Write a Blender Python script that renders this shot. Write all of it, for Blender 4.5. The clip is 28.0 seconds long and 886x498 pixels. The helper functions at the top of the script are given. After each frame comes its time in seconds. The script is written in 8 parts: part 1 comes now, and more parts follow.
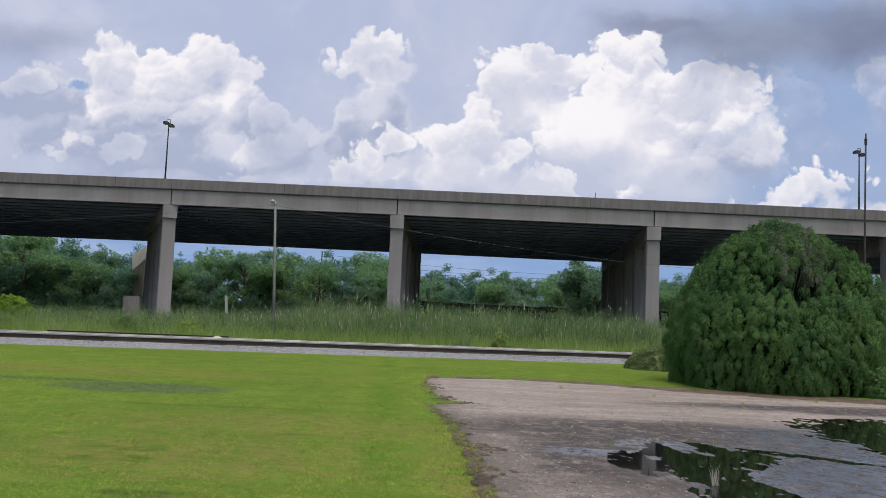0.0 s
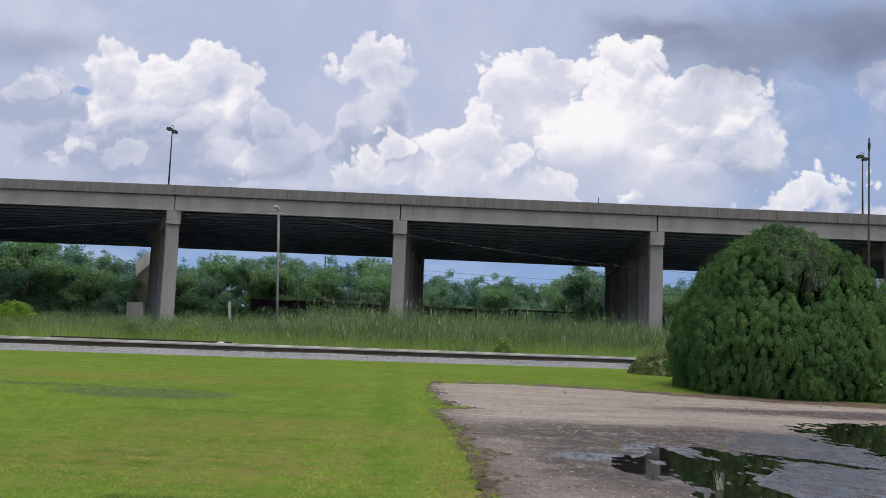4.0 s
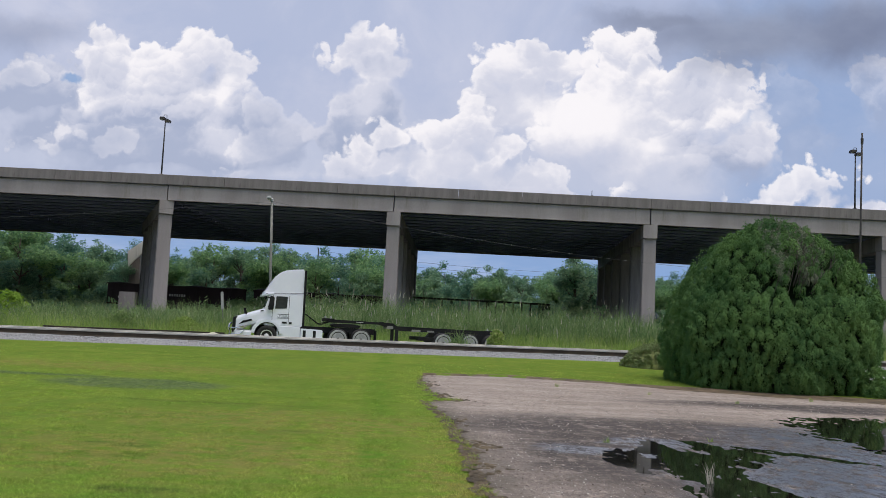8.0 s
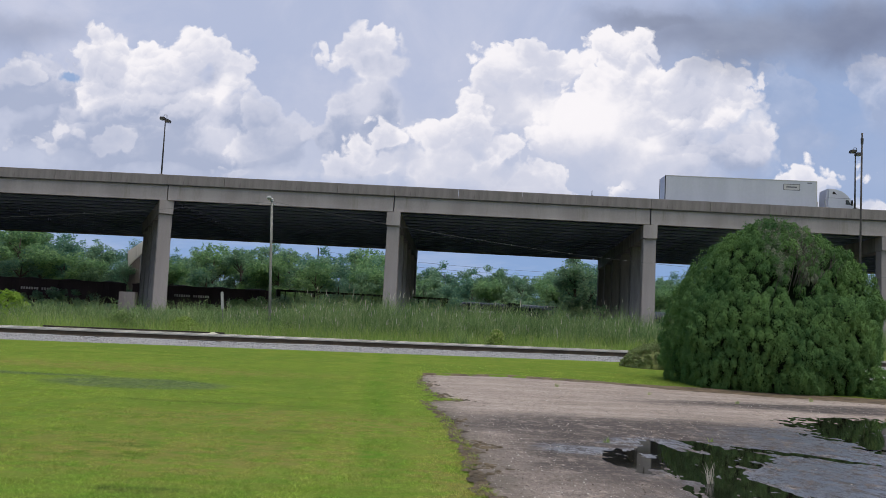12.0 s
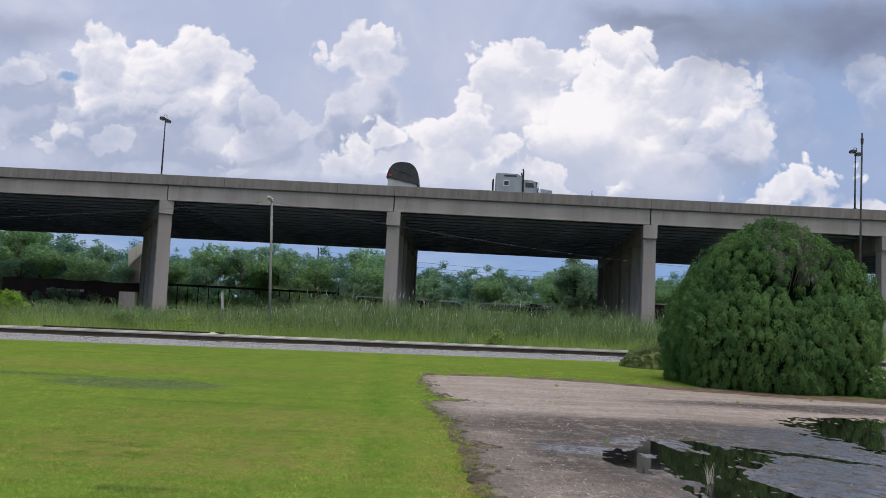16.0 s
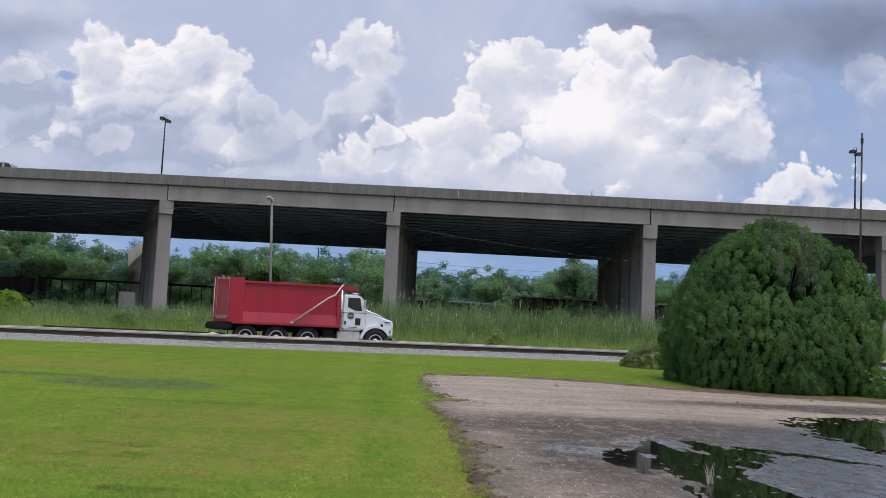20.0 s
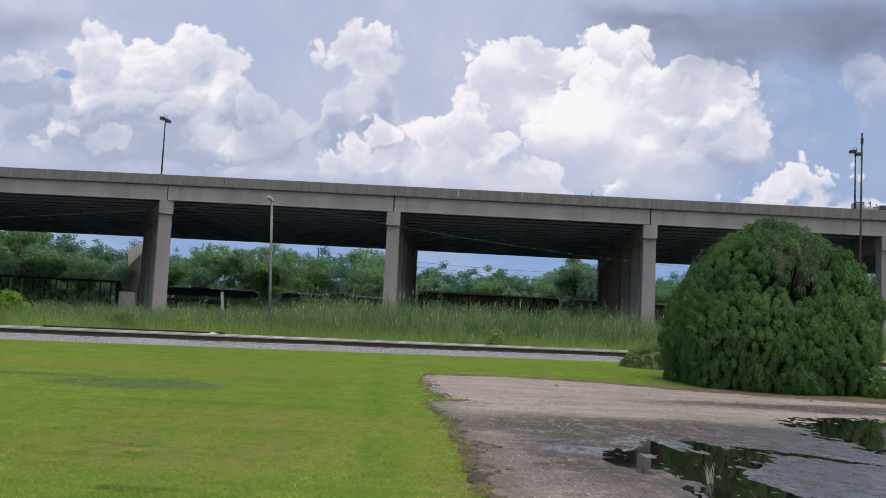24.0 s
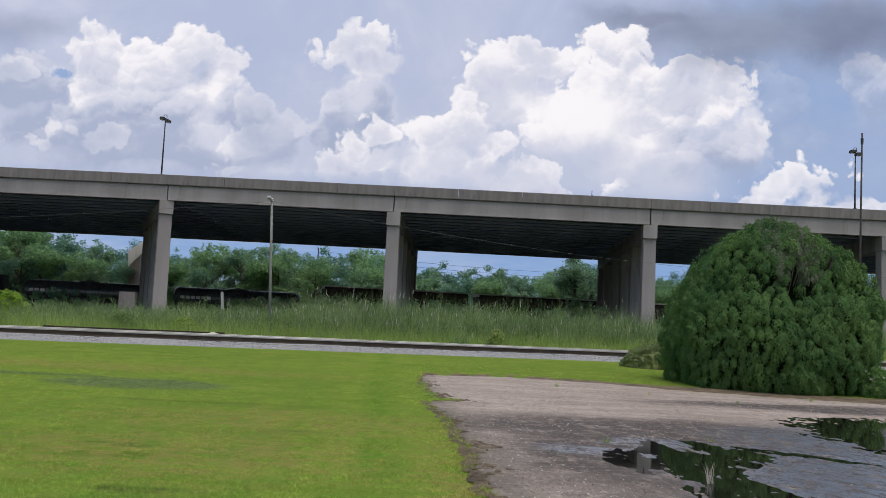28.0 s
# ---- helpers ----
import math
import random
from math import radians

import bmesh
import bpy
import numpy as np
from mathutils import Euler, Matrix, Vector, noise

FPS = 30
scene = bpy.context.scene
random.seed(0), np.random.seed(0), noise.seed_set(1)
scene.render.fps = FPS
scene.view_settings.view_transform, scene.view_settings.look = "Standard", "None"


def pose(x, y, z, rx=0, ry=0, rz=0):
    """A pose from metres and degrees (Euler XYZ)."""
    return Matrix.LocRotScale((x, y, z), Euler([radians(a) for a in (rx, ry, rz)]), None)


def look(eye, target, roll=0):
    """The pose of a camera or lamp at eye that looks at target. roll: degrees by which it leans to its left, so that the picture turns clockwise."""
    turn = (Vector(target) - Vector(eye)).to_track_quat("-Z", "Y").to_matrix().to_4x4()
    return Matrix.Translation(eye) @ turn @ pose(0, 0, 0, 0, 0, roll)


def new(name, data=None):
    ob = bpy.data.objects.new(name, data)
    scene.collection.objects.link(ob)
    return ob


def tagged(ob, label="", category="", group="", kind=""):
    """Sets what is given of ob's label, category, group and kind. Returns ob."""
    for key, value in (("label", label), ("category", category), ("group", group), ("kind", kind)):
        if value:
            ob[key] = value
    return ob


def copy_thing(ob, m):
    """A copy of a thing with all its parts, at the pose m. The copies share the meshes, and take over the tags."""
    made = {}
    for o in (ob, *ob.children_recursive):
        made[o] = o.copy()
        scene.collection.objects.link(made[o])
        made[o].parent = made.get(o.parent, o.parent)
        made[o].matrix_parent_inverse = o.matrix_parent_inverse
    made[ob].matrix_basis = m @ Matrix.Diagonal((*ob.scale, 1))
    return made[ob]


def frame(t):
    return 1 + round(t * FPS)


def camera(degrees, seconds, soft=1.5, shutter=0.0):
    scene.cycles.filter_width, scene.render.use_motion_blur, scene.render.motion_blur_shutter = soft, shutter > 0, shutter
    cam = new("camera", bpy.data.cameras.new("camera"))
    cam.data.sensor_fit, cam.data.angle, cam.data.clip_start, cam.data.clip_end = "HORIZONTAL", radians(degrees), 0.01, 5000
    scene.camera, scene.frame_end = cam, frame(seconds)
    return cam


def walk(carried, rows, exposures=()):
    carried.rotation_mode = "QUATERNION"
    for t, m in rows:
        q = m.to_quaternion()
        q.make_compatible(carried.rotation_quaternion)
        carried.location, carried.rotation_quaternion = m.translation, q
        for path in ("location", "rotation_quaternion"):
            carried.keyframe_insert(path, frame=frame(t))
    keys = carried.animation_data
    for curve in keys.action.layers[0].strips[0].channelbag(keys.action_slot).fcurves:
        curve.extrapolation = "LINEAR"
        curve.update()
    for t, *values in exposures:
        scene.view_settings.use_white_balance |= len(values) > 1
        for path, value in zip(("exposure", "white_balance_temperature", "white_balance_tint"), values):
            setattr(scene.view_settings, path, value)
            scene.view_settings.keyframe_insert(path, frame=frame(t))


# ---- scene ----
EYE = (0.0, 0.0, 1.55)
PITCH, ROLL = 4.606, 2.7
cam = camera(53.66, 28.0, soft=0.4)


def aim(turn, tilt, roll, dx=0.0, dz=0.0):
    """The camera's pose: turned right, tilted up and rolled, in degrees."""
    p, h = radians(tilt), radians(turn)
    eye = Vector(EYE) + Vector((dx, 0, dz))
    way = Vector((math.sin(h) * math.cos(p), math.cos(h) * math.cos(p), math.sin(p)))
    return look(eye, eye + way, roll)


PATH = [
    (0.0, aim(-0.246, 4.781, 2.430, 0.004, -0.002)),
    (0.5, aim(-0.304, 4.842, 2.339, 0.000, -0.001)),
    (1.0, aim(-0.391, 4.873, 2.242, 0.016, 0.007)),
    (1.5, aim(-0.442, 4.937, 2.262, 0.008, -0.012)),
    (2.0, aim(-0.509, 5.003, 2.164, 0.011, -0.010)),
    (2.5, aim(-0.577, 5.119, 2.151, 0.013, -0.011)),
    (3.0, aim(-0.635, 5.234, 2.147, 0.009, -0.015)),
    (3.5, aim(-0.572, 5.203, 2.232, 0.000, -0.018)),
    (5.5, aim(-0.186, 4.803, 2.540, -0.001, -0.000)),
    (6.0, aim(-0.091, 4.690, 2.589, 0.003, -0.000)),
    (6.5, aim(0, PITCH, ROLL)),
    (7.0, aim(0, PITCH, ROLL)), (28.0, aim(0, PITCH, ROLL)),
]
walk(cam, PATH)

# ---- daylight: bright sun behind thin cloud, wide and soft ----
SUN_EL, SUN_AZ = 70.0, 150.0          # degrees; azimuth clockwise from +Y
world = bpy.data.worlds.new("sky")
scene.world = world
world.use_nodes = True
wn = world.node_tree.nodes
sky = wn.new("ShaderNodeTexSky")
sky.sky_type, sky.sun_disc = "NISHITA", False
sky.sun_elevation, sky.sun_rotation = radians(SUN_EL), radians(SUN_AZ)
sky.air_density, sky.dust_density = 1.2, 3.0
wn["Background"].inputs["Strength"].default_value = 0.15
world.node_tree.links.new(sky.outputs[0], wn["Background"].inputs["Color"])
sun_data = bpy.data.lights.new("sun", "SUN")
sun_data.energy, sun_data.angle, sun_data.color = 1.2, radians(30), (1.0, 0.95, 0.88)
sun = new("sun", sun_data)
_e, _a = radians(SUN_EL), radians(SUN_AZ)
sun.matrix_basis = look(Vector((math.sin(_a) * math.cos(_e), math.cos(_a) * math.cos(_e), math.sin(_e))) * 200, (0, 0, 0))
scene.view_settings.exposure = 0.0

# ---- materials ----


class Nodes:
    """Shortcuts for building a node tree."""

    def __init__(self, tree):
        self.t, self.n, self.l = tree, tree.nodes, tree.links

    def put(self, socket, value):
        if isinstance(value, bpy.types.NodeSocket):
            self.l.new(value, socket)
        else:
            if isinstance(value, tuple) and len(value) == 3 and socket.type == "RGBA":
                value = (*value, 1.0)
            socket.default_value = value

    def math(self, op, a, b=0.0, c=None, clamp=False):
        n = self.n.new("ShaderNodeMath")
        n.operation, n.use_clamp = op, clamp
        self.put(n.inputs[0], a)
        self.put(n.inputs[1], b)
        if c is not None:
            self.put(n.inputs[2], c)
        return n.outputs[0]

    def vec(self, op, a, b=(0.0, 0.0, 0.0), c=None):
        n = self.n.new("ShaderNodeVectorMath")
        n.operation = op
        self.put(n.inputs[0], a)
        self.put(n.inputs[1], b)
        if c is not None:
            self.put(n.inputs[2], c)
        return n.outputs["Value"] if op in ("LENGTH", "DISTANCE", "DOT_PRODUCT") else n.outputs[0]

    def scale(self, a, k):
        n = self.n.new("ShaderNodeVectorMath")
        n.operation = "SCALE"
        self.put(n.inputs[0], a)
        self.put(n.inputs["Scale"], k)
        return n.outputs[0]

    def split(self, a):
        n = self.n.new("ShaderNodeSeparateXYZ")
        self.put(n.inputs[0], a)
        return n.outputs

    def join(self, x, y, z=0.0):
        n = self.n.new("ShaderNodeCombineXYZ")
        for s, v in zip(n.inputs, (x, y, z)):
            self.put(s, v)
        return n.outputs[0]

    def noise(self, at, scale, detail=4.0, rough=0.55, distort=0.0, colour=False):
        n = self.n.new("ShaderNodeTexNoise")
        self.put(n.inputs["Vector"], at)
        n.inputs["Scale"].default_value, n.inputs["Detail"].default_value = scale, detail
        n.inputs["Roughness"].default_value, n.inputs["Distortion"].default_value = rough, distort
        return n.outputs["Color"] if colour else n.outputs["Fac"]

    def step(self, x, lo, hi, a=0.0, b=1.0):
        n = self.n.new("ShaderNodeMapRange")
        n.interpolation_type = "SMOOTHSTEP"
        self.put(n.inputs["Value"], x)
        for k, v in (("From Min", lo), ("From Max", hi), ("To Min", a), ("To Max", b)):
            n.inputs[k].default_value = v
        return n.outputs["Result"]

    def mix(self, f, a, b):
        n = self.n.new("ShaderNodeMix")
        n.data_type = "RGBA"
        self.put(n.inputs["Factor"], f)
        self.put(n.inputs[6], a)
        self.put(n.inputs[7], b)
        return n.outputs[2]

    def coord(self, kind="Object"):
        return self.n.new("ShaderNodeTexCoord").outputs[kind]

    def place(self):
        return self.n.new("ShaderNodeNewGeometry").outputs["Position"]

    def island(self):
        return self.n.new("ShaderNodeNewGeometry").outputs["Random Per Island"]

    def each(self):
        return self.n.new("ShaderNodeObjectInfo").outputs["Random"]

    def bump(self, height, strength, distance=0.02):
        n = self.n.new("ShaderNodeBump")
        self.put(n.inputs["Height"], height)
        n.inputs["Strength"].default_value, n.inputs["Distance"].default_value = strength, distance
        return n.outputs[0]


def blank(name):
    m = bpy.data.materials.new(name)
    m.use_nodes = True
    k = Nodes(m.node_tree)
    return m, k, m.node_tree.nodes["Principled BSDF"]


def surface(name, a, b, rough=0.7, metal=0.0, coarse=0.6, fine=14.0, relief=0.25, grime=None, streak=False, coat=0.0, each=0.0, gloss=0.5):
    """A worn surface: colour a to b in broad blotches and fine grain, dirt on top, fine relief."""
    m, k, p = blank(name)
    at = k.coord()
    if streak:
        at2 = k.vec("MULTIPLY", at, (1.0, 1.0, 0.12))
    else:
        at2 = at
    broad = k.noise(at2, coarse, 5, 0.6)
    grain = k.noise(at, fine, 4, 0.65)
    f = k.step(k.math("ADD", k.math("MULTIPLY", broad, 0.7), k.math("MULTIPLY", grain, 0.3)), 0.36, 0.64)
    col = k.mix(f, a, b)
    if each:
        col = k.mix(k.math("MULTIPLY", k.each(), each), col, b)
    if grime:
        spots = k.step(k.noise(at2, coarse * 3.1, 6, 0.7), 0.56, 0.72)
        col = k.mix(k.math("MULTIPLY", spots, 0.6), col, grime)
    k.put(p.inputs["Base Color"], col)
    k.put(p.inputs["Roughness"], k.step(grain, 0.2, 0.8, max(rough - 0.12, 0.05), min(rough + 0.12, 1.0)))
    p.inputs["Metallic"].default_value = metal
    p.inputs["Coat Weight"].default_value = coat
    p.inputs["Specular IOR Level"].default_value = gloss
    if relief:
        k.put(p.inputs["Normal"], k.bump(grain, relief))
    return m


def foliage(name, dark, light, pale=None, rough=0.55, through_light=0.3, patch=0.35, single=0.55):
    """Leaves: each its own tint, broad patches, some light coming through."""
    m, k, p = blank(name)
    f = k.math("ADD", k.math("MULTIPLY", k.island(), single), k.math("MULTIPLY", k.noise(k.place(), patch, 4, 0.6), 1.05 - single))
    col = k.mix(k.step(f, 0.2, 0.85), dark, light)
    if pale:
        col = k.mix(k.step(k.math("ADD", k.island(), k.noise(k.place(), 0.9, 3)), 1.25, 1.5), col, pale)
    k.put(p.inputs["Base Color"], col)
    p.inputs["Roughness"].default_value = rough
    p.inputs["Specular IOR Level"].default_value = 0.25
    tr = k.n.new("ShaderNodeBsdfTranslucent")
    k.put(tr.inputs["Color"], col)
    mx = k.n.new("ShaderNodeMixShader")
    mx.inputs[0].default_value = through_light
    k.l.new(p.outputs[0], mx.inputs[1])
    k.l.new(tr.outputs[0], mx.inputs[2])
    k.l.new(mx.outputs[0], k.n["Material Output"].inputs["Surface"])
    return m


def ellipse_mask(k, at, cx, cy, rx, ry, soft=0.5):
    d = k.vec("LENGTH", k.vec("MULTIPLY", k.vec("SUBTRACT", at, (cx, cy, 0.0)), (1 / rx, 1 / ry, 0.0)))
    return k.step(d, 1.0 - soft, 1.0 + soft, 1.0, 0.0)


CONCRETE = surface("weathered_concrete", (0.245, 0.22, 0.213), (0.335, 0.305, 0.297), 0.85, 0, 0.35, 9, 0.15, (0.20, 0.18, 0.15), True)
CONCRETE_PARAPET = surface("stained_parapet_concrete", (0.152, 0.135, 0.127), (0.238, 0.214, 0.205), 0.9, 0, 1.1, 9, 0.2, (0.085, 0.07, 0.068), True, each=0.3)
# Dark bluish copy of the concrete: the deck's underside shade is in the colour.
CONCRETE_SHADE = surface("underside_shade_concrete", (0.17, 0.20, 0.33), (0.23, 0.26, 0.41), 0.9, 0, 0.3, 8, 0.15, (0.11, 0.11, 0.12), True)
# Paler copy for the cap end: the daylight on it is put into the colour.
CONCRETE_PALE = surface("lit_pale_concrete", (0.62, 0.63, 0.60), (0.76, 0.77, 0.73), 0.85, 0, 0.6, 9, 0.1, (0.45, 0.46, 0.42), True)
# Inner columns and caps: deck shade put into the colour, plus rain streaks.
CONCRETE_INNER = surface("shaded_streaked_concrete", (0.125, 0.12, 0.125), (0.24, 0.228, 0.225), 0.92, 0, 0.9, 9, 0.15, (0.08, 0.075, 0.073), True)
# Near-black colour for the shadow line below the parapet.
LIP_SHADE = surface("lip_shade_black", (0.045, 0.04, 0.038), (0.10, 0.09, 0.085), 0.95, 0, 1.0, 10, 0.2, (0.14, 0.125, 0.115), True)
ASPHALT = surface("road_asphalt", (0.045, 0.045, 0.047), (0.07, 0.068, 0.066), 0.85, 0, 0.7, 30, 0.4)
STEEL_RAIL = surface("worn_rail_steel", (0.32, 0.31, 0.285), (0.45, 0.43, 0.40), 0.5, 0.35, 0.5, 20, 0.05)
RED_DUSTY = surface("dusty_red_panel", (0.22, 0.03, 0.042), (0.29, 0.05, 0.06), 0.7, 0, 0.8, 8, 0.02, (0.22, 0.09, 0.09), True)
RUST = surface("rusty_rail_side", (0.030, 0.023, 0.016), (0.06, 0.045, 0.03), 0.9, 0.1, 2.0, 25, 0.3)
TIE_WOOD = surface("creosote_timber", (0.03, 0.024, 0.02), (0.075, 0.06, 0.048), 0.95, 0, 2.0, 22, 0.5, each=0.5)
GALV = surface("galvanised_steel", (0.26, 0.27, 0.27), (0.38, 0.39, 0.39), 0.5, 0.6, 1.5, 20, 0.05)
POLE_GREY = surface("weathered_grey_pole", (0.17, 0.17, 0.15), (0.25, 0.245, 0.22), 0.8, 0, 1.2, 18, 0.2)
DARK_POLE = surface("dark_weathered_pole", (0.035, 0.032, 0.032), (0.07, 0.06, 0.055), 0.85, 0, 1.2, 18, 0.2)
BLACK_STEEL = surface("black_painted_steel", (0.010, 0.010, 0.011), (0.022, 0.021, 0.021), 0.65, 0, 1.3, 20, 0.05, (0.035, 0.032, 0.03), gloss=0.15)
RUBBER = surface("tyre_rubber", (0.02, 0.02, 0.02), (0.045, 0.042, 0.04), 0.85, 0, 4, 40, 0.2, gloss=0.2)
TYRE_GREY = surface("chalky_tyre_sidewall", (0.26, 0.26, 0.26), (0.40, 0.40, 0.40), 0.9, 0, 4, 30, 0.1)
WHITE_PAINT = surface("white_truck_paint", (0.74, 0.75, 0.81), (0.78, 0.79, 0.84), 0.4, 0, 0.8, 6, 0.0, None, False, 0.25)
OFF_WHITE = surface("dull_white_panel", (0.41, 0.42, 0.46), (0.47, 0.48, 0.52), 0.45, 0, 0.5, 5, 0.0, None, True)
RED_PAINT = surface("faded_red_paint", (0.33, 0.008, 0.028), (0.41, 0.012, 0.038), 0.5, 0, 0.7, 7, 0.02, (0.25, 0.016, 0.028), True, 0.2)
SILVER_PAINT = surface("silver_truck_paint", (0.27, 0.285, 0.31), (0.34, 0.355, 0.385), 0.35, 0.35, 0.8, 6, 0.0)
CHROME = surface("polished_metal", (0.60, 0.60, 0.61), (0.72, 0.72, 0.73), 0.2, 1.0, 1.0, 10, 0.0)
WHEEL_METAL = surface("aluminium_wheel", (0.45, 0.45, 0.46), (0.60, 0.60, 0.61), 0.4, 0.7, 3, 20, 0.0)
PINK_STRIP = surface("faded_reflective_strip", (0.42, 0.12, 0.13), (0.54, 0.20, 0.20), 0.6, 0, 2, 20, 0.0)
RIM_PALE = surface("pale_painted_rim", (0.55, 0.55, 0.56), (0.68, 0.68, 0.69), 0.5, 0.1, 3, 20, 0.0)
PALE_BAR = surface("pale_tarp_arm", (0.55, 0.48, 0.47), (0.66, 0.58, 0.56), 0.5, 0, 2, 20, 0.0)
GLASS_DARK = surface("dark_vehicle_glass", (0.02, 0.025, 0.03), (0.035, 0.04, 0.045), 0.08, 0, 1, 8, 0.0)
MAROON = surface("grimy_maroon_steel", (0.034, 0.025, 0.029), (0.054, 0.038, 0.043), 0.8, 0, 0.5, 5, 0.1, (0.015, 0.011, 0.011), True, gloss=0.15)
TANK_BLACK = surface("black_tank_paint", (0.03, 0.034, 0.038), (0.05, 0.055, 0.06), 0.27, 0, 0.5, 6, 0.03, (0.05, 0.045, 0.04), True)
TARP_BLACK = surface("black_tarpaulin", (0.02, 0.02, 0.023), (0.045, 0.042, 0.045), 0.6, 0, 1.2, 12, 0.3)
LETTER_PALE = surface("pale_lettering", (0.45, 0.42, 0.42), (0.6, 0.57, 0.56), 0.7, 0, 2, 20, 0.0)
LETTER_DARK = surface("dark_lettering", (0.05, 0.05, 0.06), (0.1, 0.1, 0.11), 0.6, 0, 2, 20, 0.0)
GREY_STEEL = surface("pale_grey_steel", (0.34, 0.34, 0.33), (0.46, 0.45, 0.43), 0.6, 0, 0.8, 8, 0.05, (0.2, 0.18, 0.16), True)
BARK = surface("tree_bark", (0.07, 0.055, 0.042), (0.15, 0.125, 0.10), 0.95, 0, 1.5, 16, 0.6)
WHITE_PETAL = surface("white_petals", (0.68, 0.68, 0.64), (0.8, 0.8, 0.77), 0.6, 0, 3, 20, 0.0)
STONE_PALE = surface("mossy_pale_stone", (0.42, 0.44, 0.26), (0.58, 0.57, 0.44), 0.9, 0, 3, 18, 0.4)
SOIL = surface("mossy_soil", (0.075, 0.052, 0.028), (0.19, 0.135, 0.08), 0.95, 0, 2.0, 14, 0.9, (0.13, 0.18, 0.03))
SOIL_DARK = surface("dark_turf_soil", (0.06, 0.045, 0.026), (0.16, 0.12, 0.07), 0.95, 0, 2.0, 14, 0.9, (0.075, 0.095, 0.025))
CABLE = surface("black_cable", (0.02, 0.02, 0.022), (0.05, 0.05, 0.052), 0.6, 0, 3, 20, 0.0)
CABLE_PALE = surface("weathered_cable", (0.09, 0.09, 0.095), (0.14, 0.14, 0.145), 0.6, 0, 3, 20, 0.0)

# Distance haze is mixed into these three tree greens as extra blue.
TREE_LEAF = foliage("tree_leaves", (0.145, 0.275, 0.175), (0.33, 0.49, 0.27), (0.37, 0.50, 0.31), 0.6, 0.6, 0.12)
TREE_LEAF_PALE = foliage("pale_tree_leaves", (0.15, 0.29, 0.135), (0.33, 0.49, 0.21), None, 0.6, 0.6, 0.15)
TREE_LEAF_DEEP = foliage("deep_tree_leaves", (0.10, 0.225, 0.155), (0.245, 0.40, 0.25), None, 0.6, 0.6, 0.15)
BUSH_LEAF = foliage("arborvitae_sprays", (0.046, 0.125, 0.042), (0.185, 0.315, 0.09), None, 0.85, 0.25, 0.9, 0.24)
BUSH_DRY = foliage("thin_dry_sprays", (0.11, 0.145, 0.085), (0.22, 0.245, 0.155), None, 0.8, 0.15, 0.8)
BUSH_TWIG = surface("dead_arborvitae_twigs", (0.085, 0.07, 0.06), (0.17, 0.145, 0.125), 0.9, 0, 3, 20, 0.3)
# Near-black, no gloss: the shade between the sprays is put into the core's colour.
BUSH_CORE = surface("gap_shade_core", (0.008, 0.014, 0.007), (0.016, 0.026, 0.012), 0.95, 0, 2, 18, 0.5)
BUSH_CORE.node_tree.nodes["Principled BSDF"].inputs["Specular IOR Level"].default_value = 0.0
SHRUB_LEAF = foliage("mottled_shrub_leaves", (0.17, 0.23, 0.085), (0.28, 0.35, 0.135), (0.30, 0.28, 0.17), 0.7, 0.4, 1.6, 0.3)
SHRUB_CORE = surface("leaf_fill_green", (0.17, 0.19, 0.075), (0.25, 0.28, 0.11), 0.95, 0, 3, 14, 0.8, gloss=0.0)
REED = foliage("reed_blades", (0.105, 0.19, 0.06), (0.33, 0.445, 0.165), (0.44, 0.46, 0.26), 0.6, 0.5, 0.3, 0.5)
REED_PLUME = foliage("reed_plumes", (0.42, 0.38, 0.31), (0.64, 0.60, 0.50), None, 0.9, 0.3, 0.3)
VERGE = foliage("verge_grass", (0.22, 0.33, 0.07), (0.42, 0.54, 0.14), (0.48, 0.48, 0.22), 0.6, 0.45, 0.3)
LIME_LEAF = foliage("lime_green_leaves", (0.20, 0.34, 0.04), (0.38, 0.54, 0.09), None, 0.55, 0.5, 0.6)


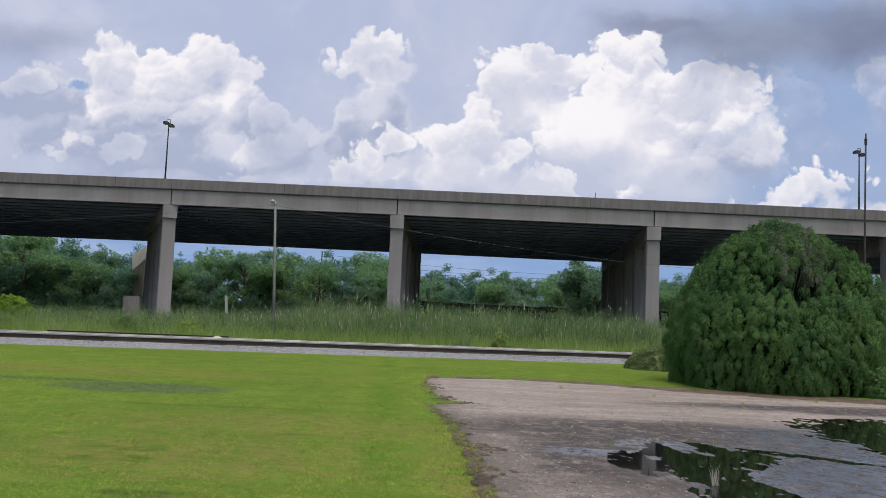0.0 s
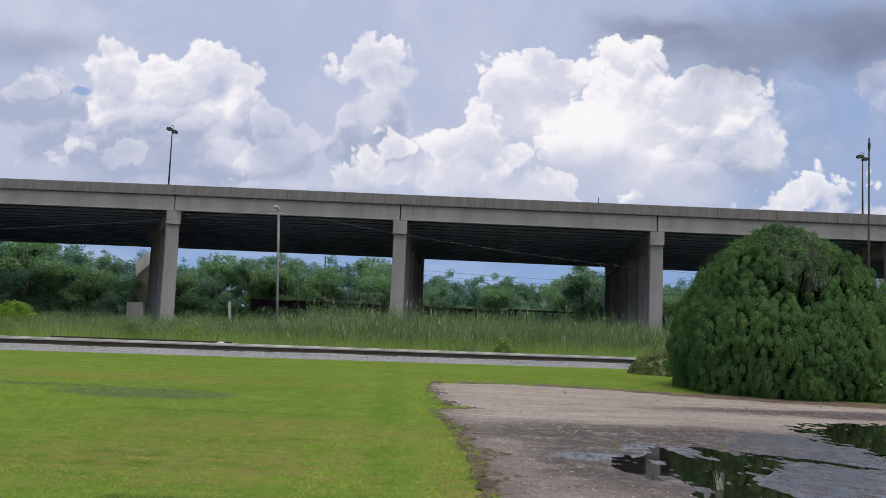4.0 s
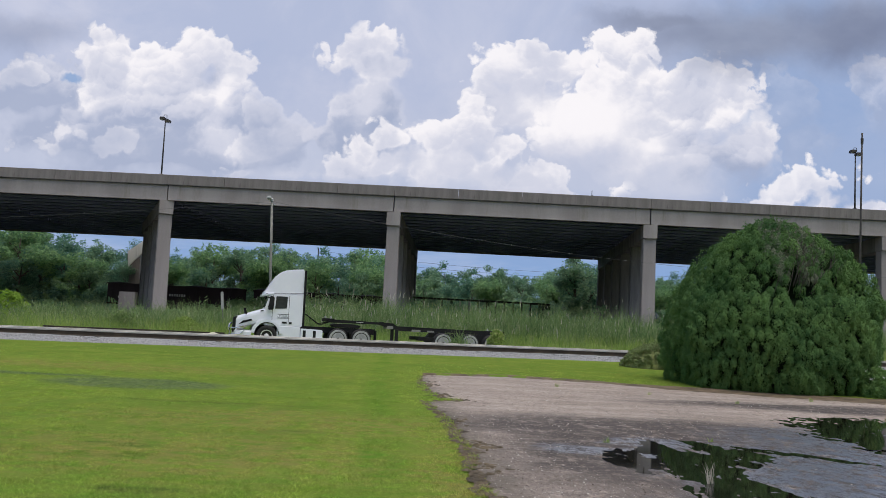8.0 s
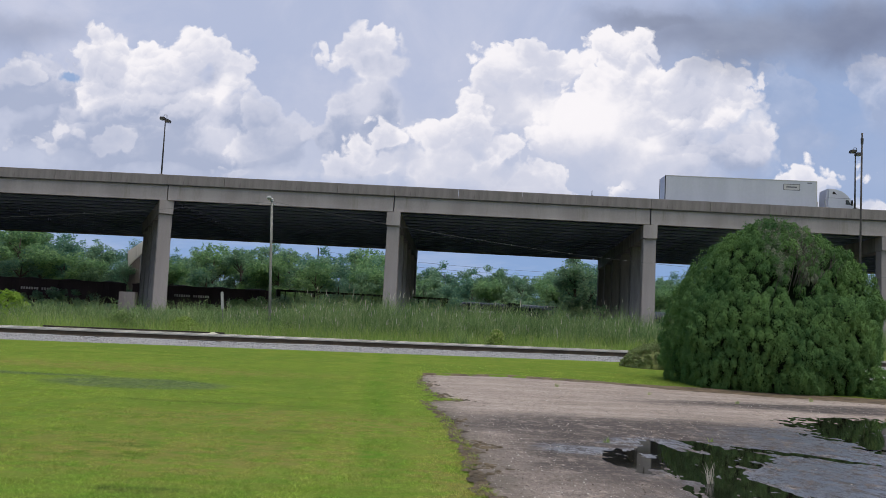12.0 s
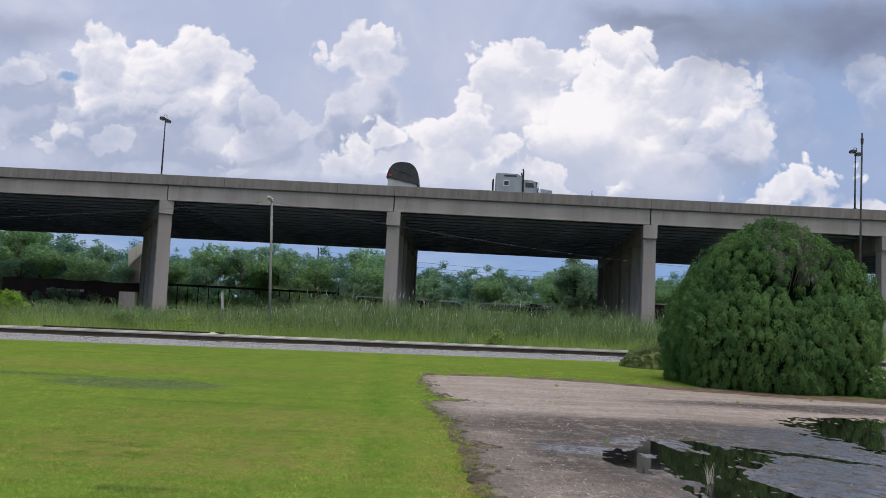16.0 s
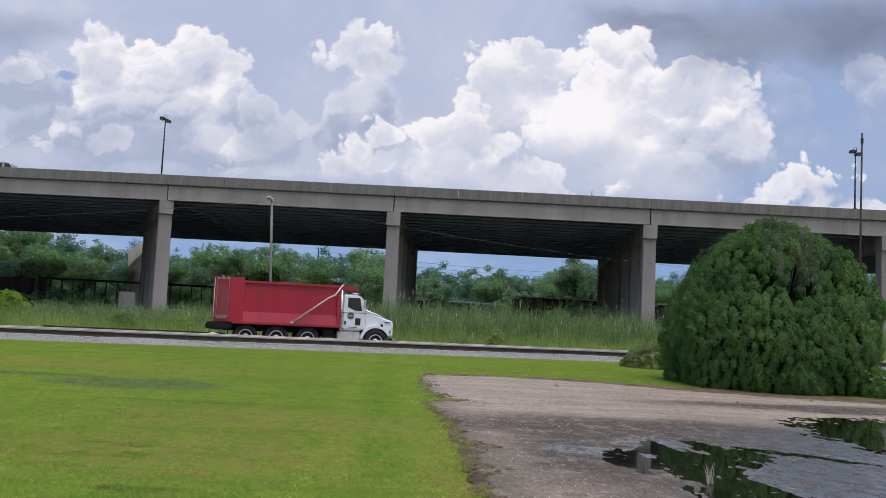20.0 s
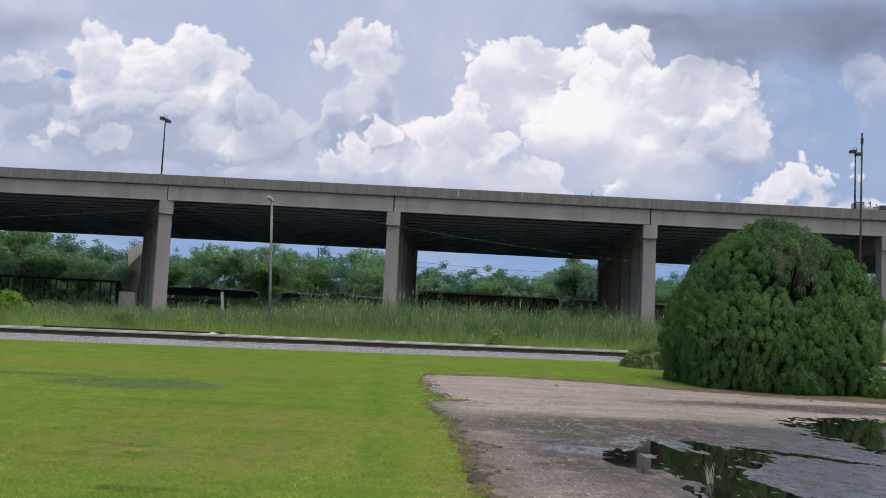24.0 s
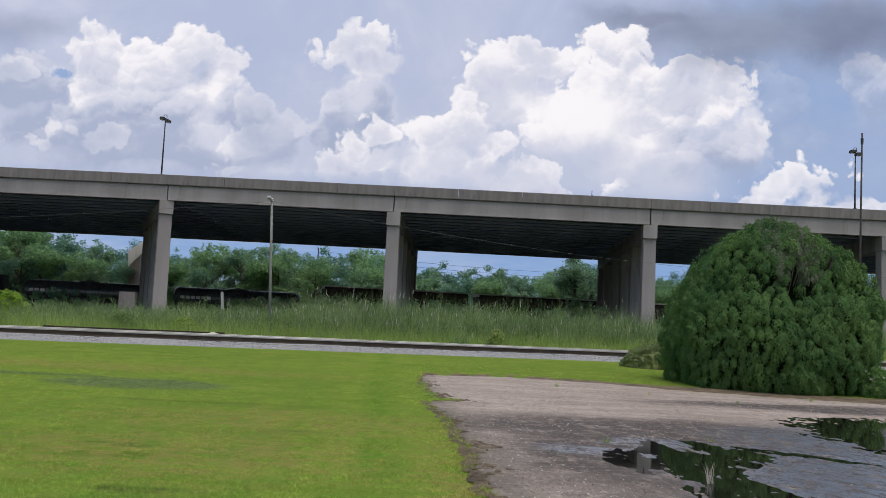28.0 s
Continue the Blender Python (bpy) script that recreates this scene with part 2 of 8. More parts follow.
def lawn_colour(k, at):
    """Greens of the mown lawn, with dry stretches, bare spots and a greener wheel strip."""
    wob = k.vec("ADD", at, k.scale(k.vec("SUBTRACT", k.noise(at, 0.7, 4, 0.6, 0, True), (0.5, 0.5, 0.5)), 1.6))
    broad = k.noise(at, 0.16, 5, 0.6)
    mid = k.noise(at, 1.3, 5, 0.65)
    fine = k.noise(k.vec("MULTIPLY", at, (1.0, 0.6, 1.0)), 22.0, 4, 0.7)
    col = k.mix(k.step(broad, 0.35, 0.65), (0.132, 0.225, 0.036), (0.18, 0.272, 0.042))
    col = k.mix(k.math("MULTIPLY", k.step(mid, 0.42, 0.7), 0.5), col, (0.28, 0.32, 0.055))
    x, y, z = k.split(wob)
    sx, sy, _ = k.split(k.vec("ADD", at, k.scale(k.vec("SUBTRACT", k.noise(at, 0.9, 5, 0.65, 0, True), (0.5, 0.5, 0.5)), 0.9)))
    strip = k.math("ABSOLUTE", k.math("ADD", k.math("ADD", sx, 0.12), k.math("MULTIPLY", sy, 0.057)))
    col = k.mix(k.step(strip, 0.3, 1.3, 0.5, 0.0), col, (0.225, 0.305, 0.05))
    col = k.mix(k.math("MULTIPLY", k.step(strip, 0.0, 0.55, 0.8, 0.0), k.step(k.noise(k.vec("MULTIPLY", at, (1.6, 0.5, 1.0)), 1.1, 5, 0.65), 0.34, 0.58, 0.2, 1.0)), col, (0.09, 0.215, 0.022))
    # dry, thin stretches
    dry = k.math("MAXIMUM", ellipse_mask(k, wob, -2.6, 9.6, 2.2, 1.5, 0.6), ellipse_mask(k, wob, -8.5, 21.5, 6.0, 1.0, 0.6))
    dry = k.math("MAXIMUM", dry, ellipse_mask(k, wob, -2.0, 12.6, 2.8, 1.3, 0.6))
    dry = k.math("MAXIMUM", dry, ellipse_mask(k, wob, 0.35, 9.0, 0.5, 4.0, 0.6))
    dry = k.math("MULTIPLY", k.math("ADD", dry, 0.32), k.step(k.noise(k.vec("MULTIPLY", at, (0.7, 1.6, 1.0)), 3.4, 7, 0.75), 0.40, 0.58))
    # bare, dark spots and one grey-green gravelly patch
    wob = k.vec("ADD", at, k.scale(k.vec("SUBTRACT", k.noise(at, 1.6, 4, 0.6, 0, True), (0.5, 0.5, 0.5)), 0.5))
    bare = 0.0
    for cx, cy, rx, ry in ((-2.5, 7.55, 0.45, 0.13), (-3.55, 9.9, 0.55, 0.12), (-3.35, 9.3, 0.5, 0.16), (-9.6, 18.4, 1.4, 0.25), (-1.9, 11.6, 0.5, 0.1), (-3.6, 14.6, 1.8, 0.12)):
        bare = k.math("MAXIMUM", bare, ellipse_mask(k, wob, cx, cy, rx, ry, 0.5))
    bare = k.math("MULTIPLY", bare, k.step(k.noise(at, 11.0, 5, 0.75), 0.36, 0.56))
    col = k.mix(k.math("MULTIPLY", bare, 0.8), col, (0.075, 0.10, 0.03))
    streak = k.noise(k.vec("MULTIPLY", at, (0.35, 2.2, 1.0)), 0.9, 5, 0.6)
    col = k.mix(k.step(streak, 0.45, 0.68, 0.0, 0.45), col, (0.12, 0.205, 0.022))
    tuft = k.noise(k.vec("MULTIPLY", at, (1.0, 0.7, 1.0)), 6.0, 8, 0.8)
    col = k.mix(k.step(tuft, 0.34, 0.52, 0.6, 0.0), col, (0.095, 0.155, 0.018))
    col = k.mix(k.step(tuft, 0.56, 0.70, 0.0, 0.5), col, (0.30, 0.33, 0.06))
    col = k.mix(k.math("MULTIPLY", dry, 0.8, None, True), col, (0.25, 0.23, 0.068))
    col = k.mix(k.step(fine, 0.3, 0.7, 0.35, 0.0), col, (0.08, 0.13, 0.016))
    weedy = k.math("MAXIMUM", ellipse_mask(k, wob, -5.9, 17.5, 1.75, 1.1, 0.22), ellipse_mask(k, wob, -9.2, 18.6, 2.6, 0.3, 0.4))
    speck = k.mix(k.step(k.noise(at, 16.0, 4, 0.8), 0.4, 0.6), (0.05, 0.085, 0.026), (0.185, 0.235, 0.095))
    col = k.mix(k.math("MULTIPLY", weedy, k.step(k.noise(at, 5.0, 5, 0.75), 0.3, 0.5)), col, speck)
    return col, mid, fine


def lawn_material():
    m, k, p = blank("mown_lawn")
    at = k.place()
    col, mid, fine = lawn_colour(k, at)
    # rank weeds and leaf litter past the road; unseen pale ground added under the overpass to bounce light up
    x, y, z = k.split(at)
    past = k.step(k.math("SUBTRACT", y, k.math("MULTIPLY", x, 0.25)), 49.0, 51.0)
    col = k.mix(past, col, k.mix(mid, (0.045, 0.05, 0.028), (0.09, 0.09, 0.055)))
    under = k.math("MULTIPLY", k.step(y, 83.0, 87.0), k.step(y, 127.0, 131.0, 1.0, 0.0))
    col = k.mix(under, col, k.mix(mid, (0.19, 0.17, 0.15), (0.30, 0.275, 0.25)))
    k.put(p.inputs["Base Color"], col)
    p.inputs["Roughness"].default_value = 0.9
    p.inputs["Specular IOR Level"].default_value = 0.0
    k.put(p.inputs["Normal"], k.bump(k.math("ADD", fine, mid), 0.8, 0.04))
    return m


def blade_material():
    m, k, p = blank("lawn_blades")
    col = lawn_colour(k, k.place())[0]
    tint = k.step(k.island(), 0.0, 1.0, 1.55, 2.75)
    col = k.vec("MULTIPLY", col, k.join(tint, tint, tint))
    k.put(p.inputs["Base Color"], col)
    p.inputs["Roughness"].default_value = 0.7
    p.inputs["Specular IOR Level"].default_value = 0.1
    tr = k.n.new("ShaderNodeBsdfTranslucent")
    k.put(tr.inputs["Color"], col)
    mx = k.n.new("ShaderNodeMixShader")
    mx.inputs[0].default_value = 0.5
    k.l.new(p.outputs[0], mx.inputs[1])
    k.l.new(tr.outputs[0], mx.inputs[2])
    k.l.new(mx.outputs[0], k.n["Material Output"].inputs["Surface"])
    return m


# centre, half-widths and turn (degrees) of each shallow dip
PUDDLES = ((2.38, 10.45, 0.34, 0.75, 0), (2.92, 11.6, 0.17, 0.85, 0), (3.0, 10.2, 0.5, 1.3, 0), (3.08, 8.4, 0.5, 1.5, 0),
           (3.62, 12.25, 0.17, 1.0, 14), (3.88, 11.5, 0.32, 0.75, 20), (4.75, 11.6, 0.85, 0.2, -40), (3.6, 10.9, 0.4, 0.5, 0),
           (8.5, 15.6, 2.2, 1.7, 15), (7.1, 14.2, 1.1, 1.3, 0), (7.0, 12.5, 0.8, 1.1, 0))


def pavement_material():
    m, k, p = blank("old_gravelly_paving")
    at = k.place()
    wob = k.vec("ADD", at, k.scale(k.vec("SUBTRACT", k.noise(k.vec("MULTIPLY", at, (0.6, 1.6, 1.0)), 0.9, 6, 0.68, 0, True), (0.5, 0.5, 0.5)), 2.2))
    broad = k.noise(k.vec("MULTIPLY", at, (0.35, 1.1, 1.0)), 0.9, 6, 0.68)
    pebble = k.noise(at, 45.0, 3, 0.8)
    col = k.mix(k.step(broad, 0.36, 0.64), (0.315, 0.25, 0.195), (0.445, 0.365, 0.295))
    mottle = k.noise(k.vec("MULTIPLY", at, (1.0, 0.5, 1.0)), 4.0, 8, 0.78)
    col = k.mix(k.step(mottle, 0.34, 0.52, 0.5, 0.0), col, (0.19, 0.145, 0.115))
    col = k.mix(k.step(mottle, 0.55, 0.7, 0.0, 0.6), col, (0.56, 0.472, 0.385))
    grit = k.noise(k.vec("MULTIPLY", at, (1.0, 0.3, 1.0)), 22.0, 5, 0.85)
    col = k.mix(k.step(grit, 0.36, 0.50, 0.6, 0.0), col, (0.13, 0.10, 0.08))
    col = k.mix(k.step(grit, 0.55, 0.68, 0.0, 0.6), col, (0.58, 0.50, 0.415))
    # damp: dark brown round the puddles, with a ragged edge
    damp = 0.0
    for cx, cy, rx, ry in ((3.6, 13.6, 3.8, 1.7), (2.0, 11.3, 0.95, 3.0), (9.5, 19.0, 5.0, 1.0), (6.0, 10.0, 5.2, 5.0)):
        damp = k.math("MAXIMUM", damp, ellipse_mask(k, wob, cx, cy, rx, ry, 0.4))
    damp = k.math("MULTIPLY", damp, k.step(k.noise(k.vec("MULTIPLY", at, (1.2, 0.7, 1.0)), 3.4, 8, 0.8), 0.30, 0.52))
    col = k.mix(k.math("MULTIPLY", damp, 0.95), col, (0.058, 0.044, 0.035))
    # wet: a film of water, streaked and broken up, that mirrors the pale sky
    wet = 0.0
    for cx, cy, rx, ry in ((4.9, 10.2, 2.4, 2.2), (2.3, 11.0, 0.9, 0.5), (3.0, 12.3, 0.8, 0.5), (8.0, 13.0, 3.4, 2.6), (4.8, 7.0, 2.4, 3.0)):
        wet = k.math("MAXIMUM", wet, ellipse_mask(k, wob, cx, cy, rx, ry, 0.3))
    film = k.math("ADD", k.math("MULTIPLY", k.noise(k.vec("MULTIPLY", at, (1.3, 0.9, 1.0)), 3.6, 9, 0.8), 0.75), k.math("MULTIPLY", k.noise(at, 38.0, 3, 0.8), 0.25))
    wet = k.math("MULTIPLY", wet, k.step(film, 0.42, 0.54))
    col = k.mix(wet, col, (0.055, 0.06, 0.07))
    dots = k.step(k.noise(at, 60.0, 3, 0.7), 0.54, 0.64)
    col = k.mix(k.math("MULTIPLY", dots, 0.6), col, (0.06, 0.05, 0.042))
    light = k.math("MULTIPLY", k.step(k.noise(at, 26.0, 3, 0.75), 0.56, 0.68), k.math("SUBTRACT", 1.0, k.math("MAXIMUM", k.math("MULTIPLY", wet, 0.75), k.math("MULTIPLY", damp, 0.6))))
    col = k.mix(k.math("MULTIPLY", light, 0.5), col, (0.46, 0.40, 0.335))
    moss = k.step(k.noise(wob, 1.1, 5, 0.7), 0.60, 0.72)
    col = k.mix(k.math("MULTIPLY", moss, 0.35), col, (0.10, 0.085, 0.045))
    # soil washed along the ragged lawn edge
    x, y, z = k.split(at)
    side = k.math("SUBTRACT", x, k.math("SUBTRACT", 1.35, k.math("MULTIPLY", y, 0.075)))
    rim = k.math("MULTIPLY", k.step(side, -0.1, 0.38, 1.0, 0.0), k.step(k.noise(k.vec("MULTIPLY", at, (1.0, 0.8, 1.0)), 4.0, 7, 0.8), 0.32, 0.50))
    col = k.mix(k.math("MULTIPLY", rim, 0.55), col, (0.07, 0.058, 0.035))
    k.put(p.inputs["Base Color"], col)
    k.put(p.inputs["Roughness"], k.math("SUBTRACT", 0.92, k.math("MULTIPLY", wet, 0.4)))
    k.put(p.inputs["Coat Weight"], k.math("MULTIPLY", wet, k.step(k.noise(k.vec("MULTIPLY", at, (1.0, 0.35, 1.0)), 34.0, 3, 0.7), 0.36, 0.50, 0.25, 1.0)))
    p.inputs["Coat Roughness"].default_value, p.inputs["Coat IOR"].default_value = 0.36, 2.1
    k.put(p.inputs["Normal"], k.bump(k.math("MULTIPLY", pebble, k.math("SUBTRACT", 1.0, k.math("MULTIPLY", wet, 0.8))), 0.6, 0.012))
    return m


def ballast_material():
    m, k, p = blank("grey_ballast")
    at = k.place()
    n = k.n.new("ShaderNodeTexVoronoi")
    k.put(n.inputs["Vector"], at)
    n.inputs["Scale"].default_value = 16.0
    r = k.split(n.outputs["Color"])[0]
    col = k.mix(r, (0.25, 0.245, 0.24), (0.38, 0.37, 0.36))
    col = k.mix(k.step(k.noise(at, 0.8, 5, 0.7), 0.58, 0.72, 0.0, 0.45), col, (0.20, 0.17, 0.13))
    k.put(p.inputs["Base Color"], col)
    p.inputs["Roughness"].default_value = 0.9
    k.put(p.inputs["Normal"], k.bump(n.outputs["Distance"], 0.9, -0.05))
    return m


def stone_material():
    m, k, p = blank("ballast_stone")
    col = k.mix(k.island(), (0.26, 0.255, 0.25), (0.46, 0.45, 0.435))
    k.put(p.inputs["Base Color"], k.mix(k.step(k.noise(k.place(), 0.8, 5, 0.7), 0.58, 0.72, 0.0, 0.4), col, (0.22, 0.18, 0.14)))
    p.inputs["Roughness"].default_value = 0.9
    return m


def gravel_material():
    m, k, p = blank("loose_gravel")
    col = k.mix(k.step(k.island(), 0.0, 0.4), (0.14, 0.11, 0.09), (0.30, 0.25, 0.21))
    col = k.mix(k.step(k.island(), 0.6, 0.9), col, (0.62, 0.57, 0.50))
    k.put(p.inputs["Base Color"], col)
    p.inputs["Roughness"].default_value = 0.85
    return m


def water_material():
    m, k, p = blank("still_water")
    p.inputs["Base Color"].default_value = (0.012, 0.011, 0.008, 1)
    p.inputs["Roughness"].default_value = 0.03
    p.inputs["IOR"].default_value = 1.33
    p.inputs["Specular IOR Level"].default_value = 0.55
    k.put(p.inputs["Normal"], k.bump(k.noise(k.place(), 7.0, 3, 0.5), 0.02, 0.01))
    return m


LAWN, BLADE, PAVING, BALLAST, STONE, WATER = lawn_material(), blade_material(), pavement_material(), ballast_material(), stone_material(), water_material()
GRAVEL = gravel_material()

# ---- sky backdrop: heaped clouds far behind everything ----
# centre (across, up) and half-widths of each heap, as slopes seen from the lawn
LEFT_BASE = ((-0.3606, 0.1887, 0.124, 0.0457), (-0.4469, 0.2045, 0.0719, 0.049), (-0.2564, 0.1937, 0.0784, 0.049), (-0.4899, 0.2491, 0.059, 0.0394))
LEFT_HEAP = ((-0.4087, 0.3014, 0.0369, 0.0237), (-0.3515, 0.2859, 0.0691, 0.0342), (-0.2997, 0.2985, 0.0342, 0.0263), (-0.2709, 0.263, 0.0302, 0.0368), (-0.3123, 0.2443, 0.0721, 0.0361), (-0.418, 0.2526, 0.0223, 0.0328), (-0.3596, 0.2621, 0.0821, 0.046))
LEFT_PUFFS = ((-0.2349, 0.1657, 0.0195, 0.0104), (-0.1926, 0.1664, 0.0287, 0.0117), (-0.2231, 0.2352, 0.0223, 0.017), (-0.1987, 0.2131, 0.0262, 0.0222), (-0.2207, 0.1987, 0.0314, 0.0196), (-0.4602, 0.2072, 0.0144, 0.0105), (-0.4003, 0.1948, 0.017, 0.0105), (-0.471, 0.1802, 0.0222, 0.0091), (-0.511, 0.2648, 0.0289, 0.0144))
TOWER = ((-0.0981, 0.3258, 0.0198, 0.0158), (-0.1188, 0.3059, 0.029, 0.0171), (-0.0948, 0.2896, 0.0316, 0.0342), (-0.0924, 0.2448, 0.0354, 0.0525), (-0.134, 0.2495, 0.0236, 0.0197), (-0.1004, 0.2111, 0.0621, 0.0379))
RIGHT_CREST = ((0.0433, 0.2962, 0.0277, 0.0237), (0.0924, 0.3026, 0.0527, 0.0211), (0.1318, 0.3072, 0.025, 0.0171), (0.0877, 0.2568, 0.0722, 0.0381))
RIGHT_HEAP = ((0.205, 0.2892, 0.0408, 0.0303), (0.2646, 0.2733, 0.0565, 0.0368), (0.3096, 0.2641, 0.042, 0.0473), (0.3315, 0.2218, 0.0406, 0.0419), (0.2335, 0.2105, 0.0916, 0.0549), (0.1673, 0.2339, 0.0721, 0.0459), (0.2453, 0.2576, 0.0985, 0.0525))
RIGHT_TOWER = ((0.1915, 0.3398, 0.0225, 0.0159), (0.1817, 0.3163, 0.0277, 0.0251), (0.2012, 0.3038, 0.0343, 0.0264))
RIGHT_VEIL = ((0.3767, 0.2639, 0.0394, 0.0394), (0.397, 0.2249, 0.0327, 0.0327), (0.3596, 0.2966, 0.0198, 0.0145))
FAR_PUFFS = ((0.4684, 0.2951, 0.0224, 0.0145), (0.4916, 0.2795, 0.0302, 0.0197), (0.5065, 0.3104, 0.033, 0.0198), (0.5016, 0.2599, 0.0302, 0.0131))
RIGHT_FRONT = ((0.0133, 0.2299, 0.0301, 0.0249), (-0.0021, 0.2092, 0.0392, 0.0262), (0.044, 0.2028, 0.0288, 0.0222), (0.0056, 0.1831, 0.0587, 0.0248), (0.0975, 0.1723, 0.0352, 0.0156), (0.0752, 0.16, 0.0782, 0.0195), (-0.0981, 0.192, 0.0261, 0.0183), (-0.069, 0.212, 0.0235, 0.0183), (-0.0804, 0.179, 0.0522, 0.0209), (-0.033, 0.1713, 0.0456, 0.017))
LOW_PUFFS = ((0.3814, 0.1752, 0.0287, 0.0196), (0.3988, 0.1899, 0.0157, 0.0118), (0.4497, 0.1957, 0.0196, 0.0065), (0.473, 0.1559, 0.0365, 0.0104), (0.3556, 0.1569, 0.0195, 0.0104), (0.424, 0.1602, 0.0261, 0.0091))
GREY_SHEETS = ((0.3340, 0.3560, 0.160, 0.0390), (0.4520, 0.3540, 0.135, 0.0430), (0.249, 0.369, 0.0927, 0.0172), (-0.5094, 0.3222, 0.0726, 0.0264))


def sky_material():
    m = bpy.data.materials.new("clouded_sky")
    m.use_nodes = True
    k = Nodes(m.node_tree)
    k.n.remove(k.n["Principled BSDF"])
    x, y, z = k.split(k.coord())
    at = k.join(k.math("DIVIDE", x, y), k.math("DIVIDE", z, y), 0.0)
    u, v, _ = k.split(at)
    half = (0.5, 0.5, 0.5)
    w1 = k.scale(k.vec("SUBTRACT", k.noise(at, 12.0, 4, 0.55, 0, True), half), 0.058)
    w2 = k.scale(k.vec("SUBTRACT", k.noise(at, 40.0, 4, 0.6, 0, True), half), 0.022)
    q = k.vec("MULTIPLY", k.vec("ADD", at, w1), (1.0, 1.0, 0.0))
    q_up = k.vec("ADD", q, (-0.010, 0.030, 0.0))
    # rounded lobes at three sizes: each swells out, and is lit on its upper side
    swell, lobes = 0.0, 0.0
    fine = k.vec("MULTIPLY", k.vec("ADD", k.vec("ADD", at, k.scale(w1, 0.6)), w2), (1.0, 1.0, 0.0))
    for size, push, light in ((15.0, 0.30, 0.26), (36.0, 0.24, 0.13), (84.0, 0.15, 0.06)):
        n = k.n.new("ShaderNodeTexVoronoi")
        n.voronoi_dimensions, n.feature = "2D", "SMOOTH_F1"
        n.inputs["Smoothness"].default_value = 0.25
        k.put(n.inputs["Vector"], fine)
        n.inputs["Scale"].default_value = size
        swell = k.math("ADD", swell, k.math("MULTIPLY", k.math("SUBTRACT", 0.40, n.outputs["Distance"]), push * 1.6))
        away = k.scale(k.vec("SUBTRACT", fine, n.outputs["Position"]), size)
        lobes = k.math("ADD", lobes, k.math("MULTIPLY", k.vec("DOT_PRODUCT", away, (-0.25, 0.95, 0.0)), light))
    swell = k.math("ADD", swell, k.math("MULTIPLY", k.math("SUBTRACT", k.noise(at, 60.0, 6, 0.65), 0.5), 0.35))
    swell = k.math("MAXIMUM", k.math("MINIMUM", swell, 0.18), -0.28)
    lobes = k.math("MULTIPLY", k.math("MULTIPLY", lobes, k.step(k.noise(at, 7.0, 4, 0.5), 0.34, 0.62, 0.15, 1.5)), k.step(v, 0.17, 0.25, 0.55, 1.0))
    drift = k.math("MULTIPLY", k.math("SUBTRACT", k.noise(at, 9.0, 6, 0.5, 0.5), 0.5), 1.7)
    grain = k.math("MULTIPLY", k.math("SUBTRACT", k.noise(at, 55.0, 6, 0.65), 0.5), 0.30)
    # air: blue towards the ground line, milky veil higher up
    air = k.mix(k.step(v, 0.02, 0.15), (0.20, 0.36, 0.66), (0.26, 0.38, 0.63))
    air = k.mix(k.math("MULTIPLY", k.step(k.noise(k.vec("MULTIPLY", at, (1.0, 5.0, 1.0)), 5.0, 6, 0.6), 0.42, 0.66), k.step(v, 0.11, 0.15, 0.55, 0.0)), air, (0.46, 0.54, 0.72))
    veil = k.noise(k.vec("MULTIPLY", at, (1.0, 1.7, 1.0)), 3.2, 7, 0.55, 0.4)
    air = k.mix(k.math("MULTIPLY", k.math("MULTIPLY", k.step(veil, 0.12, 0.45), k.step(v, 0.10, 0.22, 0.15, 0.95)), k.step(u, 0.22, 0.36, 1.0, 0.2)), air, (0.46, 0.515, 0.695))
    air = k.mix(k.math("MULTIPLY", k.math("MULTIPLY", k.step(k.noise(at, 4.5, 7, 0.6, 0.5), 0.40, 0.72), k.step(v, 0.1, 0.2)), k.step(u, 0.25, 0.4, 1.0, 0.35)), air, (0.58, 0.61, 0.755))
    bank = k.math("MULTIPLY", k.step(v, 0.135, 0.165), k.step(k.math("SUBTRACT", v, k.math("MULTIPLY", k.noise(at, 6.0, 6, 0.6), 0.12)), 0.12, 0.23, 1.0, 0.0))
    col = k.mix(k.math("MULTIPLY", k.math("MULTIPLY", bank, k.step(u, 0.26, 0.36, 1.0, 0.25)), 0.75), air, k.mix(k.noise(at, 13.0, 6, 0.6), (0.46, 0.51, 0.67), (0.66, 0.68, 0.79)))

    # grey sheets overhead
    sheet = 0.0
    wv = k.vec("ADD", at, k.scale(k.vec("SUBTRACT", k.noise(at, 6.0, 6, 0.6, 0, True), half), 0.10))
    for i, (cx, cy, rx, ry) in enumerate(GREY_SHEETS):
        d = k.vec("LENGTH", k.vec("MULTIPLY_ADD", k.vec("MULTIPLY", wv, (1.0, 1.0, 0.0)), (1 / rx, 1 / ry, 0.0), (-cx / rx, -cy / ry, 0.0)))
        sheet = k.math("MAXIMUM", sheet, k.step(d, 0.2, 1.5, 0.45 if i == 3 else 1.0, 0.0))
    grey = k.mix(k.step(k.noise(k.vec("MULTIPLY", at, (1.0, 2.2, 1.0)), 5.0, 5, 0.5), 0.32, 0.70), (0.19, 0.22, 0.33), (0.31, 0.35, 0.47))

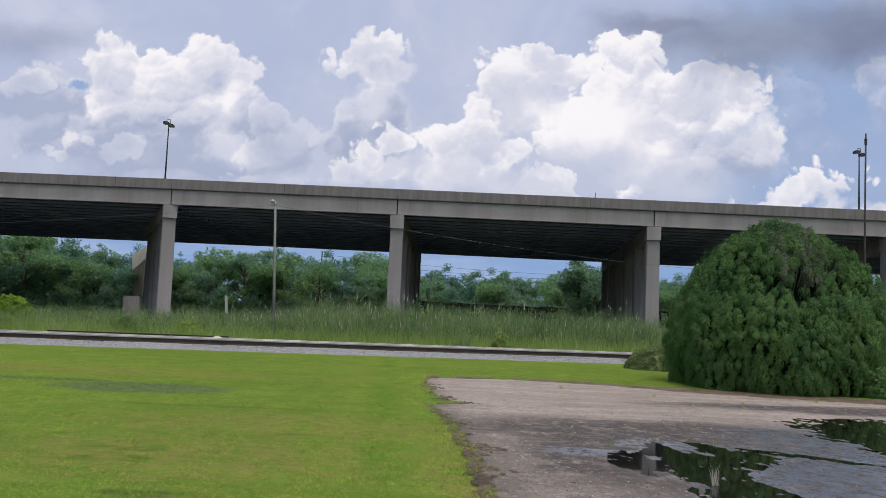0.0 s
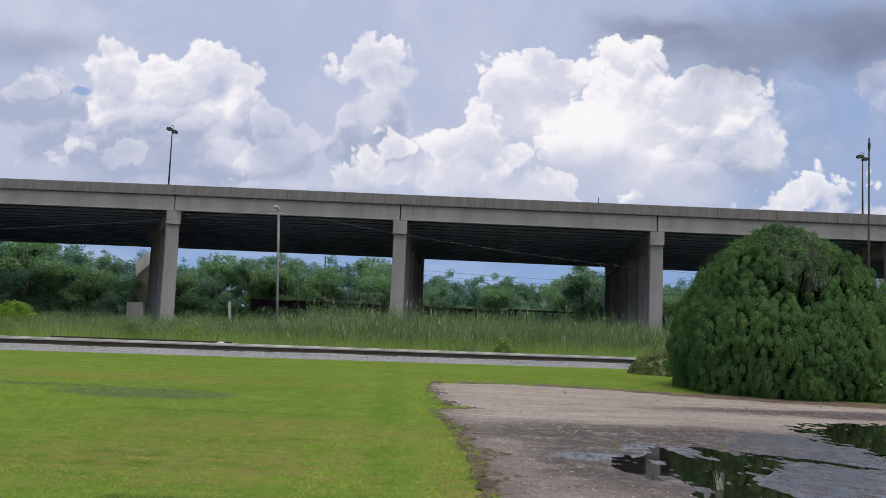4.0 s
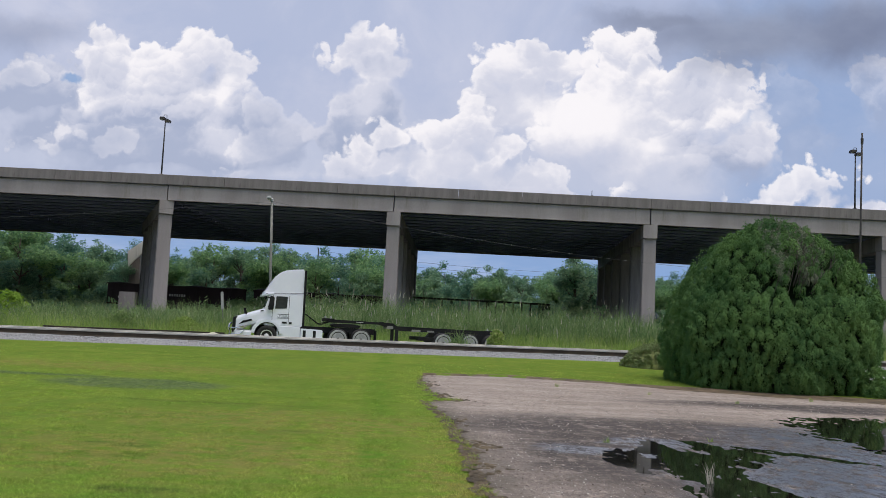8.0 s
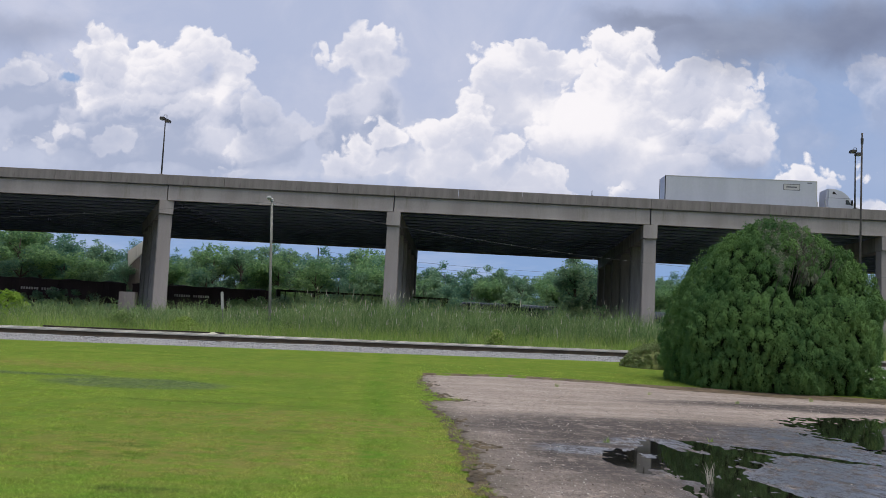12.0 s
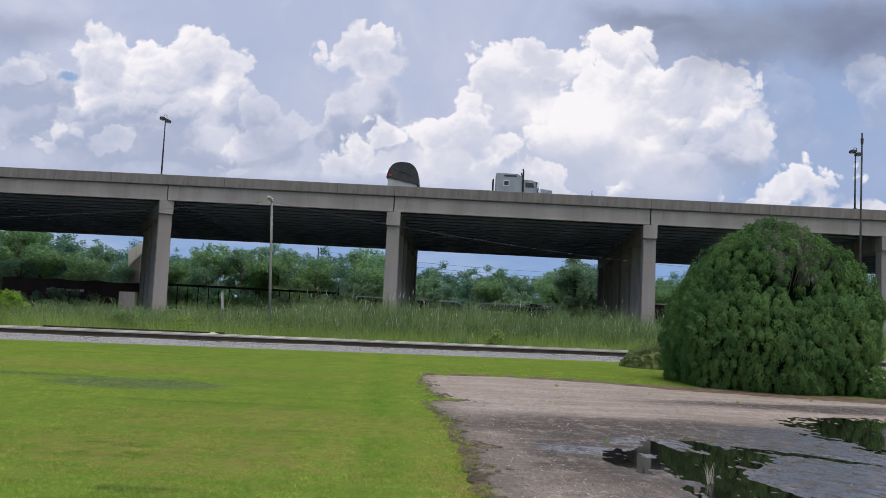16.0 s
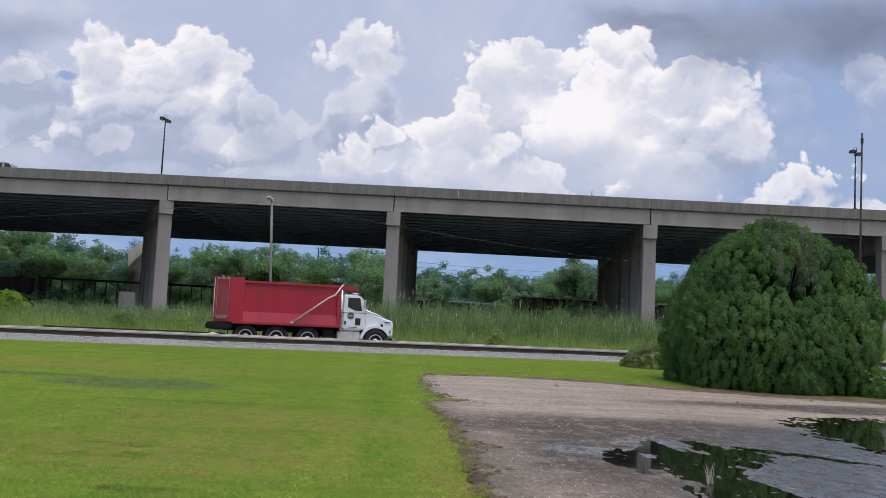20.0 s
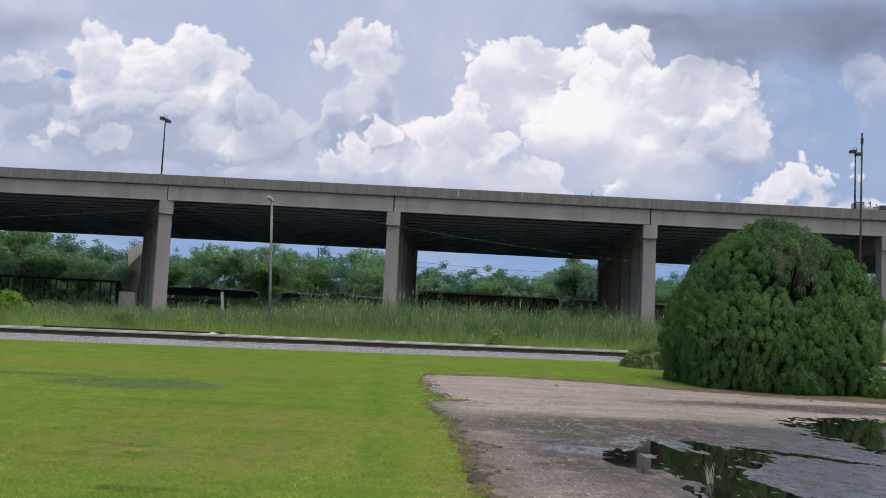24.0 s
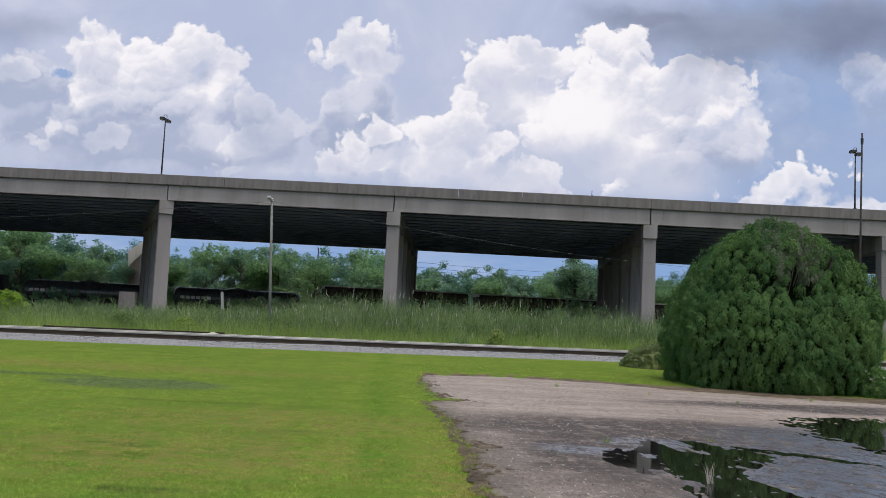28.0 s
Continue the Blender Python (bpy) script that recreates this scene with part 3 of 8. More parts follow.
    def heap(p, blobs):
        total = -1.0
        for cx, cy, rx, ry in blobs:
            d = k.vec("LENGTH", k.vec("MULTIPLY_ADD", p, (1 / rx, 1 / ry, 0.0), (-cx / rx, -cy / ry, 0.0)))
            total = k.math("SMOOTH_MAX", total, k.math("MULTIPLY", k.math("SUBTRACT", 1.0, d), min(rx, ry) / 0.045), 0.32)
        return total
    glow = k.vec("LENGTH", k.vec("MULTIPLY", k.vec("SUBTRACT", at, (0.16, 0.235, 0.0)), (1 / 0.17, 1 / 0.085, 0.0)))
    bright = k.step(glow, 0.1, 1.1, 0.38, 0.0)
    # each heap stands before the last: crisp and bright along the top, soft and grey towards its foot;
    # the grey sheet hangs between the wide right heap and its tower
    dull = k.step(v, 0.19, 0.26, -0.34, 0.0)
    heaps = ((LEFT_BASE, -0.10, 0.8), (LEFT_HEAP, 0.56, 0.96), (LEFT_PUFFS, 0.34, 0.5), (TOWER, 0.30, 0.92), (RIGHT_VEIL, -0.04, 0.32), (FAR_PUFFS, 0.22, 0.5),
             (RIGHT_CREST, 0.46, 0.95), (RIGHT_HEAP, 0.40, 0.98), (None, 0, 0), (RIGHT_TOWER, 0.5, 0.97), (RIGHT_FRONT, 0.52, 0.92), (LOW_PUFFS, 0.52, 0.85))
    for blobs, base, cover in heaps:
        if blobs is None:
            col = k.mix(k.math("MULTIPLY", sheet, 0.9), col, grey)
            continue
        mass = heap(q, blobs)
        face = k.math("SUBTRACT", mass, heap(q_up, blobs))
        body = k.math("ADD", k.math("ADD", mass, 0.03), swell)
        soft = k.step(face, -0.5, 0.25, 0.9, 0.10)
        thick = k.math("MULTIPLY", k.math("DIVIDE", k.math("ADD", body, 0.12), soft, None, True), cover)
        tone = k.math("ADD", k.math("ADD", base, bright), k.math("MULTIPLY", face, 0.42))
        tone = k.math("ADD", tone, k.math("ADD", k.math("ADD", lobes, drift), grain))
        tone = k.math("ADD", tone, k.step(body, 0.0, 0.35, 0.20, 0.0))
        if blobs in (LEFT_HEAP, TOWER):
            tone = k.math("ADD", tone, k.math("MULTIPLY", dull, 0.6 if blobs is TOWER else 1.0))
        cloud = k.mix(k.step(tone, 0.02, 0.55), (0.375, 0.43, 0.59), (0.655, 0.67, 0.78))
        cloud = k.mix(k.step(tone, 0.50, 1.10), cloud, (0.955, 0.925, 0.955))
        col = k.mix(thick, col, cloud)
    gap = k.vec("LENGTH", k.vec("MULTIPLY", k.vec("SUBTRACT", wv, (-0.446, 0.2525, 0.0)), (1 / 0.014, 1 / 0.006, 0.0)))
    col = k.mix(k.step(gap, 0.5, 1.2, 0.7, 0.0), col, (0.17, 0.33, 0.62))
    e = k.n.new("ShaderNodeEmission")
    k.put(e.inputs["Color"], col)
    e.inputs["Strength"].default_value = 1.0
    k.l.new(e.outputs[0], k.n["Material Output"].inputs["Surface"])
    return m


class Shape:
    """A mesh in the making: boxes, prisms, tubes and turned bodies."""

    def __init__(self):
        self.v, self.f = [], []

    def add(self, verts, faces):
        o = len(self.v)
        self.v += [tuple(p) for p in verts]
        self.f += [tuple(i + o for i in face) for face in faces]
        return self

    def box(self, x0, x1, y0, y1, z0, z1):
        v = [(x, y, z) for x in (x0, x1) for y in (y0, y1) for z in (z0, z1)]
        return self.add(v, [(0, 1, 3, 2), (4, 6, 7, 5), (0, 4, 5, 1), (2, 3, 7, 6), (0, 2, 6, 4), (1, 5, 7, 3)])

    def prism(self, outline, a, b, axis="y", inset=0.0):
        """An outline (counter-clockwise or not) pushed from a to b along an axis."""
        n = len(outline)

        def at(p, q, t):
            return (p, t, q) if axis == "y" else ((t, p, q) if axis == "x" else (p, q, t))
        v = [at(p, q, a) for p, q in outline] + [at(p, q, b) for p, q in outline]
        return self.add(v, [tuple(range(n))[::-1], tuple(range(n, 2 * n))] + [(i, (i + 1) % n, n + (i + 1) % n, n + i) for i in range(n)])

    def turned(self, rings, centre, axis="y", n=20):
        """A turned body: rings of (offset along the axis, radius)."""
        v, f = [], []
        for t, r in rings:
            for i in range(n):
                c, s = r * math.cos(2 * math.pi * i / n), r * math.sin(2 * math.pi * i / n)
                p = {"y": (c, t, s), "x": (t, c, s), "z": (c, s, t)}[axis]
                v.append(tuple(p[j] + centre[j] for j in range(3)))
        for a in range(len(rings) - 1):
            f += [(a * n + i, a * n + (i + 1) % n, (a + 1) * n + (i + 1) % n, (a + 1) * n + i) for i in range(n)]
        f += [tuple(range(n))[::-1], tuple(range((len(rings) - 1) * n, len(rings) * n))]
        return self.add(v, f)

    def tube(self, points, radii, n=6):
        pts = [Vector(p) for p in points]
        if not isinstance(radii, (list, tuple)):
            radii = [radii] * len(pts)
        v, f = [], []
        for i, p in enumerate(pts):
            d = (pts[min(i + 1, len(pts) - 1)] - pts[max(i - 1, 0)]).normalized()
            side = d.cross(Vector((0, 0, 1)) if abs(d.z) < 0.9 else Vector((1, 0, 0))).normalized()
            up = side.cross(d)
            v += [tuple(p + (side * math.cos(2 * math.pi * j / n) + up * math.sin(2 * math.pi * j / n)) * radii[i]) for j in range(n)]
        for i in range(len(pts) - 1):
            f += [(i * n + j, i * n + (j + 1) % n, (i + 1) * n + (j + 1) % n, (i + 1) * n + j) for j in range(n)]
        f += [tuple(range(n))[::-1], tuple(range((len(pts) - 1) * n, len(pts) * n))]
        return self.add(v, f)

    def mesh(self, name, material, bevel=0.0, smooth=False, fix=True):
        me = bpy.data.meshes.new(name)
        me.from_pydata(self.v, [], self.f)
        if fix or bevel:
            bm = bmesh.new()
            bm.from_mesh(me)
            bmesh.ops.recalc_face_normals(bm, faces=bm.faces)
            if bevel:
                edges = [e for e in bm.edges if len(e.link_faces) == 2 and e.calc_face_angle(0) > 0.5]
                bmesh.ops.bevel(bm, geom=edges, offset=bevel, segments=2, affect="EDGES", clamp_overlap=True)
            bm.to_mesh(me)
            bm.free()
        me.materials.append(material)
        if smooth:
            me.polygons.foreach_set("use_smooth", [True] * len(me.polygons))
        return me


def part(name, shape, material, parent, label="", bevel=0.0, smooth=False):
    """ONE mesh object under a thing or a part."""
    me = shape if isinstance(shape, bpy.types.Mesh) else shape.mesh(name, material, bevel, smooth)
    ob = new(name, me)
    ob.parent = parent
    return tagged(ob, label)


def thing(name, label, category, group="", kind="", at=None):
    ob = tagged(new(name), label, category, group, kind)
    if at is not None:
        ob.matrix_basis = at
    return ob


def raw(name, verts, faces, material, smooth=False):
    """A large mesh from arrays: verts (n, 3), faces all of one size (m, k)."""
    me = bpy.data.meshes.new(name)
    verts, faces = np.asarray(verts, np.float32), np.asarray(faces, np.int32)
    me.vertices.add(len(verts))
    me.vertices.foreach_set("co", verts.ravel())
    me.loops.add(faces.size)
    me.loops.foreach_set("vertex_index", faces.ravel())
    me.polygons.add(len(faces))
    me.polygons.foreach_set("loop_start", np.arange(len(faces), dtype=np.int32) * faces.shape[1])
    me.update(calc_edges=True)
    me.validate()
    me.materials.append(material)
    if smooth:
        me.polygons.foreach_set("use_smooth", [True] * len(me.polygons))
    return me


def fbm(x, y, seed=0):
    """Smooth wandering value about 0 for arrays, from a few sine waves."""
    r = np.random.RandomState(seed)
    out = np.zeros_like(np.asarray(x, float))
    for i in range(7):
        k, a = 0.5 * 1.75 ** i, r.rand() * 6.28
        out = out + np.sin(k * (np.cos(a) * x + np.sin(a) * y) + r.rand() * 6.28) / 1.5 ** i
    return out / 3.0


def vnoise(x, y, seed=0, octaves=2):
    """Value noise about 0, from a hashed lattice."""
    out, amp = np.zeros_like(np.asarray(x, float)), 1.0
    for o in range(octaves):
        xi, yi = np.floor(x), np.floor(y)
        fx, fy = x - xi, y - yi
        fx, fy = fx * fx * (3 - 2 * fx), fy * fy * (3 - 2 * fy)

        def h(i, j):
            v = np.sin(i * 127.1 + j * 311.7 + (seed + o * 17) * 74.7) * 43758.5453
            return v - np.floor(v)
        a, b = h(xi, yi) * (1 - fx) + h(xi + 1, yi) * fx, h(xi, yi + 1) * (1 - fx) + h(xi + 1, yi + 1) * fx
        out = out + amp * (a * (1 - fy) + b * fy - 0.5)
        x, y, amp = x * 2.03 + 5.2, y * 2.03 + 1.7, amp * 0.6
    return out


def sheet_mesh(name, xs, ys, zf, material, keep=None, smooth=True):
    X, Y = np.meshgrid(xs, ys)
    V = np.stack([X, Y, zf(X, Y)], -1).reshape(-1, 3)
    nx, ny = len(xs), len(ys)
    i = (np.arange(ny - 1)[:, None] * nx + np.arange(nx - 1)[None, :]).ravel()
    F = np.stack([i, i + 1, i + nx + 1, i + nx], -1)
    if keep is not None:
        c = V[F].mean(1)
        F = F[keep(c[:, 0], c[:, 1])]
        used = np.unique(F)
        back = np.zeros(len(V), int)
        back[used] = np.arange(len(used))
        V, F = V[used], back[F]
    return raw(name, V, F, material, smooth)


def blades(name, foot, height, width, lean, material, rng, bend=0.35):
    """Grass: each blade two triangles, leaning its own way."""
    n = len(foot)
    a = rng.rand(n) * 6.283
    side = np.stack([np.cos(a), np.sin(a), np.zeros(n)], -1) * width[:, None] * 0.5
    b = rng.rand(n) * 6.283
    out = np.stack([np.cos(b), np.sin(b), np.zeros(n)], -1) * (lean * height)[:, None]
    up = np.zeros((n, 3))
    up[:, 2] = height
    mid = foot + up * 0.6 + out * bend
    tip = foot + up + out
    V = np.stack([foot - side, foot + side, mid + side * 0.7, mid - side * 0.7, tip], 1).reshape(-1, 3)
    o = np.arange(n)[:, None] * 5
    F = np.concatenate([o + [0, 1, 2], o + [0, 2, 3], o + [3, 2, 4]], 0)
    return raw(name, V, F, material)


# the cloud sheet hangs on a wide arc in front of the lawn, three and a half kilometres off
cloud_v, cloud_f = [], []
for j in range(25):
    for i in range(49):
        az, el = radians(-54 + i * 2.25), radians(-2 + j * 1.9)
        cloud_v.append((3500 * math.sin(az) * math.cos(el), 3500 * math.cos(az) * math.cos(el), 3500 * math.sin(el)))
for j in range(24):
    for i in range(48):
        a = j * 49 + i
        cloud_f.append((a, a + 1, a + 50, a + 49))
clouds = tagged(new("backdrop", raw("backdrop", cloud_v, cloud_f, sky_material(), True)), "hazy summer sky with tall white heaped clouds", "sky", "", "structure")
clouds.matrix_basis = pose(*EYE)

# ---- ground, drive, tracks and road ----
LINE = 0.25                                    # the tracks and the road recede to the right at this slope
ALONG = Vector((1, LINE, 0)).normalized()
HEADING = math.degrees(math.atan(LINE))
TRACK_Y, RED_LANE, WHITE_LANE, FAR_TRACK_Y = 36.5, 41.2, 44.7, 124.0


def on_line(y0, d, z=0.0, turn=0.0):
    """The pose d metres along a line parallel to the tracks that passes (0, y0)."""
    return pose(ALONG.x * d, y0 + ALONG.y * d, z, 0, 0, HEADING + turn)


def drive_left(y):
    return np.interp(y, [-6, 5, 7.9, 8.5, 9.1, 10.1, 11.25, 13.2, 14.4, 16.1, 18.1, 19.4, 24.1, 26], [0.9, 0.7, 0.58, 0.53, 0.44, 0.42, 0.34, 0.26, 0.09, -0.13, -0.08, -0.25, -0.54, -0.5]) + 0.62 * np.exp(-((y - 17.1) / 0.28) ** 2) + 0.06 * fbm(y * 3.1, y * 0, 3) + 0.09 * fbm(y * 11.0, y * 0, 9)


def drive_back(x):
    return np.interp(x, [-1, 0, 2, 4.4, 6.5, 8.0, 12.4, 18, 30], [24.1, 24.5, 25.2, 24.5, 23.3, 22.5, 21.6, 21.8, 22.0]) + 0.13 * fbm(x * 2.7, x * 0, 4)


def on_drive(x, y, grow=0.0):
    return (x > drive_left(y) - grow) & (y < drive_back(x) + grow) & (x < 30 + grow)


def lawn_z(x, y):
    d = (y - LINE * x)                         # towards the tracks
    rise = np.interp(d, [12, 22, 31.5, 33.6], [0.0, 0.03, 0.15, 0.18])
    bed = np.interp(d, [33.9, 35.2, 36.2, 40.0, 42.2, 60, 4000], [0.0, -0.16, -0.18, -0.18, -0.18, -0.18, -0.33])
    wob = 0.012 * fbm(x * 0.8, y * 0.8, 8) * (np.abs(x) < 60) * (d < 33)
    return rise + bed + wob - 0.07 * on_drive(x, y, -0.12)


gx = np.concatenate([[-4200, -2400, -1200, -600, -300, -160, -90], np.arange(-60, -20, 1.0), np.arange(-20, 20, 0.25), np.arange(20, 60, 1.0), [90, 160, 300, 600, 1200, 2400, 4200]])
gy = np.concatenate([[-4200, -2000, -900, -400, -160, -70, -30, -14], np.arange(-6, 3, 0.6), np.arange(3, 44, 0.25), np.arange(44, 100, 2.0), [110, 130, 160, 220, 320, 600, 1200, 2400, 4200]])
ground = tagged(new("ground", sheet_mesh("ground", gx, gy, lawn_z, LAWN)), "mown green lawn with dry and bare patches", "lawn", "", "structure")


def drive_z(x, y):
    z = 0.016 + 0.005 * fbm(x * 0.9, y * 0.9, 12)
    wx, wy = x + 0.07 * fbm(x * 3.0, y * 2.0, 5), y + 0.16 * fbm(x * 3.0, y * 1.6, 6)
    dip = np.zeros_like(z)
    for cx, cy, rx, ry, turn in PUDDLES:
        c, s = math.cos(radians(turn)), math.sin(radians(turn))
        p, q = ((wx - cx) * c + (wy - cy) * s) / rx, ((wy - cy) * c - (wx - cx) * s) / ry
        dip = np.maximum(dip, np.clip(1.5 - np.sqrt(p * p + q * q), 0, 0.9))
    near = np.clip(dip * 2.5, 0, 1) * np.clip(3.0 - 2.2 * dip, 0, 1)        # stony, broken rim
    z = z - 0.028 * dip + 0.005 * fbm(x * 5, y * 4, 17) + (0.003 + 0.012 * near) * vnoise(x * 4.5, y * 2.2, 19) + (0.002 + 0.016 * near) * vnoise(x * 14, y * 6, 23)
    edge = np.minimum(x - drive_left(y), drive_back(x) - y)
    return z - 0.03 * np.clip(1 - edge / 0.1, 0, 1)


pavement = tagged(new("pavement", sheet_mesh("pavement", np.concatenate([np.arange(-0.9, 6.5, 0.034), np.arange(6.5, 12, 0.05), np.arange(12, 30.2, 0.2)]), np.concatenate([np.arange(-6, 6, 0.3), np.arange(6, 18, 0.05), np.arange(18, 25.8, 0.1)]), drive_z, PAVING, on_drive)),
                  "old pinkish gravel paving, partly dark and wet", "paving", "", "structure")
for box in ((1.2, 6.6, 5.0, 12.6), (5.6, 12.0, 12.4, 17.6)):
    puddle = new("puddle", sheet_mesh("puddle", np.arange(box[0], box[1], 0.02), np.arange(box[2], box[3], 0.025), lambda x, y: 0 * x + 0.0015, WATER, lambda x, y: drive_z(x, y) < 0.012))
    tagged(puddle, "still dark puddle on the paving, mirroring bush and sky", "puddle", "rain puddles")


def soil_edge():
    """Ragged ribbon of brown soil along the back of the paving."""
    V, F = [], []
    back = [(x, float(drive_back(np.array(x))), 0.0, -1.0) for x in np.arange(-0.4, 16.0, 0.06)]
    r = random.Random(12)
    for run in (back,):
        o = len(V)
        w_in, w_out = 0.1, 0.1
        for i, (x, y, nx, ny) in enumerate(run):
            w_in += r.uniform(-0.04, 0.04) * (1 - 2 * ny) + (0.25 + 0.5 * min(max((x - 2) / 6, 0.0), 1) - w_in) * 0.3
            w_out += r.uniform(-0.04, 0.04) + (0.15 + 1.6 * min(max((x - 4.5) / 3, 0.0), 1) - w_out) * 0.2
            w_in, w_out = min(max(w_in, -0.03), 0.12 - 1.3 * ny), min(max(w_out, 0.02), 2.0)
            out = float(lawn_z(np.array(x), np.array(y + w_out)))
            V += [(x, y + w_out, out - 0.012), (x, y + w_out * 0.4, max(out, 0.02) + 0.006), (x, y - w_in * 0.6, 0.03), (x, y - w_in, 0.006)]
            if i:
                a = o + (i - 1) * 4
                F += [(a + j, a + 4 + j, a + 5 + j, a + 1 + j) for j in range(3)]
    return raw("soil_edge", V, F, SOIL, True)


tagged(new("soil_edge", soil_edge()), "ragged brown soil along the back edge of the paving", "soil", "", "stuff")


def soil_clods():
    """Dark crumbs of soil and rotten turf fraying onto the paving along the lawn."""
    rng = np.random.RandomState(41)
    n = 1000
    y = 6.2 + 18 * rng.rand(n) ** 1.3
    # they gather in tongues that reach out over the paving
    tongue = np.clip(vnoise(y * 1.6, y * 0 + 3.3, 5) * 2.2 + 0.25, 0.03, 1)
    x = drive_left(y) - 0.08 + (0.08 + 0.42 * tongue) * rng.rand(n) ** 1.4
    ring = np.array([[math.cos(i * math.pi / 4), math.sin(i * math.pi / 4), 0.0] for i in range(8)] + [[0.5 * math.cos(i * math.pi / 2), 0.5 * math.sin(i * math.pi / 2), 0.8] for i in range(4)])
    F0 = [[i, (i + 1) % 8, 8 + ((i + 1) // 2) % 4] for i in range(8)] + [[8 + i, 2 * i + 1 if i < 4 else 0, 8 + (i + 1) % 4] for i in range(4)] + [[8, 9, 10], [8, 10, 11]]
    size = np.stack([rng.uniform(0.02, 0.085, n), rng.uniform(0.02, 0.06, n), rng.uniform(0.008, 0.026, n)], -1)
    V = ring[None] * size[:, None] * rng.uniform(0.6, 1.4, (n, 12, 1))
    V += np.stack([x, y, np.full(n, 0.012)], -1)[:, None]
    F = (np.arange(n)[:, None, None] * 12 + np.array(F0)[None]).reshape(-1, 3)
    return raw("soil_clods", V.reshape(-1, 3), F, SOIL_DARK)


tagged(new("soil_clods", soil_clods()), "dark crumbs of soil and rotten turf along the lawn's ragged edge", "soil", "", "stuff")


def strip_along(name, y0, profile, d0, d1, step, material, wander=0.0, seed=0):
    """A bed of a given cross-section (across, up), running along the tracks."""
    ds = np.arange(d0, d1 + step, step)
    n = len(profile)
    V = []
    for d in ds:
        for j, (c, z) in enumerate(profile):
            w = wander * float(fbm(np.array([d * 1.3 + j * 7.0]), np.array([j * 3.0]), seed)[0])
            p = ALONG * d + Vector((-ALONG.y, ALONG.x, 0)) * (c + w)
            V.append((p.x, y0 + p.y, z + 0.4 * w * (0 < j < n - 1)))
    i = (np.arange(len(ds) - 1)[:, None] * n + np.arange(n - 1)[None, :]).ravel()
    return raw(name, V, np.stack([i, i + n, i + n + 1, i + 1], -1), material)


def rail_shape(length, head, k=1.0):
    """A rail's head, or its web and foot; k: height of the section against a light rail."""
    if head:
        outline = [(-0.036, 0.128), (0.036, 0.128), (0.037, 0.168), (0.028, 0.178), (-0.028, 0.178), (-0.037, 0.168)]
    else:
        outline = [(-0.07, 0.0), (0.07, 0.0), (0.07, 0.012), (0.012, 0.035), (0.009, 0.125), (-0.009, 0.125), (-0.012, 0.035), (-0.07, 0.012)]
    return Shape().prism([(y, z * k) for y, z in outline], 0, length, "x")


def railway(name, y0, z, d0, d1, label, k=1.0):
    """Ballast bed, sleepers, two rails."""
    base = thing(name, label, "railway track", "", "structure")
    low = z - 0.172 * k
    part("ballast_bed", strip_along("ballast_bed", y0, [(-3.1, z - 0.62), (-2.3, z - 0.42), (-1.75, low - 0.03), (-0.9, low + 0.006), (0.9, low - 0.013), (1.75, low - 0.07), (2.4, z - 0.45), (3.2, z - 0.7)], d0, d1, 0.8, BALLAST, 0.06, 2), BALLAST, base)
    web, top = rail_shape(23.99, False, k).mesh("rail", RUST), rail_shape(23.99, True, k).mesh("rail_head", STEEL_RAIL)
    for side in (-0.7175, 0.7175):
        for d in np.arange(d0, d1, 24.0):
            r = part("rail", web, None, base)
            r.matrix_basis = on_line(y0, d, low) @ pose(0, side, 0)
            part("rail_head", top, None, r, "bright worn running surface")
    tie = Shape().box(-0.115, 0.115, -1.3, 1.3, -0.17, 0).mesh("sleeper", TIE_WOOD, 0.012)
    rng = random.Random(5)
    for d in np.arange(max(d0, -42), min(d1, 42), 0.55):
        t = part("sleeper", tie, TIE_WOOD, base)
        t.matrix_basis = on_line(y0, d + rng.uniform(-0.04, 0.04), low - 0.002 + rng.uniform(-0.01, 0.004), rng.uniform(-1.5, 1.5))
    return base


near_track = railway("railway_track", TRACK_Y + 0.72, 0.54, -120, 120, "single railway track on pale grey ballast beside the road", 1.35)
far_track = railway("railway_track", FAR_TRACK_Y, 0.30, -168, 168, "railway track under the overpass, behind reeds")


def loose_stones():
    """Broken ballast lying on the near shoulder of the track."""
    rng = np.random.RandomState(11)
    n = 7000
    d, c = rng.uniform(-26, 22, n), rng.uniform(-3.25, -1.35, n)
    z = np.interp(c, [-3.1, -2.3, -1.75, -0.8], [-0.08, 0.12, 0.285, 0.315])
    base = np.array([[1, 0, 0], [-1, 0, 0], [0, 1, 0], [0, -1, 0], [0, 0, 0.8], [0, 0, -0.8]], float)
    F0 = np.array([[0, 2, 4], [2, 1, 4], [1, 3, 4], [3, 0, 4], [2, 0, 5], [1, 2, 5], [3, 1, 5], [0, 3, 5]])
    size = rng.uniform(0.02, 0.05, n)
    V = base[None] * size[:, None, None] * rng.uniform(0.6, 1.35, (n, 6, 1))
    a = rng.rand(n) * 6.283
    R = np.stack([np.cos(a), -np.sin(a), np.sin(a), np.cos(a)], -1).reshape(n, 2, 2)
    V[:, :, :2] = np.einsum("nij,nkj->nki", R, V[:, :, :2])
    V[:, :, 0] += (ALONG.x * d - ALONG.y * c)[:, None]
    V[:, :, 1] += (TRACK_Y + 0.72 + ALONG.y * d + ALONG.x * c)[:, None]
    V[:, :, 2] += z[:, None]
    F = (np.arange(n)[:, None, None] * 6 + F0[None]).reshape(-1, 3)
    return raw("ballast_stones", V.reshape(-1, 3), F, STONE)


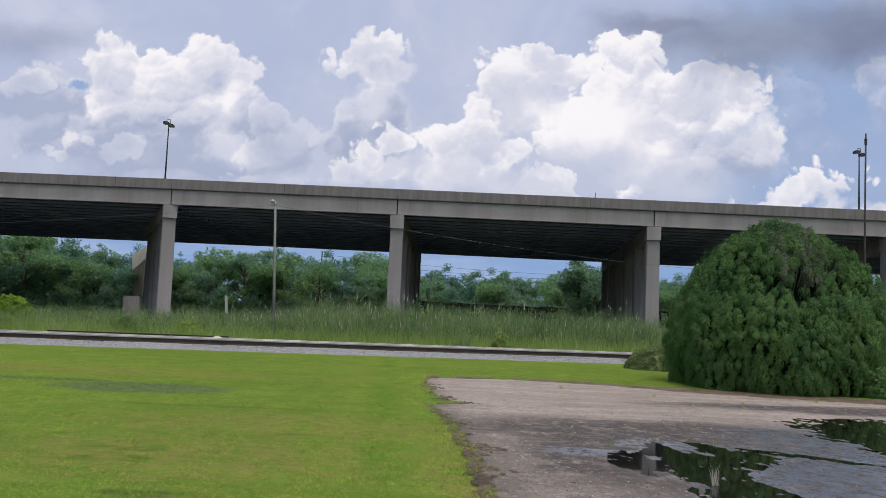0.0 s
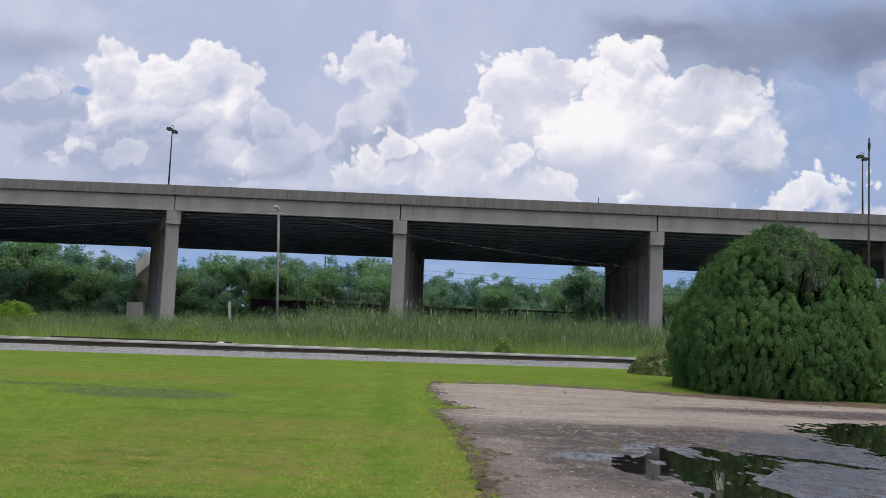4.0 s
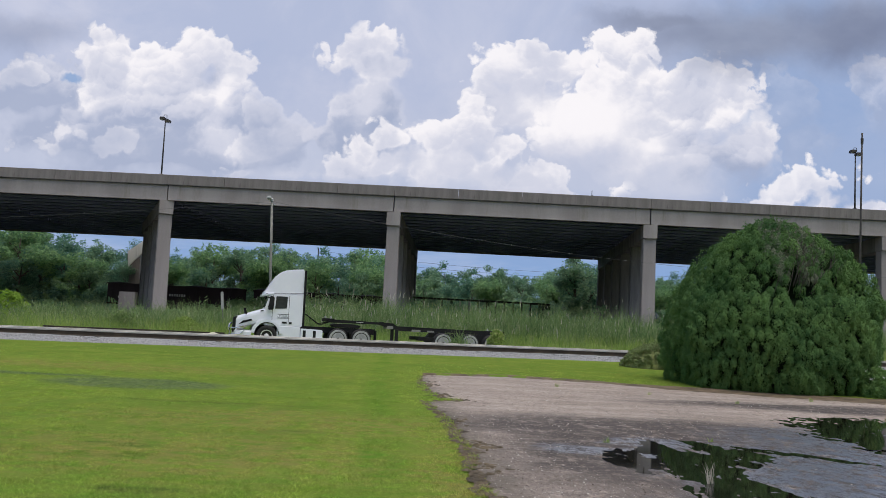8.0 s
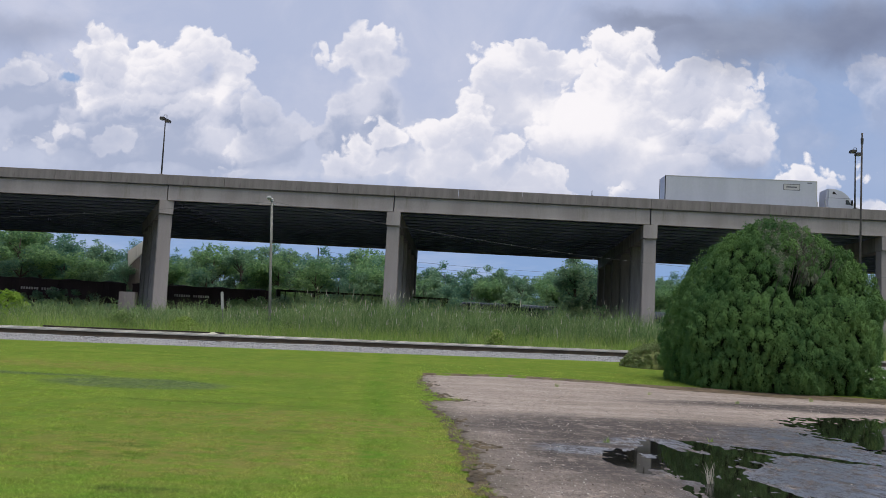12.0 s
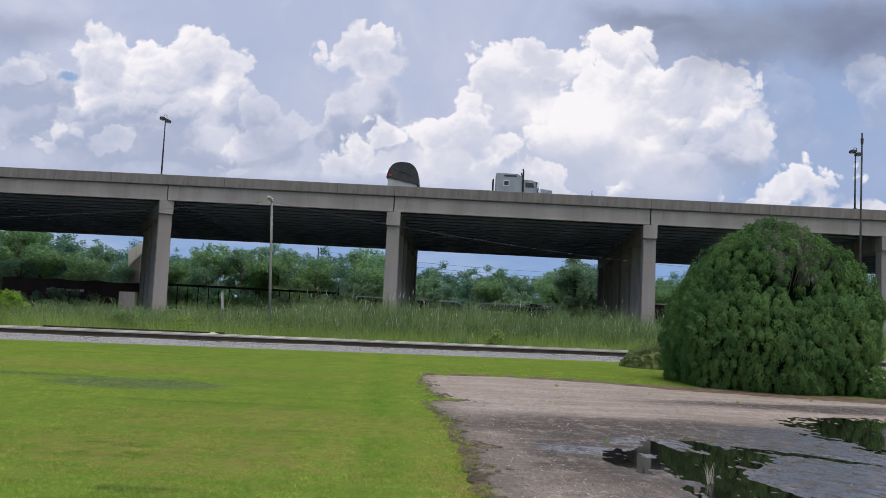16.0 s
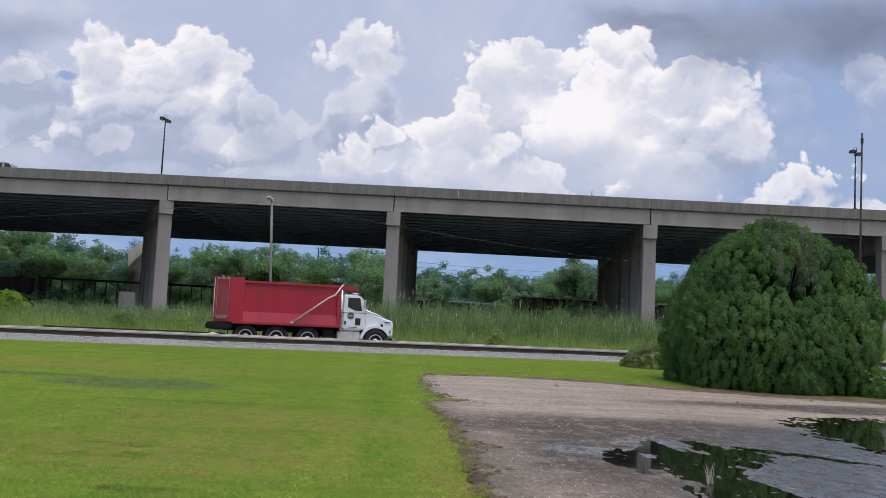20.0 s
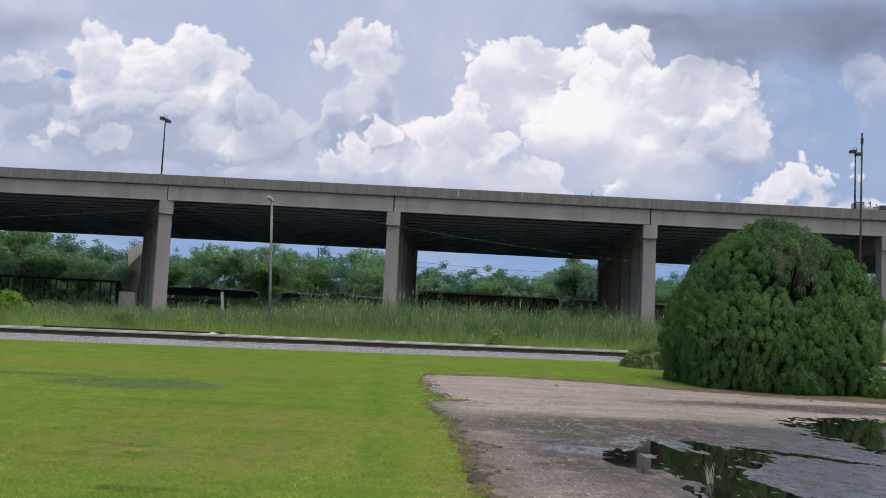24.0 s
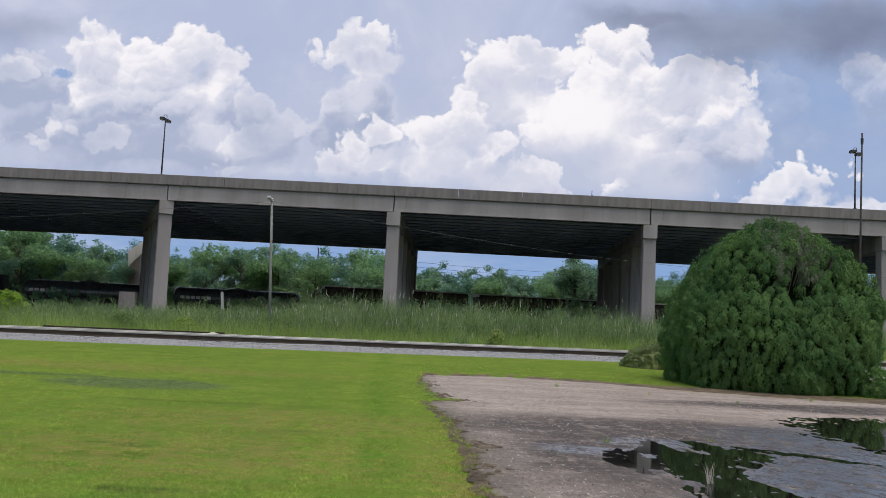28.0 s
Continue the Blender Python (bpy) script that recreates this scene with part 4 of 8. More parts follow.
part("ballast_stones", loose_stones(), STONE, near_track)["kind"] = "stuff"

road = tagged(new("road", strip_along("road", 42.95, [(-4.0, -0.2), (-3.7, -0.10), (0, -0.06), (3.7, -0.10), (4.0, -0.2)], -330, 330, 3.0, ASPHALT)), "two-lane asphalt road behind the railway track", "road", "", "structure")

# ---- overpass ----
SKEW = -0.03                                    # the overpass runs almost square to the view
BENTS = [-239.3, -215.9, -192.4, -169.0, -145.5, -122.1, -98.6, -75.2, -51.7, -28.3, -5.15, 20.65, 44.2, 67.0, 90.5, 113.9, 137.4, 160.8, 184.3, 207.7, 231.2]
DEPTH, CROSS = 40.0, 0.02                       # width of the deck and its fall to the back
DECK_HEADING = math.degrees(math.atan(SKEW))


def face_y(x):
    return 87.64 + SKEW * x


def top_z(x):
    return 14.80 - 0.0072 * (min(max(x, -40), 60) + 5)


def girder_shape(length, fascia):
    w = 0.2
    if fascia:
        return Shape().prism([(-0.30, -1.52), (0.30, -1.52), (0.27, -1.2), (0.27, -0.1), (0.25, 0.0), (-0.25, 0.0), (-0.27, -0.1), (-0.27, -1.2)], 0.06, length - 0.06, "x")
    return Shape().prism([(-0.33, -1.52), (0.33, -1.52), (0.33, -1.34), (w / 2, -1.16), (w / 2, -0.22), (0.25, -0.1), (0.25, 0.0), (-0.25, 0.0), (-0.25, -0.1), (-w / 2, -0.22), (-w / 2, -1.16), (-0.33, -1.34)], 0.06, length - 0.06, "x")


def overpass():
    base = thing("overpass", "long grey concrete road overpass on square columns", "bridge", "", "structure")
    meshes = {}
    for i in range(len(BENTS) - 1):
        a, b = BENTS[i], BENTS[i + 1]
        length = (b - a) / math.cos(math.atan(SKEW))
        fall = math.degrees(math.atan2(top_z(b) - top_z(a), b - a))
        at = pose(a, face_y(a), top_z(a), 0, -fall, DECK_HEADING)
        key = round(length, 1)
        if key not in meshes:
            q = length / 4
            rail_piece = Shape().prism([(0.0, -1.0), (0.40, -1.0), (0.40, -0.62), (0.22, -0.25), (0.2, -0.02), (0.17, 0.0), (0.03, 0.0), (0.0, -0.03)], 0.012, q - 0.012, "x")
            meshes[key] = dict(
                parapet=rail_piece.mesh("parapet", CONCRETE_PARAPET, 0.008),
                slab=Shape().prism([(0.185, -1.08), (DEPTH, -1.08 - CROSS * DEPTH), (DEPTH, -0.86 - CROSS * DEPTH), (0.4, -0.86), (0.4, -1.0), (0.185, -1.0)], 0.03, length - 0.03, "x").mesh("deck_slab", CONCRETE_SHADE),
                # added dark strip that draws the shadow under the parapet's overhang
                lip_shade=Shape().prism([(-0.02, -1.07), (0.14, -1.07), (0.14, -1.003), (-0.02, -1.003)], 0.03, length - 0.03, "x").mesh("drip_edge", LIP_SHADE),
                fascia=girder_shape(length, True).mesh("girder", CONCRETE),
                girder=girder_shape(length, False).mesh("girder", CONCRETE_SHADE))
        k = meshes[key]
        s = part("deck_slab", k["slab"], None, base)
        s.matrix_basis = at
        near = -110 < a < 110
        for j in range(4):
            p = part("parapet", k["parapet"], None, base, "stained concrete parapet length")
            p.matrix_basis = at @ pose(length / 4 * j, 0, 0)
        lip_shade = part("drip_edge", k["lip_shade"], None, base, "black strip for the shade line under the parapet")
        lip_shade.matrix_basis = at
        f = part("parapet", k["parapet"], None, base)
        f.matrix_basis = at @ pose(length, DEPTH, -CROSS * DEPTH, 0, 0, 180)
        count = 16 if near else 5
        for j in range(count):
            y = 0.42 + (DEPTH - 0.84) * j / (count - 1)
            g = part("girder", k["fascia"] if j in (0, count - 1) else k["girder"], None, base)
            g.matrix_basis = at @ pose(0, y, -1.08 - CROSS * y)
    # bents: each cap runs back under the deck at its own skew
    for x in BENTS:
        back = {-51.7: -22.0, -28.3: -16.8, 20.65: 2.6}.get(x, 0.8)
        run = math.hypot(back, DEPTH)
        full = run
        turn = math.degrees(math.atan2(DEPTH, back))
        bottom = top_z(x) - 1.08 - 1.52
        tilt = math.degrees(math.atan(CROSS * DEPTH / run))
        if x == -28.3:
            run = 23.5                              # this one carries the front half only
        at = pose(x, face_y(x) + 0.12, bottom, 0, tilt, turn)
        block = [(-0.70, -1.42), (0.70, -1.42), (0.70, -0.02), (-0.70, -0.02)]
        cap = part("bent_cap", Shape().prism(block, 0, 1.5, "x"), CONCRETE, base, "", 0.03)
        cap.matrix_basis = at
        # past the front block the cap takes the darker copy, for shade under the deck
        inner = part("cap_run", Shape().prism([(y * 0.985, z) for y, z in block], 1.5, run - 0.25, "x"), CONCRETE_INNER, base, "streaked cap beam, deck shade in its darker colour")
        inner.matrix_basis = at
        d = 0.85
        while d < run:
            px, py = x + back * d / full, face_y(x) + 0.12 + DEPTH * d / full
            clear = min(abs(py - LINE * px - y0) - half for y0, half in ((TRACK_Y + 0.72, 3.4), (42.95, 6.5), (FAR_TRACK_Y, 3.2)))
            if clear > 0 or x < -110 or x > 120:
                h = bottom - 1.42 - CROSS * d + 0.02
                column = part("column", Shape().add([(sx * w, sy * w, z) for z, w in ((-0.3, 0.70), (h, 0.63)) for sx, sy in ((-1, -1), (1, -1), (1, 1), (-1, 1))],
                              [(3, 2, 1, 0), (4, 5, 6, 7), (0, 1, 5, 4), (1, 2, 6, 5), (2, 3, 7, 6), (3, 0, 4, 7)]), CONCRETE if d < 1 else CONCRETE_INNER, base, "" if d < 1 else "streaked inner column, deck shade in its darker colour", 0.05)
                column.matrix_basis = pose(px, py, 0, 0, 0, turn - 90)
            d += 7.7 if x != -28.3 else 6.4
    end = part("cap_end", Shape().prism([(-47.55, 9.6), (-47.3, 7.3), (-44.5, 10.2), (-44.5, 11.9)], 132.0, 132.9), CONCRETE_PALE, base, "pale sloping cap end clear of the deck", 0.03)
    part("cap_rib", Shape().prism([(-46.2, 10.4), (-46.1, 8.45), (-45.95, 8.6), (-46.05, 10.5)], 131.92, 132.0), CONCRETE_PALE, end)
    part("column", Shape().prism([(-47.2, -0.3), (-45.6, -0.3), (-45.6, 9.0), (-47.1, 7.5)], 132.1, 133.4), CONCRETE_PARAPET, base, "dark column under the pale cap end", 0.04)
    stub = part("crash_wall", Shape().box(-0.95, 0.75, -0.4, 0.4, -0.3, 2.9), CONCRETE_PARAPET, base, "low dark concrete wall beside a column", 0.04)
    stub.matrix_basis = pose(-32.4, 91.4, 0)
    return base


overpass()


def bridge_lamp(x, label):
    """A slim pole on the parapet with two box lamps."""
    z = top_z(x) - 0.02
    base = thing("street_lamp", label, "street lamp", "lamps on the overpass", "", pose(x, face_y(x) + 0.2, z, 0, 0, DECK_HEADING))
    part("base_plate", Shape().box(-0.2, 0.2, -0.14, 0.14, 0, 0.06), DARK_POLE, base, "", 0.01)
    part("pole", Shape().tube([(0, 0, 0.05), (0.0, 0, 3.0), (0.0, 0, 5.7)], [0.085, 0.07, 0.05], 10), DARK_POLE, base, "", 0, True)
    part("bracket", Shape().tube([(-0.2, 0, 5.95), (-0.15, 0, 6.2), (0.12, 0, 6.2), (0.16, 0, 5.7), (0.4, 0, 5.65)], 0.035, 8), DARK_POLE, base)
    for px, pz in ((-0.27, 5.68), (0.27, 5.42)):
        lamp = part("lamp_head", Shape().prism([(-0.25, 0.0), (0.25, 0.0), (0.25, 0.22), (0.18, 0.28), (-0.18, 0.28), (-0.25, 0.22)], -0.3, 0.3), DARK_POLE, base, "dark box-shaped lamp head", 0.012)
        lamp.matrix_basis = pose(px, 0, pz)
        part("lens", Shape().box(-0.2, 0.2, -0.22, 0.22, -0.03, -0.002), GREY_STEEL, lamp)


bridge_lamp(-29.1, "slim dark twin-headed lamp on the overpass parapet")
bridge_lamp(40.85, "slim dark twin-headed lamp on the overpass parapet")
rod = thing("marker_rod", "short thin rod standing on the overpass parapet", "rod", "", "", pose(14.7, face_y(14.7) + 0.12, top_z(14.7) - 0.02))
part("rod", Shape().tube([(0, 0, 0), (0, 0, 0.55)], 0.035, 6), DARK_POLE, rod)
part("foot", Shape().box(-0.08, 0.08, -0.06, 0.06, 0, 0.05), DARK_POLE, rod)

# ---- poles, sign and wires behind the road ----
lamp_pole = thing("lamp_pole", "leaning grey pole with a small round lamp, among reeds", "lamp post", "", "", pose(-10.0, 52.0, -0.15, 0, -2.4, 0))
part("pole", Shape().tube([(0, 0, 0), (0, 0, 4.0), (0, 0, 8.3)], [0.095, 0.085, 0.07], 12), POLE_GREY, lamp_pole, "", 0, True)
part("pole_top", Shape().turned([(8.28, 0.1), (8.4, 0.1), (8.46, 0.06)], (0, 0, 0), "z", 12), GALV, lamp_pole)
part("arm", Shape().tube([(0, 0, 8.25), (-0.1, -0.03, 8.44), (-0.2, -0.06, 8.5)], 0.025, 8), GALV, lamp_pole)
lamp_head = part("lamp_head", Shape().turned([(8.38, 0.06), (8.43, 0.15), (8.50, 0.16), (8.57, 0.1), (8.60, 0.03)], (-0.16, -0.06, 0), "z", 16), GREY_STEEL, lamp_pole, "rounded pale lamp head", 0, True)
part("insulator", Shape().turned([(8.0, 0.04), (8.05, 0.07), (8.12, 0.04)], (0.16, 0, 0), "z", 10), GALV, lamp_pole)

tall_pole = thing("utility_pole", "tall thin dark pole behind the big bush", "utility pole", "", "", pose(28.7, 60.0, -0.15))
part("pole", Shape().tube([(0, 0, 0), (0.0, 0, 8.0), (0.06, 0, 16.0)], [0.08, 0.07, 0.055], 10), DARK_POLE, tall_pole, "", 0, True)
part("pole_cap", Shape().turned([(15.2, 0.085), (15.6, 0.1), (15.65, 0.07)], (0.06, 0, 0), "z", 10), DARK_POLE, tall_pole)

stake = thing("marker_post", "leaning white plastic marker post in the tall grass", "marker post", "", "", pose(-12.35, 50.5, -0.15, 0, -5, 0))
part("post", Shape().prism([(-0.028, 0), (0.028, 0), (0.028, 1.75), (-0.028, 1.75)], -0.02, 0.02), POLE_GREY, stake, "", 0.006)
part("sign_plate", Shape().prism([(-0.075, 1.7), (0.075, 1.7), (0.075, 2.65), (0.05, 2.72), (-0.05, 2.72), (-0.075, 2.65)], -0.035, 0.035), GREY_STEEL, stake, "pale narrow sign plate", 0.01)


def wire(a, b, sag, material, label, radius=0.009):
    pts = []
    for i in range(25):
        t = i / 24
        p = Vector(a).lerp(Vector(b), t)
        p.z -= sag * 4 * t * (1 - t)
        pts.append(tuple(p))
    o = new("overhead_wire", Shape().tube(pts, radius, 5).mesh("overhead_wire", material))
    return tagged(o, label, "wire", "overhead wires")


wire((-10.35, 52, 8.1), (-58.0, 64.0, 6.0), 0.5, CABLE_PALE, "thin service wire strung from the grey pole")
wire((-10.35, 52, 8.1), (45.0, 76.0, 7.4), 1.5, CABLE_PALE, "thin service wire strung from the grey pole")
far_pole = thing("utility_pole", "distant wooden utility pole above the trees", "utility pole", "", "", pose(-29.9, 210, -0.3))
part("pole", Shape().tube([(0, 0, 0), (0, 0, 17.6)], [0.2, 0.13], 8), DARK_POLE, far_pole)
part("crossarm", Shape().box(-0.1, 1.6, -0.07, 0.07, 16.3, 16.5), DARK_POLE, far_pole)
other_pole = copy_thing(far_pole, pose(70, 228, -0.3))
for y, z in ((0.0, 16.6), (0.4, 15.4), (0.0, 12.6)):
    wire((-29.9, 210 + y, z), (70, 228 + y, z - 0.6), 1.6, CABLE, "distant power line behind the trees", 0.03)

# ---- spare rail and pale stone lying past the track ----
spare = thing("spare_rail", "dark rusty spare rail lying beside the track", "rail", "", "", on_line(39.35, -16.4, 0.40))
part("rail", rail_shape(7.1, False), RUST, spare)
part("rail_head", rail_shape(7.1, True), RUST, spare)
for d in (0.4, 3.4, 6.6):
    b = part("timber_block", Shape().box(-0.12, 0.12, -0.4, 0.4, -0.24, 0.0), TIE_WOOD, spare, "", 0.01)
    b.matrix_basis = pose(d, 0, 0)
rng = random.Random(3)
bm = bmesh.new()
bmesh.ops.create_icosphere(bm, subdivisions=2, radius=0.17)
for v in bm.verts:
    v.co = Vector((v.co.x * 1.35, v.co.y, v.co.z * 0.75)) * (1 + 0.3 * noise.noise(v.co * 5))
me = bpy.data.meshes.new("stone")
bm.to_mesh(me)
bm.free()
me.materials.append(STONE_PALE)
stone = tagged(new("stone", me), "pale mossy stone lying at the track's edge", "stone")
stone.matrix_basis = on_line(39.3, -9.75, 0.46)

# ---- plants ----


def leaf_cloud(name, centres, radii, per, size, material, rng, droop=0.0, flat=0.8):
    """Many small leaves gathered in clumps."""
    C = np.repeat(np.asarray(centres, float), per, 0)
    R = np.repeat(np.asarray(radii, float), per, 0)
    n = len(C)
    d = rng.normal(size=(n, 3))
    d /= np.linalg.norm(d, axis=1)[:, None]
    r = rng.rand(n) ** 0.45
    P = C + d * (R * r)[:, None] * np.array([1, 1, flat])
    a = rng.normal(size=(n, 3))
    a[:, 2] = a[:, 2] * 0.6 - droop
    a /= np.linalg.norm(a, axis=1)[:, None]
    b = np.cross(a, d + 0.3 * rng.normal(size=(n, 3)))
    b /= np.linalg.norm(b, axis=1)[:, None] + 1e-6
    s = size * rng.uniform(0.6, 1.4, n)
    a, b = a * s[:, None], b * (s * 0.45)[:, None]
    V = np.stack([P - a, P + b, P + a, P - b], 1).reshape(-1, 3)
    F = np.arange(n * 4).reshape(-1, 4)
    return raw(name, V, F, material)


def tree(seed, height, spread, material, label, leaves=85, bare=False):
    rng, r2 = np.random.RandomState(seed), random.Random(seed)
    base = thing("tree", label, "tree", "trees behind the overpass")
    trunk = Shape()
    top = height * 0.62
    lean = r2.uniform(-0.06, 0.06) * height
    trunk.tube([(0, 0, -0.3), (lean * 0.3, 0, top * 0.4), (lean, 0.2, top), (lean * 1.2, 0.2, height * 0.85)], [0.028 * height, 0.021 * height, 0.012 * height, 0.004 * height], 8)
    centres, radii = [], []
    limbs = Shape()
    for i in range(11):
        z = height * r2.uniform(0.25, 0.72)
        a = r2.uniform(0, 6.283)
        reach = spread * r2.uniform(0.45, 1.0) * (1.1 - 0.5 * z / height)
        tip = (lean + math.cos(a) * reach, math.sin(a) * reach, min(z + reach * r2.uniform(0.3, 0.9), height * 0.95))
        limbs.tube([(lean * z / height, 0.1, z * 0.9), (lean + math.cos(a) * reach * 0.5, math.sin(a) * reach * 0.5, z + reach * 0.2), tip], [0.010 * height, 0.006 * height, 0.002 * height], 5)
        for j in range(4 if not bare else 3):
            t = r2.uniform(0.55, 1.1)
            centres.append((lean + (tip[0] - lean) * t + r2.gauss(0, 0.5), tip[1] * t + r2.gauss(0, 0.5), z + (tip[2] - z) * t + r2.gauss(0, 0.4)))
            radii.append(spread * r2.uniform(0.16, 0.36) * (0.6 if bare else 1))
    for j in range(6 if not bare else 3):
        centres.append((lean * 1.2 + r2.gauss(0, spread * 0.25), r2.gauss(0, spread * 0.25), height * r2.uniform(0.74, 0.97)))
        radii.append(spread * r2.uniform(0.18, 0.3))
    part("trunk", trunk, BARK, base)
    part("branches", limbs, BARK, base)["kind"] = "stuff"
    part("crown", leaf_cloud("crown", centres, radii, leaves * 13 // 10, 0.205, material, rng), None, base)
    return base


def thicket(seed, height, spread, material, label, leaves=90):
    rng, r2 = np.random.RandomState(seed), random.Random(seed)
    base = thing("thicket_shrub", label, "shrub", "undergrowth")
    centres = [(r2.gauss(0, spread * 0.45), r2.gauss(0, spread * 0.3), height * r2.uniform(0.05, 0.8)) for _ in range(26)]
    part("stems", Shape().tube([(0, 0, -0.3), (0.2, 0, height * 0.7)], [0.09, 0.02], 6).tube([(0, 0, -0.3), (-0.7, 0.2, height * 0.6)], [0.08, 0.02], 6), BARK, base)
    part("leaves", leaf_cloud("leaves", centres, [spread * r2.uniform(0.16, 0.34) for _ in centres], leaves * 13 // 10, 0.185, material, rng), None, base)
    return base


TREE_KINDS = [tree(21, 12.0, 4.2, TREE_LEAF, "broad green tree in the wood behind the railway"), tree(22, 11.0, 4.6, TREE_LEAF_DEEP, "dark green tree in the wood behind the railway"),
              tree(23, 12.5, 3.8, TREE_LEAF, "tall green tree in the wood behind the railway"), tree(24, 10.0, 4.4, TREE_LEAF_PALE, "pale green willowy tree behind the railway"),
              tree(25, 13.0, 3.6, TREE_LEAF_DEEP, "thin open tree with sparse leaves behind the railway", 30, True)]
SHRUB_KINDS = [thicket(31, 4.6, 3.4, TREE_LEAF_DEEP, "dense dark undergrowth at the wood's edge"), thicket(32, 5.2, 3.2, TREE_LEAF, "dense green undergrowth at the wood's edge"), thicket(33, 4.4, 3.0, TREE_LEAF_PALE, "pale green undergrowth at the wood's edge")]


def wood():
    rng = random.Random(77)
    used_tree, used_shrub = set(), set()
    x = -94.0
    while x < 94:
        for row, depth in enumerate((11, 20, 33)):
            px = x + rng.uniform(-2.5, 2.5) + row * 1.7
            py = FAR_TRACK_Y + LINE * px + depth + rng.uniform(-3, 3)
            py = max(py, 133.5 + row * 6 + rng.uniform(0, 4))
            u = px / py
            tall = np.interp(u, [-0.55, -0.47, -0.43, -0.35, -0.28, -0.2, -0.1, -0.03, 0.02, 0.08, 0.14, 0.18, 0.25, 0.5], [15.6, 15.0, 12.4, 12.2, 11.8, 14.2, 12.8, 12.6, 10.4, 11.8, 10.4, 12.8, 11.0, 11.0])
            want = tall * (py / 165.0) * rng.uniform(0.92, 1.16)
            i = rng.choice((0, 0, 1, 2, 3, 1) if row else (0, 1, 3, 3, 2))
            if row == 0:
                want *= 0.82
            s = want / (12.0, 11.0, 12.5, 10.0, 13.0)[i]
            m = pose(px, py, -0.2, 0, 0, rng.uniform(0, 360)) @ Matrix.Scale(s, 4)
            if i in used_tree:
                c = copy_thing(TREE_KINDS[i], m)
                c.scale = (s, s, s)
            else:
                used_tree.add(i)
                TREE_KINDS[i].matrix_basis = m
        for depth in (6.5, 15, 58):
            px = x + rng.uniform(-2, 2)
            py = FAR_TRACK_Y + LINE * px + depth + rng.uniform(-1, 1.5)
            py = max(py, 131.5 + depth * 0.3)
            i = rng.randrange(3)
            s = rng.uniform(0.85, 1.25) * (1.5 if depth > 50 else 1)
            m = pose(px, py, -0.2, 0, 0, rng.uniform(0, 360)) @ Matrix.Scale(s, 4)
            if i in used_shrub:
                c = copy_thing(SHRUB_KINDS[i], m)
                c.scale = (s, s, s)
            else:
                used_shrub.add(i)
                SHRUB_KINDS[i].matrix_basis = m
        x += 4.6
    # thin open trees that show against the sky, and two leafy ones near the columns
    for px, py, s in ((-60, 150, 1.0), (-64, 155, 1.0), (-55, 157, 0.98), (-47, 153, 0.95)):
        m = pose(px, py, -0.2, 0, 0, px * 7) @ Matrix.Scale(s, 4)
        if 4 in used_tree:
            copy_thing(TREE_KINDS[4], m).scale = (s, s, s)
        else:
            used_tree.add(4)
            TREE_KINDS[4].matrix_basis = m
    for px, py, s, i in ((26.5, 150, 0.92, 0), (23.0, 147, 0.8, 1), (29.5, 149, 0.85, 2), (20.2, 133, 1.12, 0), (22.2, 134, 1.0, 1), (-2.5, 142, 0.8, 3), (-0.5, 140, 0.72, 0)):
        copy_thing(TREE_KINDS[i], pose(px, py, -0.2, 0, 0, px * 31) @ Matrix.Scale(s, 4)).scale = (s, s, s)
    # shrubs before the far track
    for px, py, s, i in ((-45.0, 104, 0.80, 0), (-42.0, 103, 0.50, 1), (-38.5, 101, 0.44, 0), (-24.5, 106, 0.78, 2), (-22.0, 107, 0.85, 2), (-19.0, 108, 0.8, 1), (-49, 103, 0.62, 1), (-53, 104, 0.66, 0), (-57, 106, 0.8, 1), (-47, 99, 0.5, 2), (-51, 99, 0.55, 2), (-43.5, 98, 0.5, 2), (-35.5, 101, 0.45, 2), (-26.8, 104, 0.55, 2),
                        (-1.2, 111, 1.0, 0), (-11.0, 112, 1.0, 2), (-14.5, 112, 0.95, 1), (-8.0, 111, 0.9, 2), (-4.5, 110, 0.85, 1), (1.2, 112, 0.8, 1), (15.8, 118, 0.95, 1), (18.6, 112, 1.15, 1), (23.5, 109, 0.8, 0), (9.0, 117, 0.75, 2)):
        copy_thing(SHRUB_KINDS[i], pose(px, py, -0.2, 0, 0, px * 47) @ Matrix.Scale(s, 4)).scale = (s, s, s)


wood()


